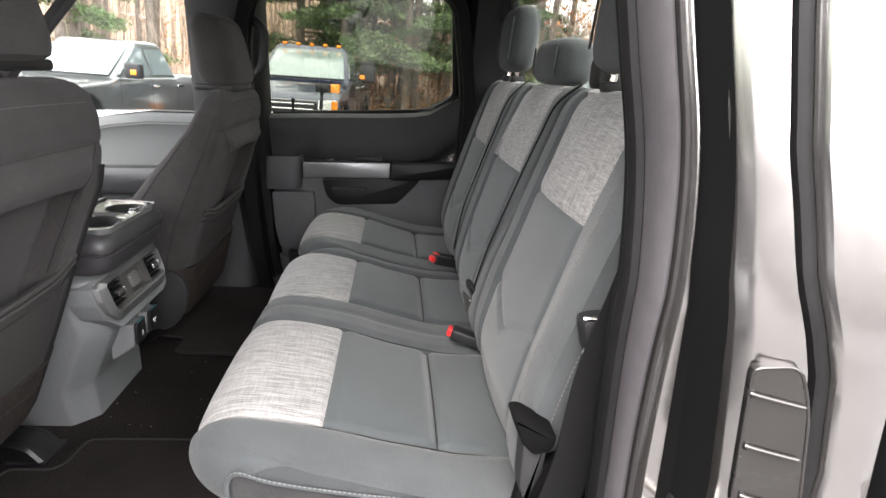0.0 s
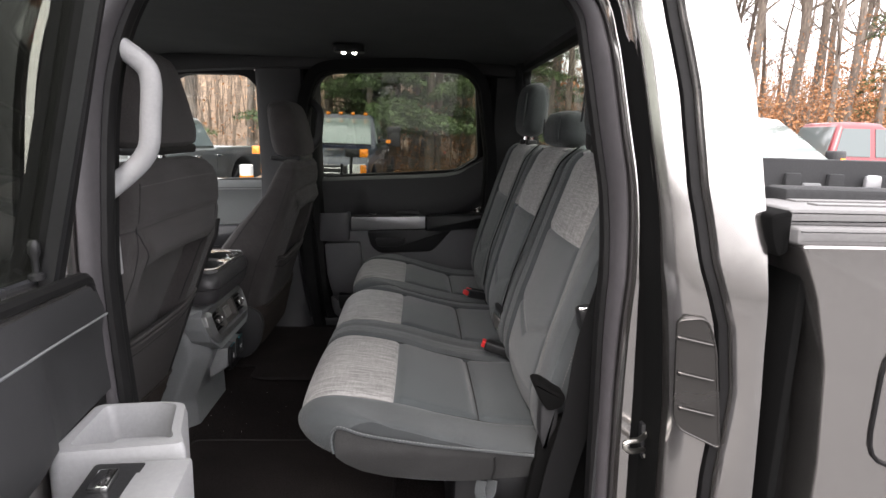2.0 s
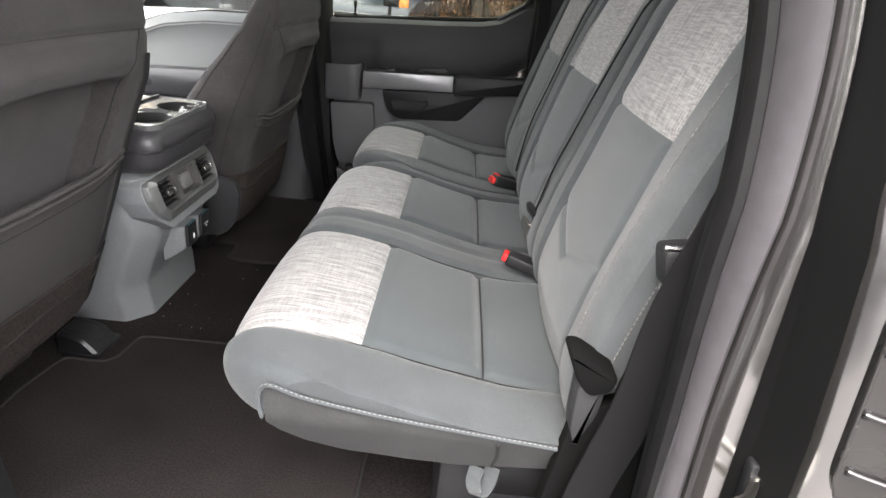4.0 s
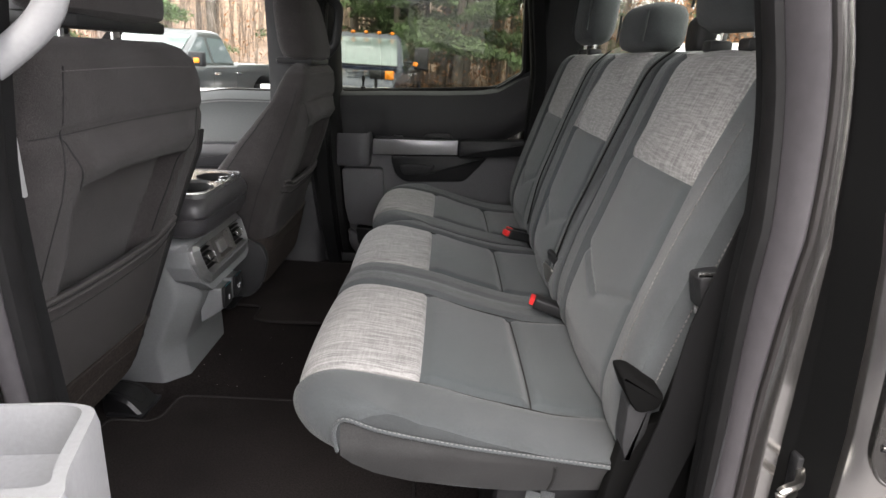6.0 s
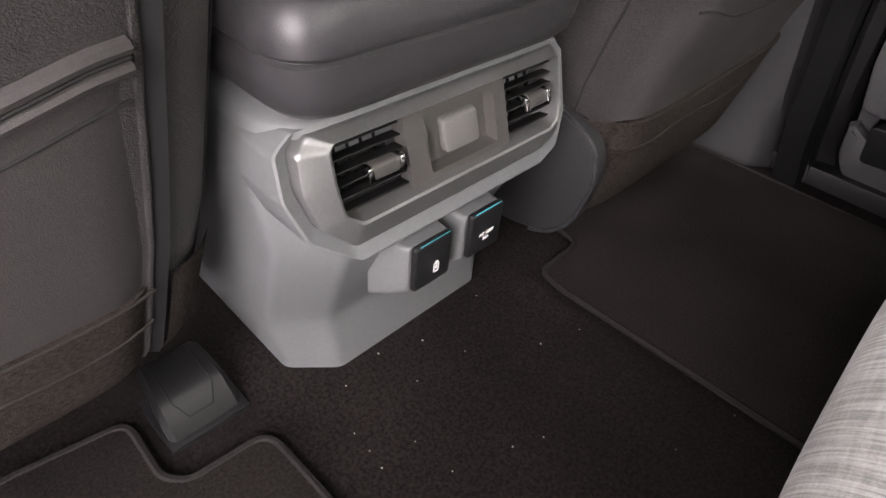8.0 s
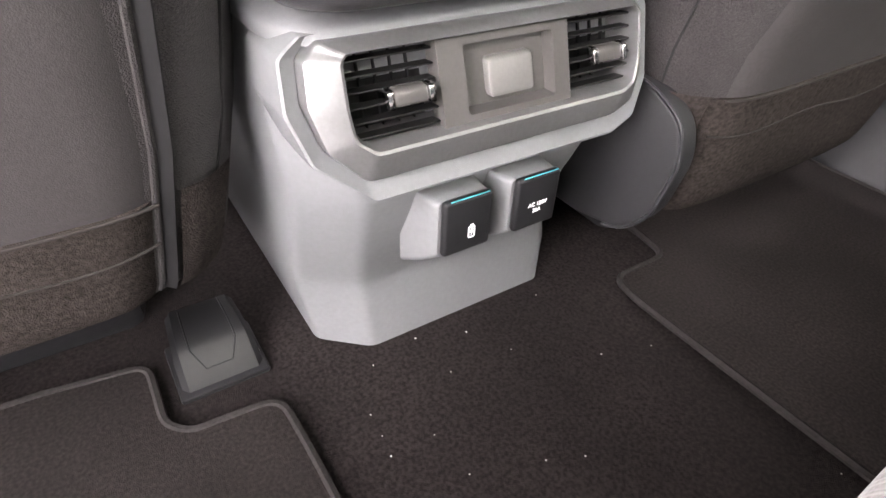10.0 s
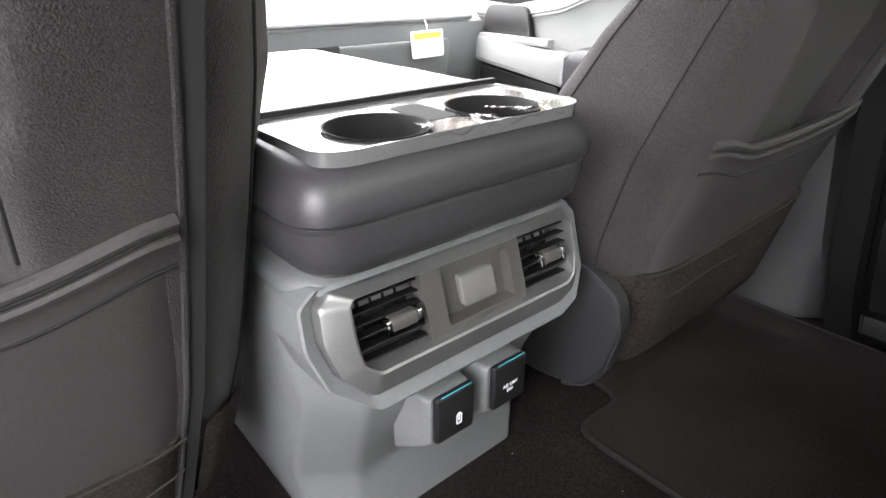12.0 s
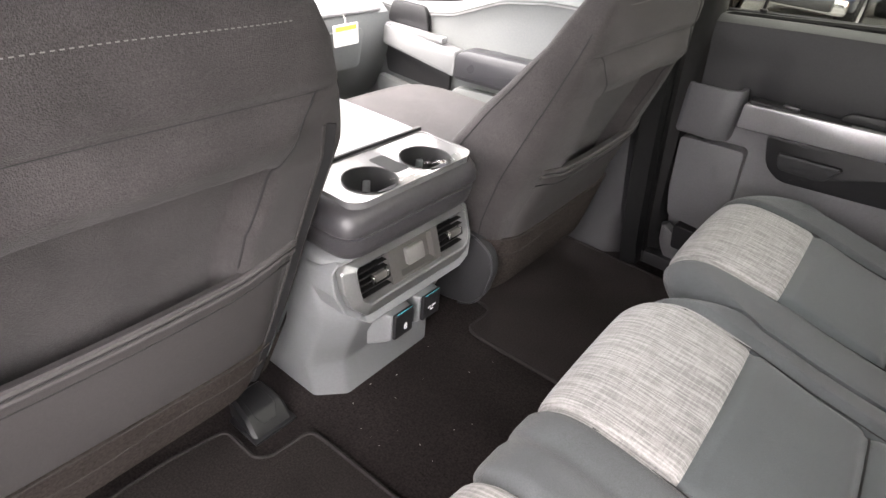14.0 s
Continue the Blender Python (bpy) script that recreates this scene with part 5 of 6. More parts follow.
    part("map_pocket", patch(lambda v: flap - 0.02, top, 0.007, v0=-0.90, v1=0.902), FRONT_SMOOTH, s, "dark smooth map pocket")
    part("pocket_hem", tube([base(v, top(v), 0.002) for v in span(-0.88, 0.88, 50)], 0.0048, 8), FRONT_SMOOTH, s)
    part("hem_fold", tube([base(v, top(v) - 0.0115, 0.0045) for v in span(-0.88, 0.88, 50)], 0.0040, 8), FRONT_SMOOTH, s)
    part("hem_gap", tube([base(v, top(v) - 0.0058, 0.0060) for v in span(-0.88, 0.88, 50)], 0.0010, 6), STITCH_AND_SHADOW, s)
    part("pocket_seam", tube([base(v, top(v) - 0.033, 0.0040) for v in span(-0.88, 0.88, 50)], 0.0013, 6), STITCH_AND_SHADOW, s)
    # felt flap and hem below
    part("felt_flap", patch(lambda v: lo, lambda v: flap - 0.006 * v, 0.013, v0=-0.97, v1=0.906 if inner > 0 else 0.96), FLAP, s, "dark brown felt flap")
    rows = []
    for v in [0.93, 0.945] + CORNER[:-1]:
        row = []
        for z in span(lo, flap, 8):
            xr, xf, hw = lerp_table(table, z)
            x = (xr + xf) / 2 + (xr - xf) / 2 * max(0.0, 1 - v ** POWER) ** (1 / POWER)
            row.append((x + 0.007, yc + inner * (v * hw + flare(v, xr - x, z) + 0.005), z))
        rows.append(row)
    part("flap_wing", loft(rows, caps=False, closed=False), FLAP, s)
    # seam and fold cords, darker than the felt to paint shade in its creases
    part("flap_seam", tube([base(v, flap - 0.006 * v, 0.0095) for v in span(-0.92, 0.90, 40)], 0.0016, 6), CREASE_SHADE, s)
    part("flap_fold", tube([base(v, flap - 0.047 + 0.004 * math.sin(7 * v), 0.0098) for v in span(-0.92, 0.90, 40)], 0.0014, 6), CREASE_SHADE, s)
    # zip strip and seams
    zl = span(lo + 0.004, zo + 1.395, 36)
    if inner > 0:
        part("zip", ribbon([rear(0.925, z, 0.0016) for z in zl], 0.016, 0.003, (0.6, 1, 0)), VENT_BLACK, s, "black zip strip")
    if inner > 0:
        part("zip_lip", tube([rear(0.897, z, 0.0) for z in zl], 0.0024, 6), FRONT_CLOTH, s)
        part("zip_edge", tube([rear(0.952, z, 0.0) for z in zl], 0.0022, 6), FRONT_CLOTH, s)
    part("back_seam", tube([rear(v, zo + 1.438 - 0.004 * v * v, 0.0) for v in span(-0.95, 0.95, 50)], 0.0008, 6), STITCH_AND_SHADOW, s)
    side = [rear(v, z, -0.0005) for v, z in zip([0.86 - 0.22 * (k / 20) ** 0.8 for k in range(21)], [zo + 1.436 - 0.076 * k / 20 for k in range(21)])]
    side += [rear(recess_edge(z) + 0.02, z, 0.0008) for z in [zo + 1.356 - 0.142 * k / 16 for k in range(17)]]
    part("wing_seam", tube(side, 0.0016, 6), STITCH_AND_SHADOW, s)
    outer = [rear(-0.80 + 0.03 * math.sin((z - 0.95) * 5), z, 0.0) for z in span(flap + 0.01, zo + 1.515, 40)]
    part("bolster_seam", tube(outer, 0.0012, 6), STITCH_AND_SHADOW, s)
    edge = [rear(-recess_edge(z) - 0.02, z, 0.0004) for z in [zo + 1.356 - 0.142 * k / 16 for k in range(17)]]
    top_edge = [rear(v, zo + 1.434 - 0.078 * k / 10, 0.0) for k, v in enumerate([-0.78 + 0.14 * (k / 10) ** 0.8 for k in range(11)])]
    part("wing_seam", tube(top_edge + edge, 0.0014, 6), STITCH_AND_SHADOW, s)
    stitches([rear(v, zo + 1.512 - 0.004 * v * v, 0.0006) for v in span(-0.80, 0.80, 60)], STITCH, s, 0.0030, 0.0032, 0.00055)

    def flank(k, z, out=0.0015):
        """A point on the console side of the backrest, k from its rear (0) to its front (1)."""
        xr, xf, hw = lerp_table(table, z)
        a = 0.92 - 1.84 * k
        q = max(0.0, 1 - abs(a) ** POWER) ** (1 / POWER)
        x = (xr + xf) / 2 + a * (xr - xf) / 2
        return Vector((x, yc + inner * (hw * q + out + flare(1.0, xr - x, z)), z))
    part("side_seam", tube([flank(0.16 + 0.10 * math.sin((z - 0.85) * 3), z, 0.0003) for z in span(lo + 0.03, zo + 1.47, 30)], 0.0014, 6), STITCH_AND_SHADOW, s)
    part("front_seam", tube([flank(0.80, z, 0.0003) for z in span(1.12, zo + 1.42, 20)], 0.0013, 6), STITCH_AND_SHADOW, s)
    # cushion, side cover and riser
    fx = lerp_table(table, 1.0)[1]
    rings = []
    for i, z in enumerate(span(0.93, 1.11, 12)):
        t = i / 11
        e = (1 - abs(2 * t - 1) ** 3) ** 0.5
        rings.append([(fx - 0.16 + px, yc + py, z) for px, py in superring(0.27 * (0.9 + 0.1 * e), 0.262 * (0.88 + 0.12 * e), 4.5, 40)])
    part("seat_cushion", loft(rings), FRONT_CLOTH, s)
    rx = lerp_table(table, 0.9)[0]
    if inner < 0:
        cover = rounded([(-0.30, 1.05), (-0.01, 1.046), (0.034, 1.024), (0.046, 0.985), (0.030, 0.912), (-0.005, 0.876), (-0.07, 0.862), (-0.30, 0.862)], [0.01, 0.02, 0.02, 0.03, 0.03, 0.03, 0.02, 0.01], 6)
        part("recliner_cover", prism(cover, "y", 0.192, 0.218, 0.006, 3), DARK_PANEL, s, "charcoal plastic recliner cover")
        part("cover_rim", tube([(x, 0.1925, z) for x, z in cover[6:42]], 0.0022, 6), DARK_SATIN, s)
    part("side_valance", prism(rounded([(rx - 0.53, 0.90), (rx - 0.06, 0.86), (rx - 0.03, 0.98), (rx - 0.05, 1.05), (rx - 0.53, 1.0)], 0.03), "y", min(yc + inner * 0.225, yc + inner * 0.250), max(yc + inner * 0.225, yc + inner * 0.250), 0.008), DARK_PLASTIC, s)
    part("seat_riser", box(rx - 0.50, rx - 0.10, yc - 0.18, yc + 0.18, FLOOR, 0.94, 0.02), DARK_PLASTIC, s)
    # head restraint
    h = new("headrest")
    h.parent = s
    rings = []
    for i in range(17):
        t = i / 16
        z = hz + 0.185 * t
        e = (1 - abs(2 * t - 1) ** 4) ** 0.5
        rings.append([(hx - 0.035 * (t - 0.2) + px, yc + py, z) for px, py in superring(0.064 * (0.55 + 0.45 * e) * (1 - 0.16 * t), 0.148 * (0.80 + 0.20 * e) * (1 - 0.16 * t), 3.0, 36)])
    part("headrest_pad", loft(rings), FRONT_CLOTH, h)
    for k in (-0.065, 0.065):
        part("post", tube([(hx - 0.005, yc + k, hz + 0.04), (hx - 0.010, yc + k, hz - 0.06)], 0.007, 8), CHROME, h)
    part("headrest_base", box(hx - 0.055, hx + 0.045, yc - 0.12, yc + 0.12, hz - 0.012, hz + 0.006, 0.006), DARK_PLASTIC, h)
    return s


front_seat(0.46, GUEST_BACK, -1, -0.018, "dark grey cloth front passenger seat with map pocket", 0.100, 1.525, 1.040)
front_seat(-0.46, DRIVER_BACK, 1, 0.004, "dark grey cloth driver seat with map pocket and zip", 0.010, 1.575, 1.020)

# foot brackets of the near seat rail and the far one
RAIL_BLACK = material("rail_black", (0.008, 0.008, 0.0085), 0.40, 0, 200, 0.1, 0.1, 900, spec=0.45)
for y in (-0.235, 0.42):
    b = thing("rail_bracket", "black plastic seat rail cover on the carpet", "seat rail cover", "seat rail covers")
    rings = []
    for x, z1, hw in ((-0.180, 0.822, 0.032), (-0.172, 0.829, 0.034), (-0.150, 0.827, 0.036), (-0.128, 0.820, 0.038), (-0.121, 0.815, 0.039), (-0.098, 0.789, 0.040), (-0.094, 0.784, 0.040)):
        rings.append([(x, y - hw, FLOOR), (x, y - hw, z1 - 0.008), (x, y - hw + 0.006, z1), (x, y + hw - 0.006, z1), (x, y + hw, z1 - 0.008), (x, y + hw, FLOOR)])
    part("bracket_cover", loft(rings), RAIL_BLACK, b, sharp=24)
    edge = [(-0.168, 0.020, 0.8292), (-0.150, 0.021, 0.8273), (-0.128, 0.022, 0.8203), (-0.121, 0.022, 0.8153), (-0.107, 0.013, 0.7995)]
    line = [(x, y - w, z) for x, w, z in edge] + [(x, y + w, z) for x, w, z in edge[::-1]]
    part("bracket_groove", tube(line, 0.0008, 6), VENT_BLACK, b)
    part("bracket_lip", box(-0.17, -0.089, y - 0.044, y + 0.044, FLOOR, FLOOR + 0.007, 0.003), DARK_PLASTIC, b)

# ---- console between the front seats ----
con = thing("centre_console", "grey plastic rear console with two air vents and sockets", "console")
SHAPE = [  # height, rear face, half width of the face, half width of the sides
    (0.780, -0.067, 0.092, 0.140), (0.80, -0.068, 0.093, 0.142), (0.850, -0.072, 0.097, 0.150), (0.868, -0.071, 0.099, 0.152), (0.92, -0.050, 0.106, 0.156), (0.975, -0.025, 0.112, 0.160), (1.00, -0.016, 0.116, 0.160), (1.03, -0.018, 0.126, 0.164), (1.06, -0.028, 0.140, 0.166),
    (1.11, -0.042, 0.148, 0.163), (1.132, -0.050, 0.144, 0.158), (1.143, -0.064, 0.136, 0.150)]
CY = 0.006
rings = []
for z in [0.78 + 0.363 * i / 44 for i in range(45)]:
    xr, hw, sd = lerp_table(SHAPE, z)
    wide = 0.044 * max(0.0, min(1.0, (0.96 - z) / 0.12))
    ring = rounded([(-0.45, -sd), (xr - 0.042, -sd), (xr, -hw), (xr, hw + wide), (xr - 0.042, sd + 0.6 * wide), (-0.45, sd)], [0.002, 0.009, 0.008, 0.008, 0.010, 0.002], 4)
    rings.append([(x, CY + y, z) for x, y in ring])
part("console_body", loft(rings), GREY_PLASTIC, con, "grey plastic console body")
# bezel round the vents: a raised frame that leans out at its foot
BZ = [(-0.136, 1.130), (-0.149, 1.119), (-0.152, 1.092), (-0.144, 1.062), (-0.118, 1.037), (0.120, 1.037), (0.144, 1.045), (0.157, 1.070), (0.158, 1.117), (0.146, 1.130)]
SURROUND = [(-0.147, 1.134), (-0.164, 1.121), (-0.167, 1.088), (-0.155, 1.052), (-0.112, 1.017), (0.125, 1.017), (0.153, 1.027), (0.170, 1.058), (0.172, 1.119), (0.158, 1.134)]
MOUTH = [(-0.119, 1.122), (-0.123, 1.118), (-0.124, 1.090), (-0.123, 1.070), (-0.110, 1.061), (0.128, 1.061), (0.139, 1.067), (0.144, 1.085), (0.146, 1.118), (0.141, 1.122)]
RADII = [0.002, 0.003, 0.003, 0.004, 0.004, 0.004, 0.004, 0.003, 0.003, 0.002]


def fill_edges(outline, corner=5, more=7):
    """More points on the straight stretches between rounded corners."""
    out = []
    for i, p in enumerate(outline):
        out.append(p)
        if i % corner == corner - 1:
            q = outline[(i + 1) % len(outline)]
            out += [(p[0] + (q[0] - p[0]) * k / (more + 1), p[1] + (q[1] - p[1]) * k / (more + 1)) for k in range(1, more + 1)]
    return out


outer_b, mouth, surround = [fill_edges(rounded(o, RADII, 4)) for o in (BZ, MOUTH, SURROUND)]


def between(a, b, k):
    return [(p[0] + (q[0] - p[0]) * k, p[1] + (q[1] - p[1]) * k) for p, q in zip(a, b)]


def face_x(z):
    return -0.018 + max(0, 1.125 - z) * 0.33


def tilt(bm, extra=0.0):
    for v in bm.verts:
        v.co.x += face_x(v.co.z) + extra
    return bm


bm = bmesh.new()
layers = [(outer_b, -0.050), (outer_b, -0.003), (between(outer_b, mouth, 0.05), 0.0005), (between(outer_b, mouth, 0.14), 0.0020), (between(outer_b, mouth, 0.86), 0.0095), (between(outer_b, mouth, 0.95), 0.0085), (mouth, 0.002), (mouth, -0.030)]
loft([[(h, y, z) for y, z in o] for o, h in layers], caps=False, bm=bm)
part("bezel", tilt(bm), BEZEL, con, "pewter vent bezel", sharp=34)
# the body's own step round the bezel
bm = bmesh.new()
layers = [(surround, -0.060), (surround, -0.012), (between(surround, outer_b, 0.08), -0.006), (between(surround, outer_b, 0.20), -0.0045), (between(surround, outer_b, 0.95), -0.010), (between(surround, outer_b, 1.03), -0.016)]
loft([[(h, y, z) for y, z in o] for o, h in layers], caps=False, bm=bm)
part("bezel_surround", tilt(bm), GREY_PLASTIC, con, sharp=22)
top = []
for z, k, s in ((1.126, 0.0, 0.0), (1.133, 0.001, 0.0), (1.136, 0.004, 0.001), (1.1385, 0.010, 0.003), (1.146, 0.030, 0.008), (1.152, 0.050, 0.014)):
    top.append([(x, y, z) for x, y in rounded([(-0.30, -0.162 + s), (-0.056 - k, -0.162 + s), (-0.020 - k, -0.140 + s), (-0.020 - k, 0.154 - s), (-0.056 - k, 0.174 - s), (-0.30, 0.174 - s)], [0.002, 0.012, 0.012, 0.012, 0.012, 0.002], 4)])
part("shelf", loft(top), GREY_PLASTIC, con)


SLAT = material("satin_black_slat", (0.007, 0.007, 0.007), 0.5, 0, 300, 0.1, spec=0.3)


def air_vent(y0, y1, ym):
    v = new("air_vent")
    v.parent = con
    bm = prism([(y0 - 0.002, 1.052), (y1 + 0.002, 1.052), (y1 + 0.002, 1.126), (y0 - 0.002, 1.126)], "x", -0.036, -0.030, 0)
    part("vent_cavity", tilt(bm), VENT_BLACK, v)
    for k in range(6):
        z = 1.066 + k * 0.0098
        own = box(-0.012, -0.001, y0 + 0.001, y1 - 0.001, -0.0007, 0.0007, 0.0005, 1)
        bmesh.ops.transform(own, matrix=Matrix.Translation((0, 0, z)) @ Matrix.Rotation(radians(-6), 4, "Y"), verts=own.verts)
        part("slat", tilt(own), SLAT, v)
    for k in range(5):
        y = y0 + (y1 - y0) * (k + 0.7) / 5.4
        bm = box(-0.030, -0.026, y - 0.0006, y + 0.0006, 1.058, 1.110, 0)
        part("fin", tilt(bm), VENT_BLACK, v)
    bm = box(-0.002, 0.008, ym - 0.014, ym + 0.014, 1.090 - 0.006, 1.090 + 0.006, 0.003, 3)
    part("vent_knob", tilt(bm), TAUPE, v, "pewter slider")
    for s in (-1, 1):
        bm = box(-0.001, 0.0095, ym + s * 0.0165 - 0.0028, ym + s * 0.0165 + 0.0028, 1.0835, 1.0965, 0.002, 2)
        part("knob_cap", tilt(bm), CHROME, v)
    return v


air_vent(-0.124, -0.052, -0.078)
air_vent(0.073, 0.146, 0.113)
# middle field with a blank button
ctr = new("blank_panel")
ctr.parent = con
bm = frame_plate(rounded([(-0.051, 1.056), (0.072, 1.056), (0.072, 1.126), (-0.051, 1.126)], 0.003, 2), rounded([(-0.029, 1.066), (0.056, 1.066), (0.056, 1.114), (-0.029, 1.114)], 0.003, 2), "x", -0.014, 0.002)
part("blank_frame", tilt(bm), TAUPE, ctr)
bm = prism([(-0.033, 1.060), (0.060, 1.060), (0.060, 1.120), (-0.033, 1.120)], "x", -0.020, -0.012, 0)
part("blank_plate", tilt(bm), TAUPE, ctr)
bm = prism(rounded([(-0.004, 1.071), (0.040, 1.071), (0.040, 1.100), (-0.004, 1.100)], 0.005), "x", -0.014, -0.004, 0.003)
part("blank_button", tilt(bm), BUTTON, ctr, "pale pewter blank button")
# socket covers
for y0, y1, kind in ((-0.056, -0.008, "usb"), (0.018, 0.066, "ac")):
    c = new("socket_cover")
    c.parent = con
    ym = (y0 + y1) / 2
    rings = []
    for x, g, zb in ((-0.040, 0.010, 0.910), (-0.012, 0.007, 0.928), (0.004, 0.004, 0.940), (0.008, 0.001, 0.944)):
        rings.append([(x, y, z) for y, z in rounded([(y0 - g, zb), (y1 + g * 0.4, zb), (y1 + g * 0.4, 0.999), (y0 - g, 0.999)], 0.006, 3)])
    part("socket_box", loft(rings), GREY_PLASTIC, c)
    part("cover", box(0.008, 0.0165, y0, y1, 0.947, 1.001, 0.006, 3), DARK_PLASTIC, c, "black socket cover")
    part("cover_edge", box(0.0150, 0.0158, y0 + 0.006, y1 - 0.004, 1.0006, 1.0016, 0.0002, 1), TEAL, c, "thin teal top edge")
    face = 0.0167
    if kind == "usb":
        mk = frame_plate(rounded([(-0.0034, -0.006), (0.0034, -0.006), (0.0034, 0.006), (-0.0034, 0.006)], 0.0018), rounded([(-0.0023, -0.0049), (0.0023, -0.0049), (0.0023, 0.0049), (-0.0023, 0.0049)], 0.0014), "x", 0.0, 0.0006)
        box(0.0, 0.0006, -0.0016, 0.0016, 0.0062, 0.0076, 0, 1, mk)
        loft([[(h, -0.0004, 0.0038), (h, 0.0015, 0.0038), (h, 0.0002, 0.0004), (h, 0.0015, 0.0004), (h, -0.0006, -0.0040), (h, 0.0001, -0.0006), (h, -0.0015, -0.0006)] for h in (0.0, 0.0006)], bm=mk)
        ob = part("charge_symbol", mk, WHITE, c, smooth=False)
        ob.matrix_basis = pose(face, ym + 0.003, 0.967)
    else:
        word("voltage_print", "AC 120V", 0.0056, Matrix(((0, 0, 1, face), (1, 0, 0, ym), (0, 1, 0, 0.9720), (0, 0, 0, 1))), WHITE, c)
        word("current_print", "20A", 0.0056, Matrix(((0, 0, 1, face), (1, 0, 0, ym), (0, 1, 0, 0.9655), (0, 0, 0, 1))), WHITE, c)
# folding armrest with its cup tray
arm = thing("console_armrest", "black padded console armrest with twin cup holders", "armrest")


rings = []
for z, k in ((1.150, -0.022), (1.154, -0.012), (1.162, -0.005), (1.175, -0.002), (1.194, 0.0), (1.196, -0.003), (1.199, -0.004), (1.199, -0.022), (1.160, -0.024)):
    rings.append([(x, y, z) for x, y in rounded([(-0.50, -0.168 - k), (0.020 + k, -0.168 - k), (0.020 + k, 0.144 + k), (-0.50, 0.144 + k)], 0.04, 6)])
part("armrest_base", loft(rings), ARM_SHELL, arm)
rings = []
for z, k in ((1.198, -0.004), (1.199, 0.0), (1.202, 0.002), (1.212, 0.002), (1.224, -0.001), (1.233, -0.006), (1.239, -0.012), (1.2425, -0.020), (1.2435, -0.026), (1.230, -0.0275), (1.165, -0.028)):
    rings.append([(x, y, z) for x, y in rounded([(-0.50, -0.168 - k), (0.022 + k, -0.168 - k), (0.022 + k, 0.144 + k), (-0.50, 0.144 + k)], 0.04, 6)])
part("armrest_shell", loft(rings, caps=True), ARM_SHELL, arm, "charcoal satin armrest shell")
TRAY = rounded([(-0.110, -0.150), (0.000, -0.150), (0.014, -0.132), (0.014, 0.108), (0.000, 0.128), (-0.110, 0.128)], 0.014, 4)
CUPS = ((-0.031, -0.076), (-0.029, 0.046))


def tray_top():
    """The tray's top plate with two round holes and a slot between them."""
    bm = bmesh.new()
    holes = []
    for cx, cy in CUPS:
        holes.append([(cx + 0.041 * math.cos(a), cy + 0.041 * math.sin(a)) for a in [2 * math.pi * k / 28 for k in range(28)]])
    holes.append(rounded([(-0.082, -0.030), (-0.022, -0.030), (-0.022, 0.002), (-0.082, 0.002)], 0.006, 3))
    edges = []
    for o in [TRAY] + holes:
        vs = [bm.verts.new((x, y, 1.2475)) for x, y in o]
        edges += [bm.edges.new((a, b)) for a, b in zip(vs, vs[1:] + vs[:1])]
    bmesh.ops.triangle_fill(bm, use_beauty=True, use_dissolve=False, edges=edges)
    bmesh.ops.recalc_face_normals(bm, faces=bm.faces)
    return bm, holes


bm, holes = tray_top()
part("tray_top", bm, TRAY_SILVER, arm, "pale satin tray top", smooth=False)
part("lid_gap", box(-0.119, -0.112, -0.158, 0.134, 1.236, 1.253, 0.002), DARK_PLASTIC, arm)
part("tray_rim", frame_plate(TRAY, [(-0.05 + (x + 0.05) * 0.965, -0.011 + (y + 0.011) * 0.98) for x, y in TRAY], "z", 1.238, 1.2490), TRAY_SILVER, arm, "glossy tray rim")
for cx, cy in CUPS:
    cup = new("cup_holder")
    cup.parent = arm
    rings = [[(cx + r * math.cos(a), cy + r * math.sin(a), z) for a in [2 * math.pi * k / 28 for k in range(28)]] for r, z in ((0.043, 1.2500), (0.041, 1.2495), (0.039, 1.245), (0.036, 1.175), (0.030, 1.172), (0.001, 1.172))]
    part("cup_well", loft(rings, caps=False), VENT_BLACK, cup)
    for a in (0.4, 2.5, 4.6):
        bm = box(-0.003, 0.004, -0.006, 0.006, -0.018, 0.014, 0.003)
        bmesh.ops.transform(bm, matrix=Matrix.Translation((cx + 0.036 * math.cos(a), cy + 0.036 * math.sin(a), 1.215)) @ Matrix.Rotation(a, 4, "Z"), verts=bm.verts)
        part("grip_tab", bm, GREY_PLASTIC, cup)
o = holes[2]
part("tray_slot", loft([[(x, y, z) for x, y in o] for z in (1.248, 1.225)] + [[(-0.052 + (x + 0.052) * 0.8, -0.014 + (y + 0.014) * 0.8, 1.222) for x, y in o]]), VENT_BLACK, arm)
rows = []
rnd = random.Random(9)
for y in span(-0.060, 0.092, 26):
    w = 0.016 + 0.006 * math.sin(y * 70) + rnd.uniform(-0.002, 0.002)
    rows.append([(0.012 - w * u + 0.010 * max(0.0, 0.3 - u), y, 1.2515 + 0.0035 * math.sin(u * 5 + y * 160) * math.sin(y * 61) + rnd.uniform(0.0, 0.0012) - 0.02 * max(0.0, 0.3 - u)) for u in span(0, 1, 7)])
part("protective_film", loft(rows, caps=False, closed=False), FILM, arm, "torn clear protective film on the tray edge", sharp=180)
# lid in front of the tray
rings = []
for i in range(9):
    t = i / 8
    e = 1 - 0.06 * t ** 3
    o = rounded([(-0.50, -0.012 - 0.150 * e), (-0.118, -0.012 - 0.150 * e), (-0.118, -0.012 + 0.150 * e), (-0.50, -0.012 + 0.150 * e)], 0.02, 5)
    rings.append([(x, y, 1.204 + 0.043 * t) for x, y in o])
part("armrest_lid", loft(rings), LID_GREY, arm, "smooth grey armrest lid")

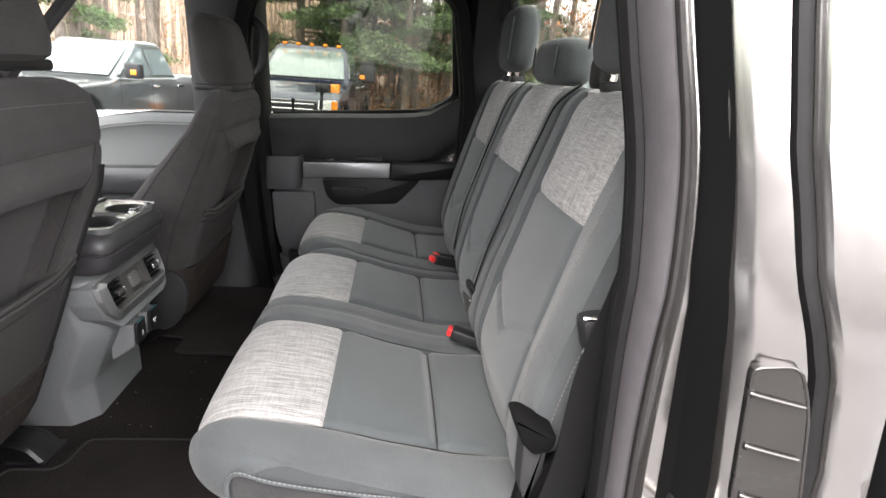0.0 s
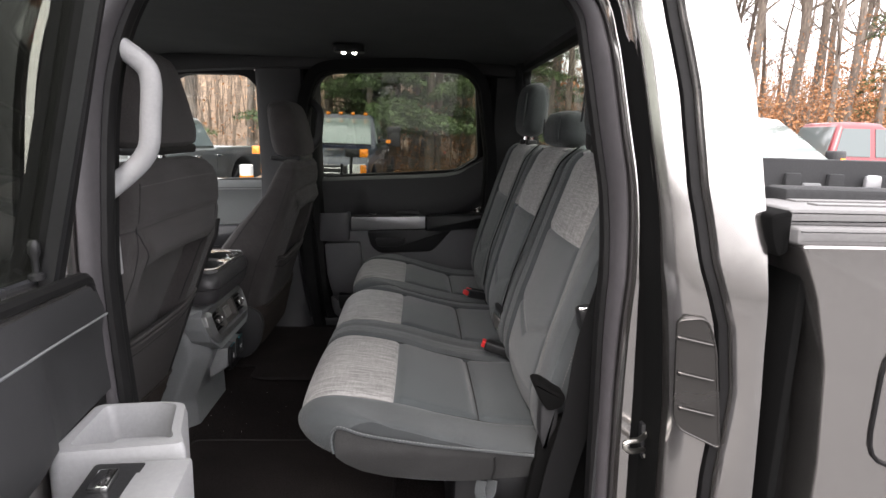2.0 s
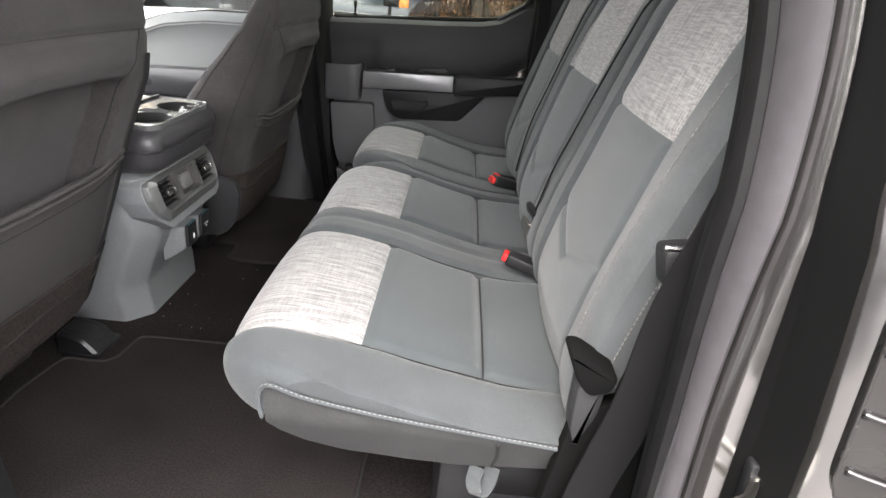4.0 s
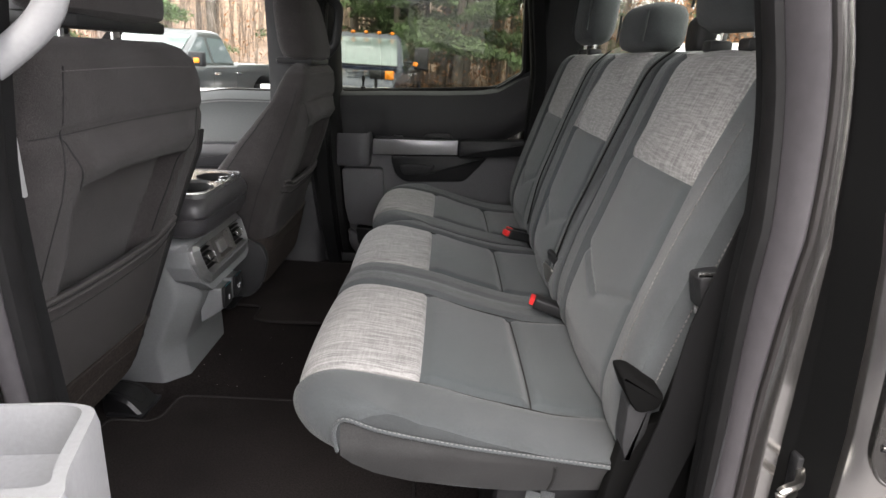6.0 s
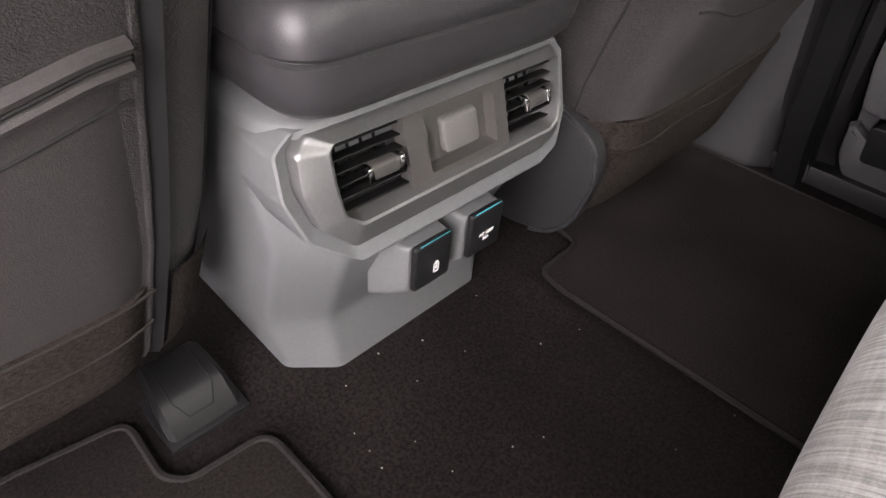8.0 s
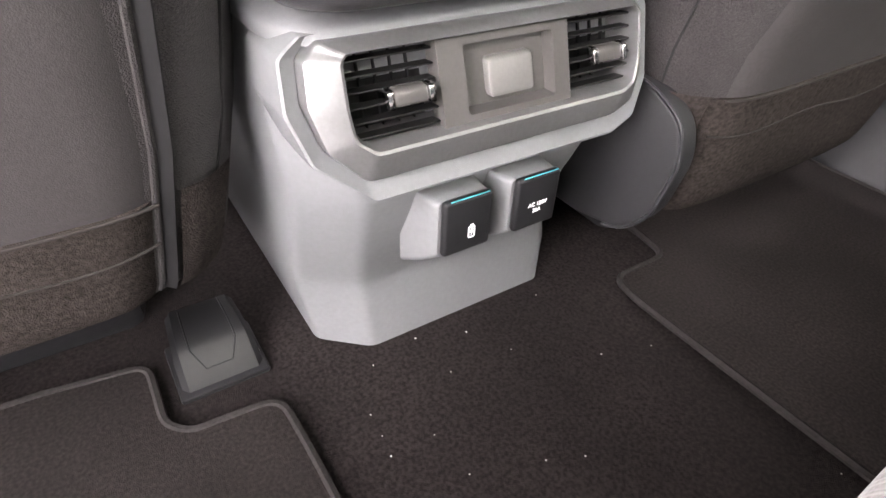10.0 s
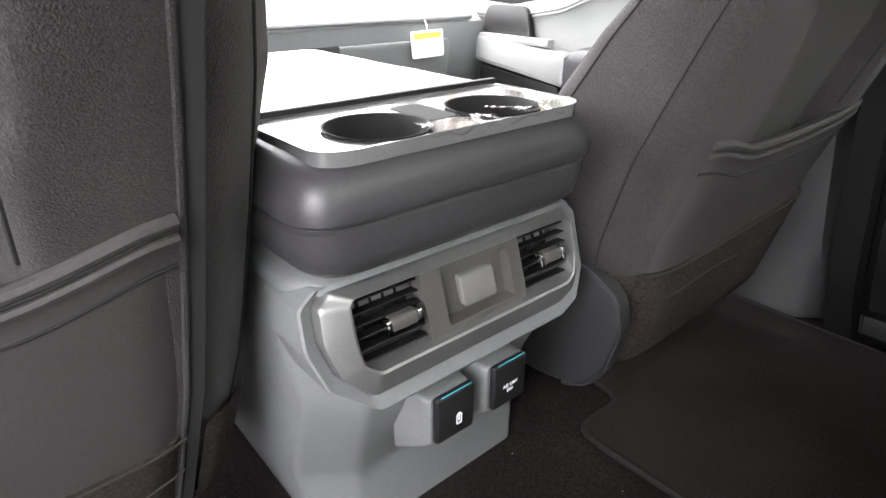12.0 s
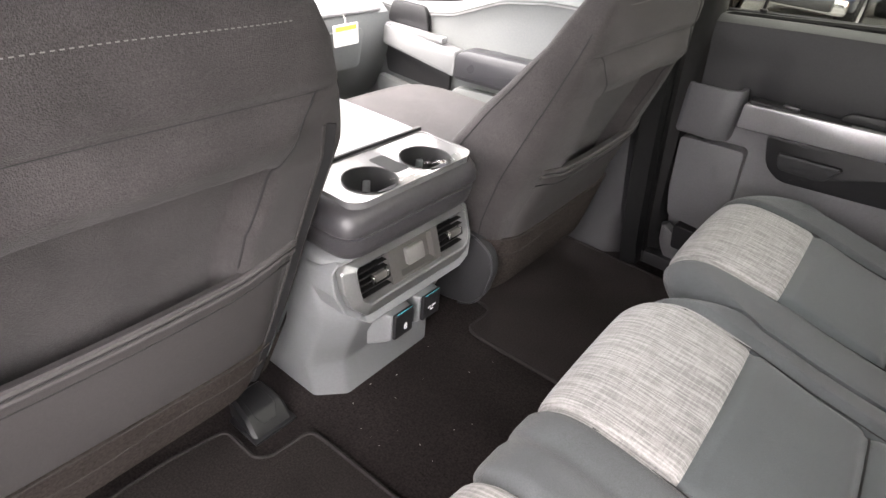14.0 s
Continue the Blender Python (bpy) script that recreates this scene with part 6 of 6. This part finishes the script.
# ---- floor mats and litter ----
def mat_thing(outline, label):
    m = thing("floor_mat", label, "floor mat", "rear floor mats")
    part("mat_carpet", prism(outline, "z", FLOOR, FLOOR + 0.010, 0.003), MAT_PILE, m)
    part("mat_binding", tube([(x, y, FLOOR + 0.008) for x, y in outline], 0.0046, 6, True), BINDING, m, "dark bound edge")


mat_thing(rounded([(-0.165, -0.40), (-0.150, -0.297), (-0.070, -0.298), (-0.050, -0.280), (-0.045, -0.197), (0.02, -0.194), (0.50, -0.188), (0.50, -0.74), (-0.165, -0.74)], [0.02, 0.018, 0.012, 0.012, 0.022, 0.03, 0.03, 0.05, 0.05], 5), "dark carpet floor mat with bound edge behind the front seat")
mat_thing(rounded([(-0.20, 0.325), (-0.075, 0.323), (-0.010, 0.314), (-0.010, 0.222), (0.03, 0.215), (0.50, 0.224), (0.50, 0.74), (-0.20, 0.74)], [0.02, 0.02, 0.02, 0.02, 0.02, 0.03, 0.05, 0.05], 5), "dark carpet floor mat with bound edge on the far side")
bm = bmesh.new()
rnd = random.Random(4)
for k in range(26):
    x, y = rnd.uniform(-0.06, 0.36), rnd.uniform(-0.18, 0.30)
    own = bmesh.new()
    bmesh.ops.create_icosphere(own, subdivisions=1, radius=rnd.uniform(0.0004, 0.0008))
    merge(bm, own, Matrix.Translation((x, y, FLOOR + 0.002)) @ Matrix.Diagonal((rnd.uniform(0.6, 2), 1, 0.7, 1)))
solid("carpet_crumbs", bm, PAPER, "tiny pale specks of grit lying on the carpet", "grit", "stuff")
# dome lamp
dome = thing("dome_lamp", "small lit twin dome lamp in the dark headliner", "interior lamp")
part("lamp_housing", prism(rounded([(0.235, 0.465), (0.345, 0.465), (0.345, 0.535), (0.235, 0.535)], 0.02), "z", 1.888, 1.915, 0.006), DARK_PLASTIC, dome)
for x in (0.271, 0.309):
    bm = bmesh.new()
    bmesh.ops.create_uvsphere(bm, u_segments=14, v_segments=8, radius=0.009, matrix=Matrix.Translation((x, 0.5, 1.890)))
    part("lamp_bulb", bm, LAMP, dome, "glowing lamp")


# ---- parked vehicles ----
def car_paint(name, colour, metal=0.3):
    return material(name, colour, 0.3, metal, 500, 0.06, coat=1.0, stain=0.03)


# opaque car glass; its reflections are put in as a pale base colour
CAR_GLASS = plain("car_glass_painted_sheen", (0.09, 0.11, 0.11), 0.05, 0, 0, 0.5)
SCREEN_GLASS = plain("screen_glass_painted_sheen", (0.19, 0.235, 0.225), 0.12, 0, 0, 0.8)
AMBER = plain("amber_lens", (0.9, 0.28, 0.02), 0.25)
LENS = plain("clear_lens", (0.8, 0.82, 0.8), 0.15)


def parked_car(name, label, paint, m, pickup=True, roof_h=1.95, plow=False, screen=None, group="parked vehicles"):
    """A vehicle with its front towards +x, on the ground at the pose m."""
    v = thing(name, label, "pickup truck" if pickup else "car", group)
    hood, belt = roof_h * 0.62, roof_h * 0.66
    tail = 1.32 * roof_h / 1.95 if pickup else belt
    prof = [(-2.85, 0.55), (-2.88, tail - 0.05), (-2.80, tail), (-0.75, tail), (-0.70, belt), (1.00, belt), (1.15, hood + 0.02), (2.55, hood - 0.08), (2.80, hood - 0.22), (2.86, 0.62), (2.55, 0.48)]
    for cx in (1.85, -1.75):
        arch = [(cx + 0.52 * math.cos(a), 0.45 + 0.52 * math.sin(a)) for a in span(0.0, math.pi, 9)]
        prof += [(max(-2.8, min(2.8, x)), max(0.45, z)) for x, z in arch]
    body = prism(prof, "y", -0.98, 0.98, 0.05, 3)
    part("car_body", body, paint, v)
    base = [(-0.78 if pickup else -2.6, belt), (1.02, belt)]
    a, b = (base[0][0], base[1][0])
    top_a, top_b = a + (0.18 if pickup else 0.35), b - 0.80
    rings = []
    for z, w, x0, x1 in ((belt - 0.03, 0.93, a, b), (belt + 0.02, 0.91, a, b - 0.02), (roof_h - 0.10, 0.75, top_a, top_b + 0.06), (roof_h - 0.03, 0.70, top_a + 0.05, top_b), (roof_h, 0.60, top_a + 0.15, top_b - 0.15)):
        rings.append([(x, y, z) for x, y in rounded([(x0, -w), (x1, -w), (x1, w), (x0, w)], 0.10, 4)])
    part("cab_roof", loft(rings), paint, v)

    def wall(x0, x1, t0, t1, s):
        """A side window between two heights, lying just proud of the cab."""
        z0, z1 = belt + 0.05, roof_h - 0.13
        y0, y1 = 0.915, 0.772
        o = [(x0, s * y0, z0), (x1, s * y0, z0), (t1, s * y1, z1), (t0, s * y1, z1)]
        return loft([o, [(x, y - s * 0.02, z) for x, y, z in o]])
    for s in (-1, 1):
        mid = (a + b - 0.2) / 2
        part("side_window", wall(a + 0.12, mid - 0.05, top_a + 0.08, mid - 0.05, s), CAR_GLASS, v)
        part("side_window", wall(mid + 0.05, b - 0.12, mid + 0.05, top_b + 0.04, s), CAR_GLASS, v)
        bm = box(b - 0.30, b - 0.14, min(s * (1.12 if plow else 0.98), s * 1.22), max(s * 0.98, s * (1.40 if plow else 1.24)), belt + 0.0, belt + (0.42 if plow else 0.24), 0.03, 3)
        part("door_mirror", bm, DARK_PLASTIC, v)
        if plow:
            part("mirror_arm", box(b - 0.26, b - 0.18, min(s * 0.92, s * 1.14), max(s * 0.92, s * 1.14), belt + 0.10, belt + 0.15, 0.015), DARK_PLASTIC, v)
        part("mirror_lamp", box(b - 0.14, b - 0.125, min(s * 1.10, s * 1.20), max(s * 1.10, s * 1.20), belt + 0.06, belt + 0.14, 0.01), AMBER, v)
        part("headlamp", prism(rounded([(s * 0.62, hood - 0.42), (s * 0.93, hood - 0.42), (s * 0.93, hood - 0.20), (s * 0.62, hood - 0.22)], 0.03), "x", 2.78, 2.88, 0.01), LENS, v)
        part("turn_lamp", prism(rounded([(s * 0.85, hood - 0.42), (s * 0.96, hood - 0.42), (s * 0.96, hood - 0.22), (s * 0.85, hood - 0.22)], 0.02), "x", 2.86, 2.89, 0.006), AMBER, v)
        part("tail_lamp", box(-2.91, -2.86, min(s * 0.80, s * 0.96), max(s * 0.80, s * 0.96), 0.85, 1.2, 0.02), RED, v)
        for hx in (0.02, -0.74) if pickup else (0.02, -1.05):
            part("door_handle", box(hx - 0.10, hx + 0.10, min(s * 0.98, s * 1.015), max(s * 0.98, s * 1.015), belt - 0.16, belt - 0.115, 0.012), CHROME, v)
        for sx in (0.98, 0.12, -0.68):
            part("door_gap", box(sx - 0.004, sx + 0.004, min(s * 0.97, s * 0.983), max(s * 0.97, s * 0.983), 0.62, belt - 0.03, 0), DARK_PLASTIC, v)
    z0, z1 = belt + 0.04, roof_h - 0.10
    o = [(b + 0.01, -0.80, z0), (b + 0.01, 0.80, z0), (top_b + 0.085, 0.68, z1), (top_b + 0.085, -0.68, z1)]
    part("windscreen", loft([o, [(x - 0.02, y, z) for x, y, z in o]]), screen or SCREEN_GLASS, v)
    o = [(a - 0.005, -0.78, z0), (a - 0.005, 0.78, z0), (top_a - 0.02, 0.66, z1), (top_a - 0.02, -0.66, z1)]
    part("rear_window", loft([o, [(x + 0.03, y, z) for x, y, z in o]]), CAR_GLASS, v)
    part("grille", prism(rounded([(-0.58, 0.68), (0.58, 0.68), (0.60, hood - 0.24), (-0.60, hood - 0.24)], 0.05), "x", 2.80, 2.89, 0.015), DARK_PLASTIC, v)
    for k in range(3):
        part("grille_bar", box(2.88, 2.90, -0.55, 0.55, 0.74 + k * 0.09, 0.77 + k * 0.09, 0.008), CHROME, v)
    part("bumper", box(2.80, 2.98, -0.95, 0.95, 0.45, 0.66, 0.05, 3), CHROME if pickup else paint, v)
    for wx in (1.85, -1.75):
        for wy in (-0.86, 0.86):
            road_wheel(wx, wy, v, 0.40)
    if plow:
        for s in (-1, 1):
            part("plow_lamp", prism(rounded([(s * 0.62, 1.16), (s * 0.88, 1.16), (s * 0.88, 1.30), (s * 0.62, 1.30)], 0.02), "x", 3.02, 3.16, 0.02), DARK_PLASTIC, v)
            part("plow_signal", prism(rounded([(s * 0.88, 1.16), (s * 1.02, 1.16), (s * 1.02, 1.30), (s * 0.88, 1.30)], 0.015), "x", 3.02, 3.165, 0.015), AMBER, v)
            part("lamp_stalk", tube([(3.08, s * 0.72, 1.16), (3.05, s * 0.70, 0.60)], 0.03, 8), DARK_PLASTIC, v)
        part("plow_frame", box(2.98, 3.12, -0.80, 0.80, 0.50, 0.66, 0.02), DARK_PLASTIC, v)
        for k in range(5):
            part("roof_lamp", box(top_b - 0.12, top_b - 0.02, -0.56 + k * 0.28 - 0.04, -0.56 + k * 0.28 + 0.04, roof_h - 0.02, roof_h + 0.035, 0.015), AMBER, v)
    v.matrix_basis = m
    return v


NAVY = car_paint("dark_navy_paint", (0.018, 0.024, 0.045))
STONE = car_paint("stone_grey_paint", (0.062, 0.067, 0.066), 0.3)
SCARLET = car_paint("red_car_paint", (0.17, 0.004, 0.009), 0.0)
SNOW = car_paint("white_car_paint", (0.72, 0.73, 0.74), 0.0)
SILVERY = car_paint("silver_car_paint", (0.45, 0.46, 0.47), 0.6)
parked_car("plow_truck", "dark navy pickup with amber plow lamps, parked facing the cab", NAVY, pose(-1.20, 12.0, 0, 0, 0, -93), True, 1.98, True)
parked_car("grey_pickup", "stone grey crew pickup parked before bare woods", STONE, pose(-4.63, 10.05, 0, 0, 0, -101.5), True, 1.78)
parked_car("red_pickup", "red pickup with grey mirrors parked before bare woods", SCARLET, pose(9.35, 10.2, 0, 0, 0, -8), True, 2.08)
parked_car("white_car", "white car parked with its windscreen towards the bed", SNOW, pose(5.05, 6.7, 0, 0, 0, -68), False, 1.98)
parked_car("silver_suv", "silver car parked far along the row", SILVERY, pose(-10.5, 13.5, 0, 0, 0, -80), False, 1.75)
drum = thing("traffic_drum", "orange and white traffic drum on the asphalt", "traffic drum")
for k in range(4):
    bm = loft([[(-2.98 + r * math.cos(a), 10.6 + r * math.sin(a), z) for a in [2 * math.pi * i / 20 for i in range(20)]] for r, z in ((0.165 - 0.010 * k, 0.215 * k), (0.165 - 0.010 * k, 0.215 * k + 0.205), (0.155 - 0.010 * k, 0.215 * k + 0.215))])
    part("drum_band", bm, PAPER if k % 2 else AMBER, drum)

# ---- woods ----
BARK = material("grey_brown_bark", (0.165, 0.135, 0.11), 0.9, 0, 18, 0.4, 0.8, 60, stain=0.3, axes=(1, 1, 0.25))
LEAF = material("dry_brown_leaf", (0.36, 0.17, 0.075), 0.8, 0, 3, 0.35, stain=0.3)
NEEDLE = material("pine_needle", (0.10, 0.15, 0.06), 0.7, 0, 3, 0.35, stain=0.3)
LITTER = material("leaf_litter", (0.26, 0.17, 0.11), 0.95, 0, 5, 0.5, 0.6, 30, stain=0.35)
BRUSH = material("thin_brush", (0.24, 0.19, 0.15), 0.9, 0, 4, 0.3, stain=0.3)

def hill(x):
    """1 where the wooded hillside rises, 0 towards the open side."""
    k = max(0.0, min(1.0, (6 - x) / 24))
    return k * k * (3 - 2 * k)


bm = bmesh.new()
rows = []
for i, x in enumerate(span(-90, 90, 60)):
    rows.append([(x, y, h + 0.25 * math.sin(x * 0.37 + y)) for y, h in ((16.5, -0.2), (17.5, 0.30), (21, 0.7), (28, 1.3), (40, 2.6), (60, 5.0 + 4 * hill(x)), (90, 8.0 + 10 * hill(x)), (140, 10.0 + 26 * hill(x)))])
loft(rows, caps=False, closed=False, bm=bm)
solid("ground_woods", bm, LITTER, "leaf-covered bank at the edge of the woods", kind="structure")


def limb(bm, p, d, length, r, rnd, depth):
    """A crooked limb with side branches."""
    pts = [p.copy()]
    q, dd = p.copy(), d.normalized()
    n = 5
    for k in range(n):
        dd = (dd + Vector((rnd.uniform(-0.16, 0.16), rnd.uniform(-0.16, 0.16), rnd.uniform(0.0, 0.14)))).normalized()
        q = q + dd * length / n
        pts.append(q.copy())
    tube(pts, lambda t: max(0.004, r * (1 - 0.8 * t)), 5, bm=bm)
    if depth:
        for k in range(3 if depth > 1 else 4):
            a = pts[rnd.randint(2, n)]
            side = Vector((rnd.uniform(-1, 1), rnd.uniform(-1, 1), rnd.uniform(0.2, 1.0)))
            limb(bm, a, side, length * rnd.uniform(0.4, 0.65), r * 0.45, rnd, depth - 1)


def bare_tree(seed, height, r):
    rnd = random.Random(seed)
    t = thing("bare_tree", "tall leafless grey tree at the edge of the woods", "tree", "bare trees")
    bm = bmesh.new()
    pts = [Vector((0.25 * math.sin(k * 0.9 + seed) * k / 10, 0.22 * math.sin(k * 0.7 + 2 * seed) * k / 10, height * k / 12)) for k in range(13)]
    tube(pts, lambda u: r * (1 - 0.86 * u) * (1.25 if u < 0.03 else 1), 9, bm=bm)
    part("trunk", bm, BARK, t)
    bm = bmesh.new()
    for k in range(16):
        a = pts[rnd.randint(4, 12)]
        limb(bm, a, Vector((rnd.uniform(-1, 1), rnd.uniform(-1, 1), rnd.uniform(0.3, 1.1))), height * rnd.uniform(0.10, 0.24), r * 0.30, rnd, 2)
    part("crown", bm, BARK, t)
    return t


def pine(seed, height, r):
    rnd = random.Random(seed)
    t = thing("pine_tree", "green pine with drooping needle boughs", "tree", "pine trees")
    bm = bmesh.new()
    tube([(0, 0, height * k / 8) for k in range(9)], lambda u: r * (1 - 0.9 * u), 9, bm=bm)
    part("trunk", bm, BARK, t)
    verts, faces = [], []
    wood = bmesh.new()
    for k in range(58):
        z = 1.5 + (height - 1.7) * (k / 58) ** 1.1
        ang = rnd.uniform(0, 2 * math.pi)
        length = (1 - z / height) ** 0.7 * rnd.uniform(2.0, 3.4) + 0.3
        d = Vector((math.cos(ang), math.sin(ang), -0.08))
        root = Vector((0, 0, z))
        line = [root + d * length * u + Vector((0, 0, -0.16 * length * u * u + 0.10 * length * u)) for u in span(0, 1, 6)]
        tube(line, lambda u: 0.035 * (1 - 0.85 * u), 4, bm=wood)
        for j in range(int(150 * length)):
            u = rnd.uniform(0.22, 1.0)
            p = root + d * length * u + Vector((0, 0, -0.16 * length * u * u + 0.10 * length * u))
            p += Vector((rnd.uniform(-1, 1), rnd.uniform(-1, 1), rnd.uniform(-0.35, 0.45))) * 0.32 * (1.15 - u * 0.5)
            w = Vector((rnd.uniform(-1, 1), rnd.uniform(-1, 1), rnd.uniform(-0.2, 0.7))).normalized() * rnd.uniform(0.10, 0.20)
            s = w.cross(Vector((rnd.uniform(-1, 1), rnd.uniform(-1, 1), rnd.uniform(-1, 1)))).normalized() * 0.020
            i = len(verts)
            verts += [p - s, p + s, p + w + s * 0.3]
            faces.append((i, i + 1, i + 2))
            verts += [p - s, p + s, p + w * 0.8 + s * 5]
            faces.append((i + 3, i + 4, i + 5))
    part("bough", wood, BARK, t)
    me = bpy.data.meshes.new("crown")
    me.from_pydata(verts, [], faces)
    me.materials.append(NEEDLE)
    ob = new("crown", me)
    ob.parent = t
    return t


rnd = random.Random(11)
spots = []
for k in range(185):
    spots.append((rnd.uniform(-34, 44) if k < 150 else rnd.uniform(6, 50), 17.0 + abs(rnd.gauss(0, 1)) * 9))
firsts = [bare_tree(1, 15, 0.16), bare_tree(2, 18, 0.21), bare_tree(3, 13, 0.11), bare_tree(5, 16, 0.13)]
for k, (x, y) in enumerate(spots):
    s = rnd.uniform(0.8, 1.2)
    m = pose(x, y, 0.1 + max(0, y - 17) * 0.06, rnd.uniform(-3, 3), rnd.uniform(-3, 3), rnd.uniform(0, 360))
    if k < 4:
        firsts[k].matrix_basis = m
    else:
        copy_thing(firsts[k % 4], m)
pines = [pine(7, 11, 0.17), pine(8, 8, 0.13)]
for k, (x, y, s) in enumerate(((0.9, 17.6, 0), (-1.0, 17.2, 1), (2.6, 18.2, 0), (-2.6, 19.5, 0), (-0.2, 20, 1), (11.2, 21.8, 1), (19.5, 20.5, 0), (-9.5, 19.0, 0), (-14, 18.0, 1), (23, 18.5, 1), (6.3, 24, 1))):
    m = pose(x, y, 0.2, 0, 0, k * 77)
    if k < 2:
        pines[k].matrix_basis = m
    else:
        copy_thing(pines[s], m)

# brown leaves still on the low brush, and thin brush behind
verts, faces = [], []
for k in range(90000):
    cx = rnd.uniform(-22, 32) if k < 30000 else rnd.uniform(3, 26)
    if cx < -2 and k % 6:
        continue
    y = 16.6 + abs(rnd.gauss(0, 1)) * 3.2
    h = max(0.15, 1.7 + 1.3 * math.sin(cx * 0.9) + 0.8 * math.sin(cx * 2.3 + 1)) + (3.4 if cx > 7 else 0) * rnd.random()
    p = Vector((cx, y, 0.1 + (y - 16.6) * 0.10 + rnd.random() ** 1.4 * h))
    a = Vector((rnd.uniform(-1, 1), rnd.uniform(-1, 1), rnd.uniform(-1, 1))).normalized() * rnd.uniform(0.03, 0.075)
    b = a.cross(Vector((rnd.uniform(-1, 1), rnd.uniform(-1, 1), rnd.uniform(-1, 1)))).normalized() * 0.030
    i = len(verts)
    verts += [p - a, p + b, p + a, p - b]
    faces.append((i, i + 1, i + 2, i + 3))
# deeper in, the leaves close up to a brown band
for k in range(60000):
    cx, y = rnd.uniform(4, 62), rnd.uniform(22, 48)
    h = 2.6 + 1.2 * math.sin(cx * 0.45 + y) + 1.0 * math.sin(cx * 1.1)
    p = Vector((cx, y, (y - 17) * 0.07 + rnd.random() ** 1.3 * max(0.5, h)))
    a = Vector((rnd.uniform(-1, 1), rnd.uniform(-1, 1), rnd.uniform(-1, 1))).normalized() * rnd.uniform(0.06, 0.15)
    b = a.cross(Vector((rnd.uniform(-1, 1), rnd.uniform(-1, 1), rnd.uniform(-1, 1)))).normalized() * 0.06
    i = len(verts)
    verts += [p - a, p + b, p + a, p - b]
    faces.append((i, i + 1, i + 2, i + 3))
me = bpy.data.meshes.new("dry_leaves")
me.from_pydata(verts, [], faces)
me.materials.append(LEAF)
tagged(new("dry_leaves", me), "dry brown leaves on low brush along the woods", "foliage", kind="stuff")
verts, faces = [], []


def spike(p, q, r):
    """A thin three-sided twig from p to q."""
    i = len(verts)
    verts.extend([(p.x + r * math.cos(a), p.y + r * math.sin(a), p.z) for a in (0.3, 2.4, 4.5)])
    verts.append(tuple(q))
    faces.extend([(i, i + 1, i + 3), (i + 1, i + 2, i + 3), (i + 2, i, i + 3)])


for k in range(7600):
    x, y = rnd.uniform(-45, 55) if k < 5200 else rnd.uniform(3, 60), 17.5 + 45 * rnd.random() ** 1.3
    h = rnd.uniform(2.5, 9) if y > 26 else rnd.uniform(1.0, 4.5)
    z = max(0, y - 17) * (0.07 + 0.06 * hill(x) * min(1, max(0, y - 40) / 30))
    p = Vector((x, y, z))
    q = p + Vector((rnd.gauss(0, 0.09) * h, rnd.gauss(0, 0.09) * h, h))
    spike(p, q, rnd.uniform(0.010, 0.035) * (1.4 if y > 30 else 1))
    for j in range(7):
        a = p.lerp(q, rnd.uniform(0.2, 0.95))
        e = a + Vector((rnd.uniform(-1, 1), rnd.uniform(-0.5, 0.5), rnd.uniform(0.1, 1.1))) * rnd.uniform(0.4, 1.5)
        spike(a, e, rnd.uniform(0.006, 0.014))
me = bpy.data.meshes.new("thicket")
me.from_pydata(verts, [], faces)
me.materials.append(BRUSH)
tagged(new("thicket", me), "thin leafless saplings filling the woods", "foliage", kind="stuff")
pole = thing("utility_pole", "weathered wooden utility pole with wires", "utility pole")
part("pole_shaft", tube([(-7.2, 19, 0), (-7.15, 19, 9.5)], lambda t: 0.16 - 0.04 * t, 10), BARK, pole)
part("cross_arm", box(-8.3, -6.0, 18.94, 19.06, 8.6, 8.75, 0.01), BARK, pole)
for k in (0, 1, 2):
    part("wire", tube([(-40, 19.4 + k * 0.2, 8.9 + k * 0.5), (-22, 19.2 + k * 0.2, 8.3 + k * 0.5), (-7.1, 19 + k * 0.1, 8.8 + k * 0.3), (10, 19.3, 8.2 + k * 0.4), (30, 19.5, 8.9 + k * 0.4)], 0.02, 4), DARK_PLASTIC, pole)
